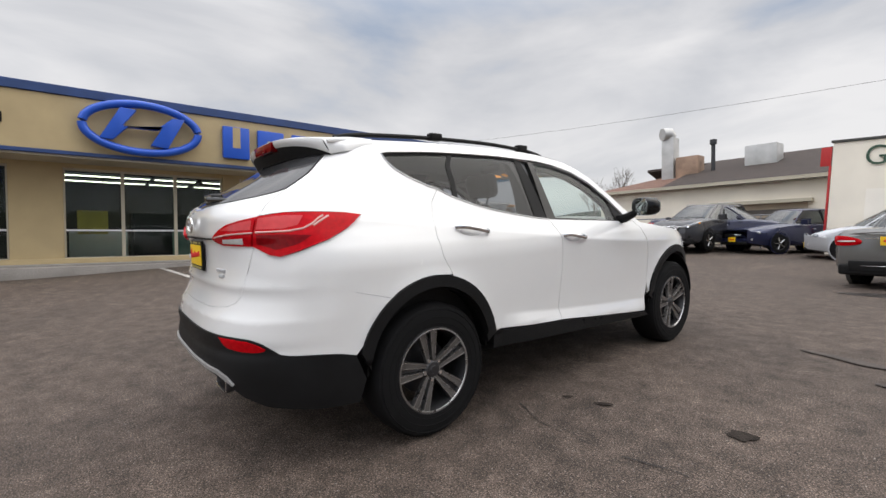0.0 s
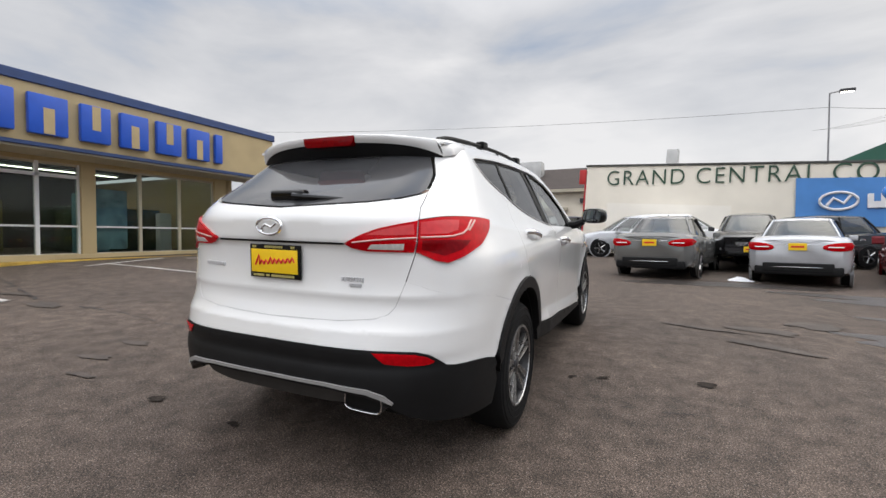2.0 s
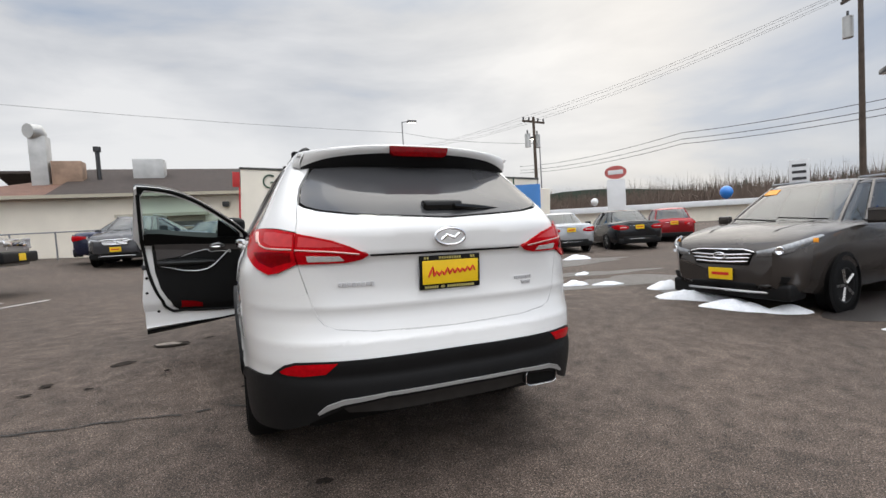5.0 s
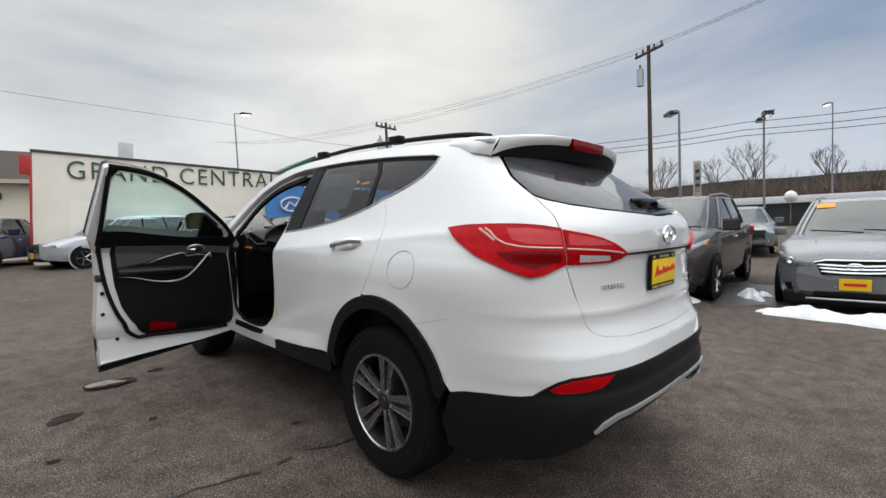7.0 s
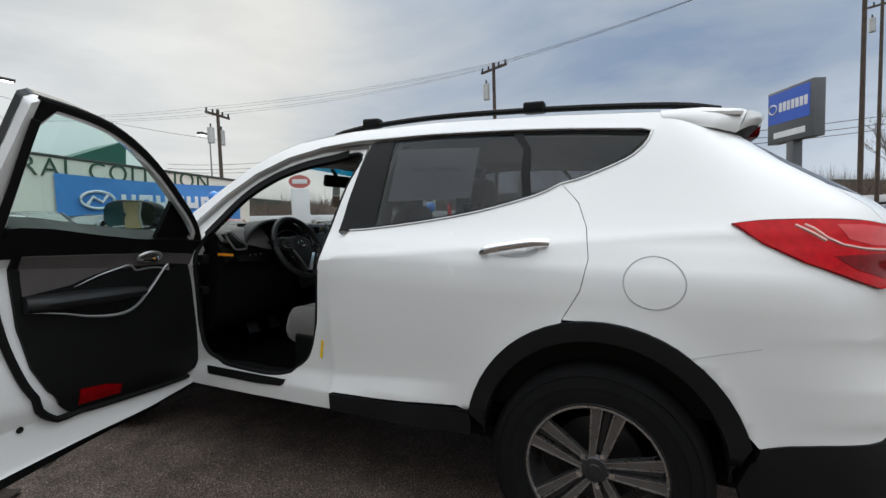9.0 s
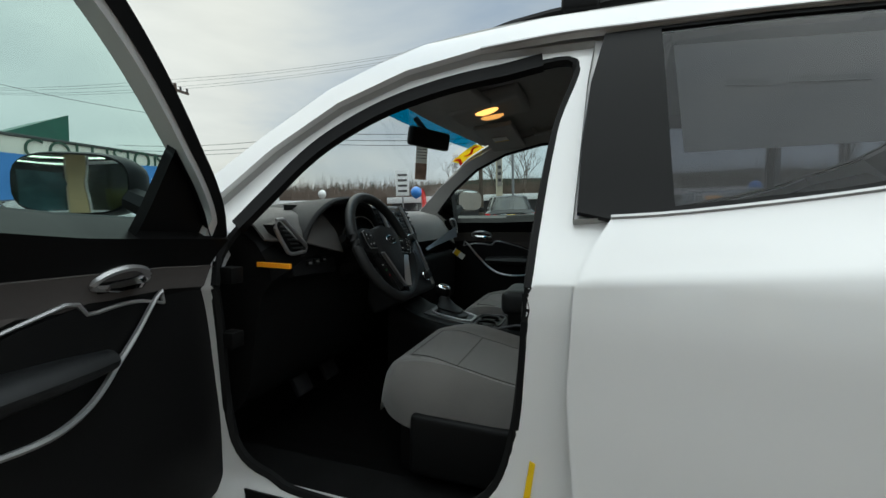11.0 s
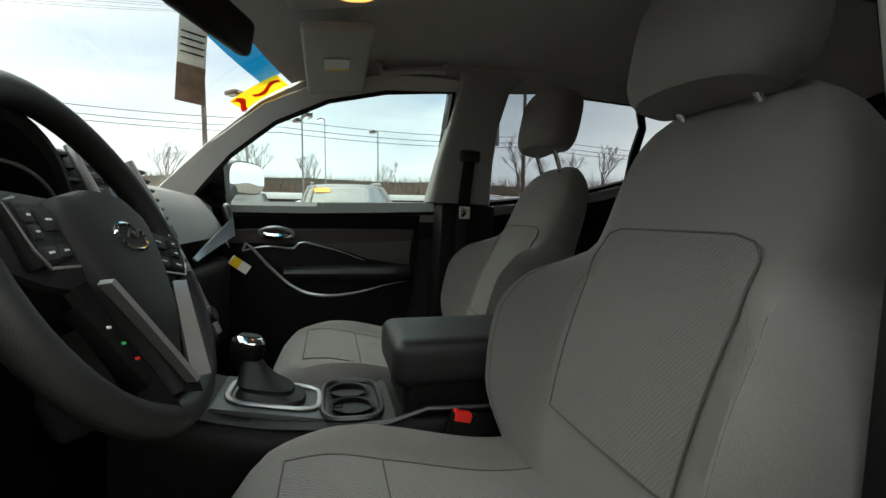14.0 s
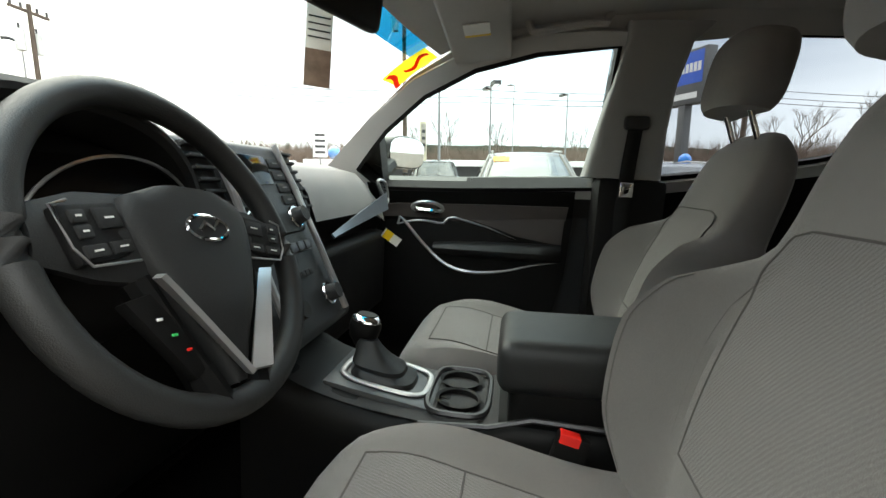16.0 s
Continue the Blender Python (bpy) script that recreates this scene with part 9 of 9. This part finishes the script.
for k, (x, y) in enumerate(((37.6, 16.4),)):
    fl = thing("feather_flag", "red feather flag on a thin pole", "flag", "feather flags", at=pose(x, y, 0.2, 0, 0, -50))
    part("pole", rod((0, 0, -0.3), (0, 0, 2.7), 0.025, 8), STEEL, fl)
    part("cloth", shell(grid(lambda u, v: (0.45 * u * math.sin(math.pi * min(1, 0.25 + 0.75 * v)) ** 0.5 + 0.01, 0.05 * math.sin(5 * u + 6 * v), 0.8 + 1.9 * v), 5, 14), 0.004), RED_INK, fl)

# far side of the road: low sheds, hills, woods
for n, (x, y, turn, length, h) in enumerate(((34, 30, -20, 26, 1.9), (41, 9, -75, 22, 1.9), (44, -16, -95, 26, 1.9))):
    sh = thing("long_shed", "long low white-roofed shed across the road", "building", "long sheds", at=pose(x, y, 0.2, 0, 0, turn))
    part("wall", box(-length / 2, length / 2, 0, 6, -0.5, h - 0.55), ALLOY_DARK if n else CREAM, sh)
    part("roof", box(-length / 2 - 0.4, length / 2 + 0.4, -0.5, 6.4, h - 0.55, h, 0.04), PALE, sh)


def ridge(name, r, a0, a1, h, material, label, seed):
    """A long low hill far off."""
    bm = bmesh.new()
    rows_ = []
    n = 90
    for k in range(n + 1):
        a = radians(a0 + (a1 - a0) * k / n)
        hh = h * (0.55 + 0.45 * noise.noise(Vector((k * 0.07, seed, 0.3)))) + 0.6 * noise.noise(Vector((k * 0.9, seed, 2.0)))
        hh *= min(1, k / 6 + 0.15, (n - k) / 6 + 0.15)
        rows_.append([bm.verts.new((q * math.cos(a), q * math.sin(a), z)) for q, z in ((r, -1), (r + 10, hh), (r + 120, hh * 0.8), (r + 160, -1))])
    for a, b in zip(rows_, rows_[1:]):
        for i in range(3):
            bm.faces.new((a[i], b[i], b[i + 1], a[i + 1]))
    tagged(part(name, bm, material), label, "hill", kind="structure")


ridge("far_hill", 330, 95, 175, 26, EVERGREEN, "dark wooded hill far behind the lot", 3)
ridge("far_hill", 420, -30, 80, 34, EVERGREEN, "dark wooded hill far across the road", 8)


def bare_tree(bm, x, y, h, seed, spread=0.5):
    rnd = random.Random(seed)

    def grow(p, d, length, r, level):
        q = p + d * length
        sides = 5 if level < 2 else 3
        side = d.cross(Vector((0.3, 0.2, 1))).normalized()
        up = side.cross(d)
        a = [bm.verts.new(p + r * (math.cos(k * math.tau / sides) * side + math.sin(k * math.tau / sides) * up)) for k in range(sides)]
        b = [bm.verts.new(q + r * 0.6 * (math.cos(k * math.tau / sides) * side + math.sin(k * math.tau / sides) * up)) for k in range(sides)]
        for k in range(sides):
            bm.faces.new((a[k], a[(k + 1) % sides], b[(k + 1) % sides], b[k]))
        if level >= 5:
            return
        for _ in range(3 if level else 4):
            turn = Vector((rnd.gauss(0, spread), rnd.gauss(0, spread), rnd.uniform(0.1, 0.6)))
            grow(p.lerp(q, rnd.uniform(0.55, 1.0)), (d + turn).normalized(), length * rnd.uniform(0.55, 0.78), r * 0.55, level + 1)
    grow(Vector((x, y, 0.0)), Vector((rnd.gauss(0, 0.05), rnd.gauss(0, 0.05), 1)).normalized(), h * 0.34, h * 0.016, 0)


for n, (x, y, h) in enumerate(((-34, 60, 13), (-40, 63, 12), (-30.5, 61, 10), (-9, 62, 10), (70, 12, 13), (74, 17, 12), (66, 22, 11), (75, 4, 12), (62, -25, 13), (58, -30, 12), (52, -33, 11), (78, -8, 10), (30, 52, 10))):
    bm = bmesh.new()
    bare_tree(bm, 0, 0, h, n + 11)
    ob = part("bare_tree", bm, BARK)
    ob.location = (x, y, 0.2)
    tagged(ob, "bare grey winter tree with many fine twigs", "tree", "bare trees")


def thicket(label, r0, r1, a0, a1, count, h0, h1, material, seed, fat=0.05):
    """Brushwood: very many thin leaning stems and twigs."""
    rnd = random.Random(seed)
    co, fs = [], []
    for _ in range(count):
        r, a, h = rnd.uniform(r0, r1), radians(rnd.uniform(a0, a1)), rnd.uniform(h0, h1)
        x, y = r * math.cos(a), r * math.sin(a)
        lx, ly = rnd.gauss(0, 0.12) * h, rnd.gauss(0, 0.12) * h
        t = Vector((-math.sin(a), math.cos(a), 0))
        for j in range(4):
            u = rnd.uniform(0.0, 0.6) if j else 0.0
            bx, by, bz = x + lx * u, y + ly * u, h * u
            ex, ey, ez = bx + (lx if not j else rnd.gauss(0, 0.25) * h), by + (ly if not j else rnd.gauss(0, 0.25) * h), h if not j else bz + rnd.uniform(0.15, 0.4) * h
            w = fat * (1 if not j else 0.6)
            k = len(co)
            co += [(bx - t.x * w, by - t.y * w, bz), (bx + t.x * w, by + t.y * w, bz), (ex, ey, ez)]
            fs.append((k, k + 1, k + 2))
    me = bpy.data.meshes.new("brushwood")
    me.from_pydata(co, [], fs)
    me.materials.append(material)
    ob = new("brushwood", me)
    ob.location = (0, 0, 0.1)
    tagged(ob, label, "woods", kind="stuff")


thicket("brown leafless brushwood across the road", 58, 72, -42, 62, 16000, 1.2, 5.0, TWIGS, 5, 0.06)
thicket("taller leafless trees behind the brushwood", 75, 95, -42, 70, 5000, 3.0, 7.5, TWIGS, 6, 0.06)
thicket("dark conifers on the rise", 110, 150, -10, 66, 3500, 3.0, 8.0, EVERGREEN, 7, 0.5)
thicket("brown hedge and brush beyond the workshop", 60, 75, 95, 140, 5000, 1.0, 3.5, TWIGS, 9, 0.07)
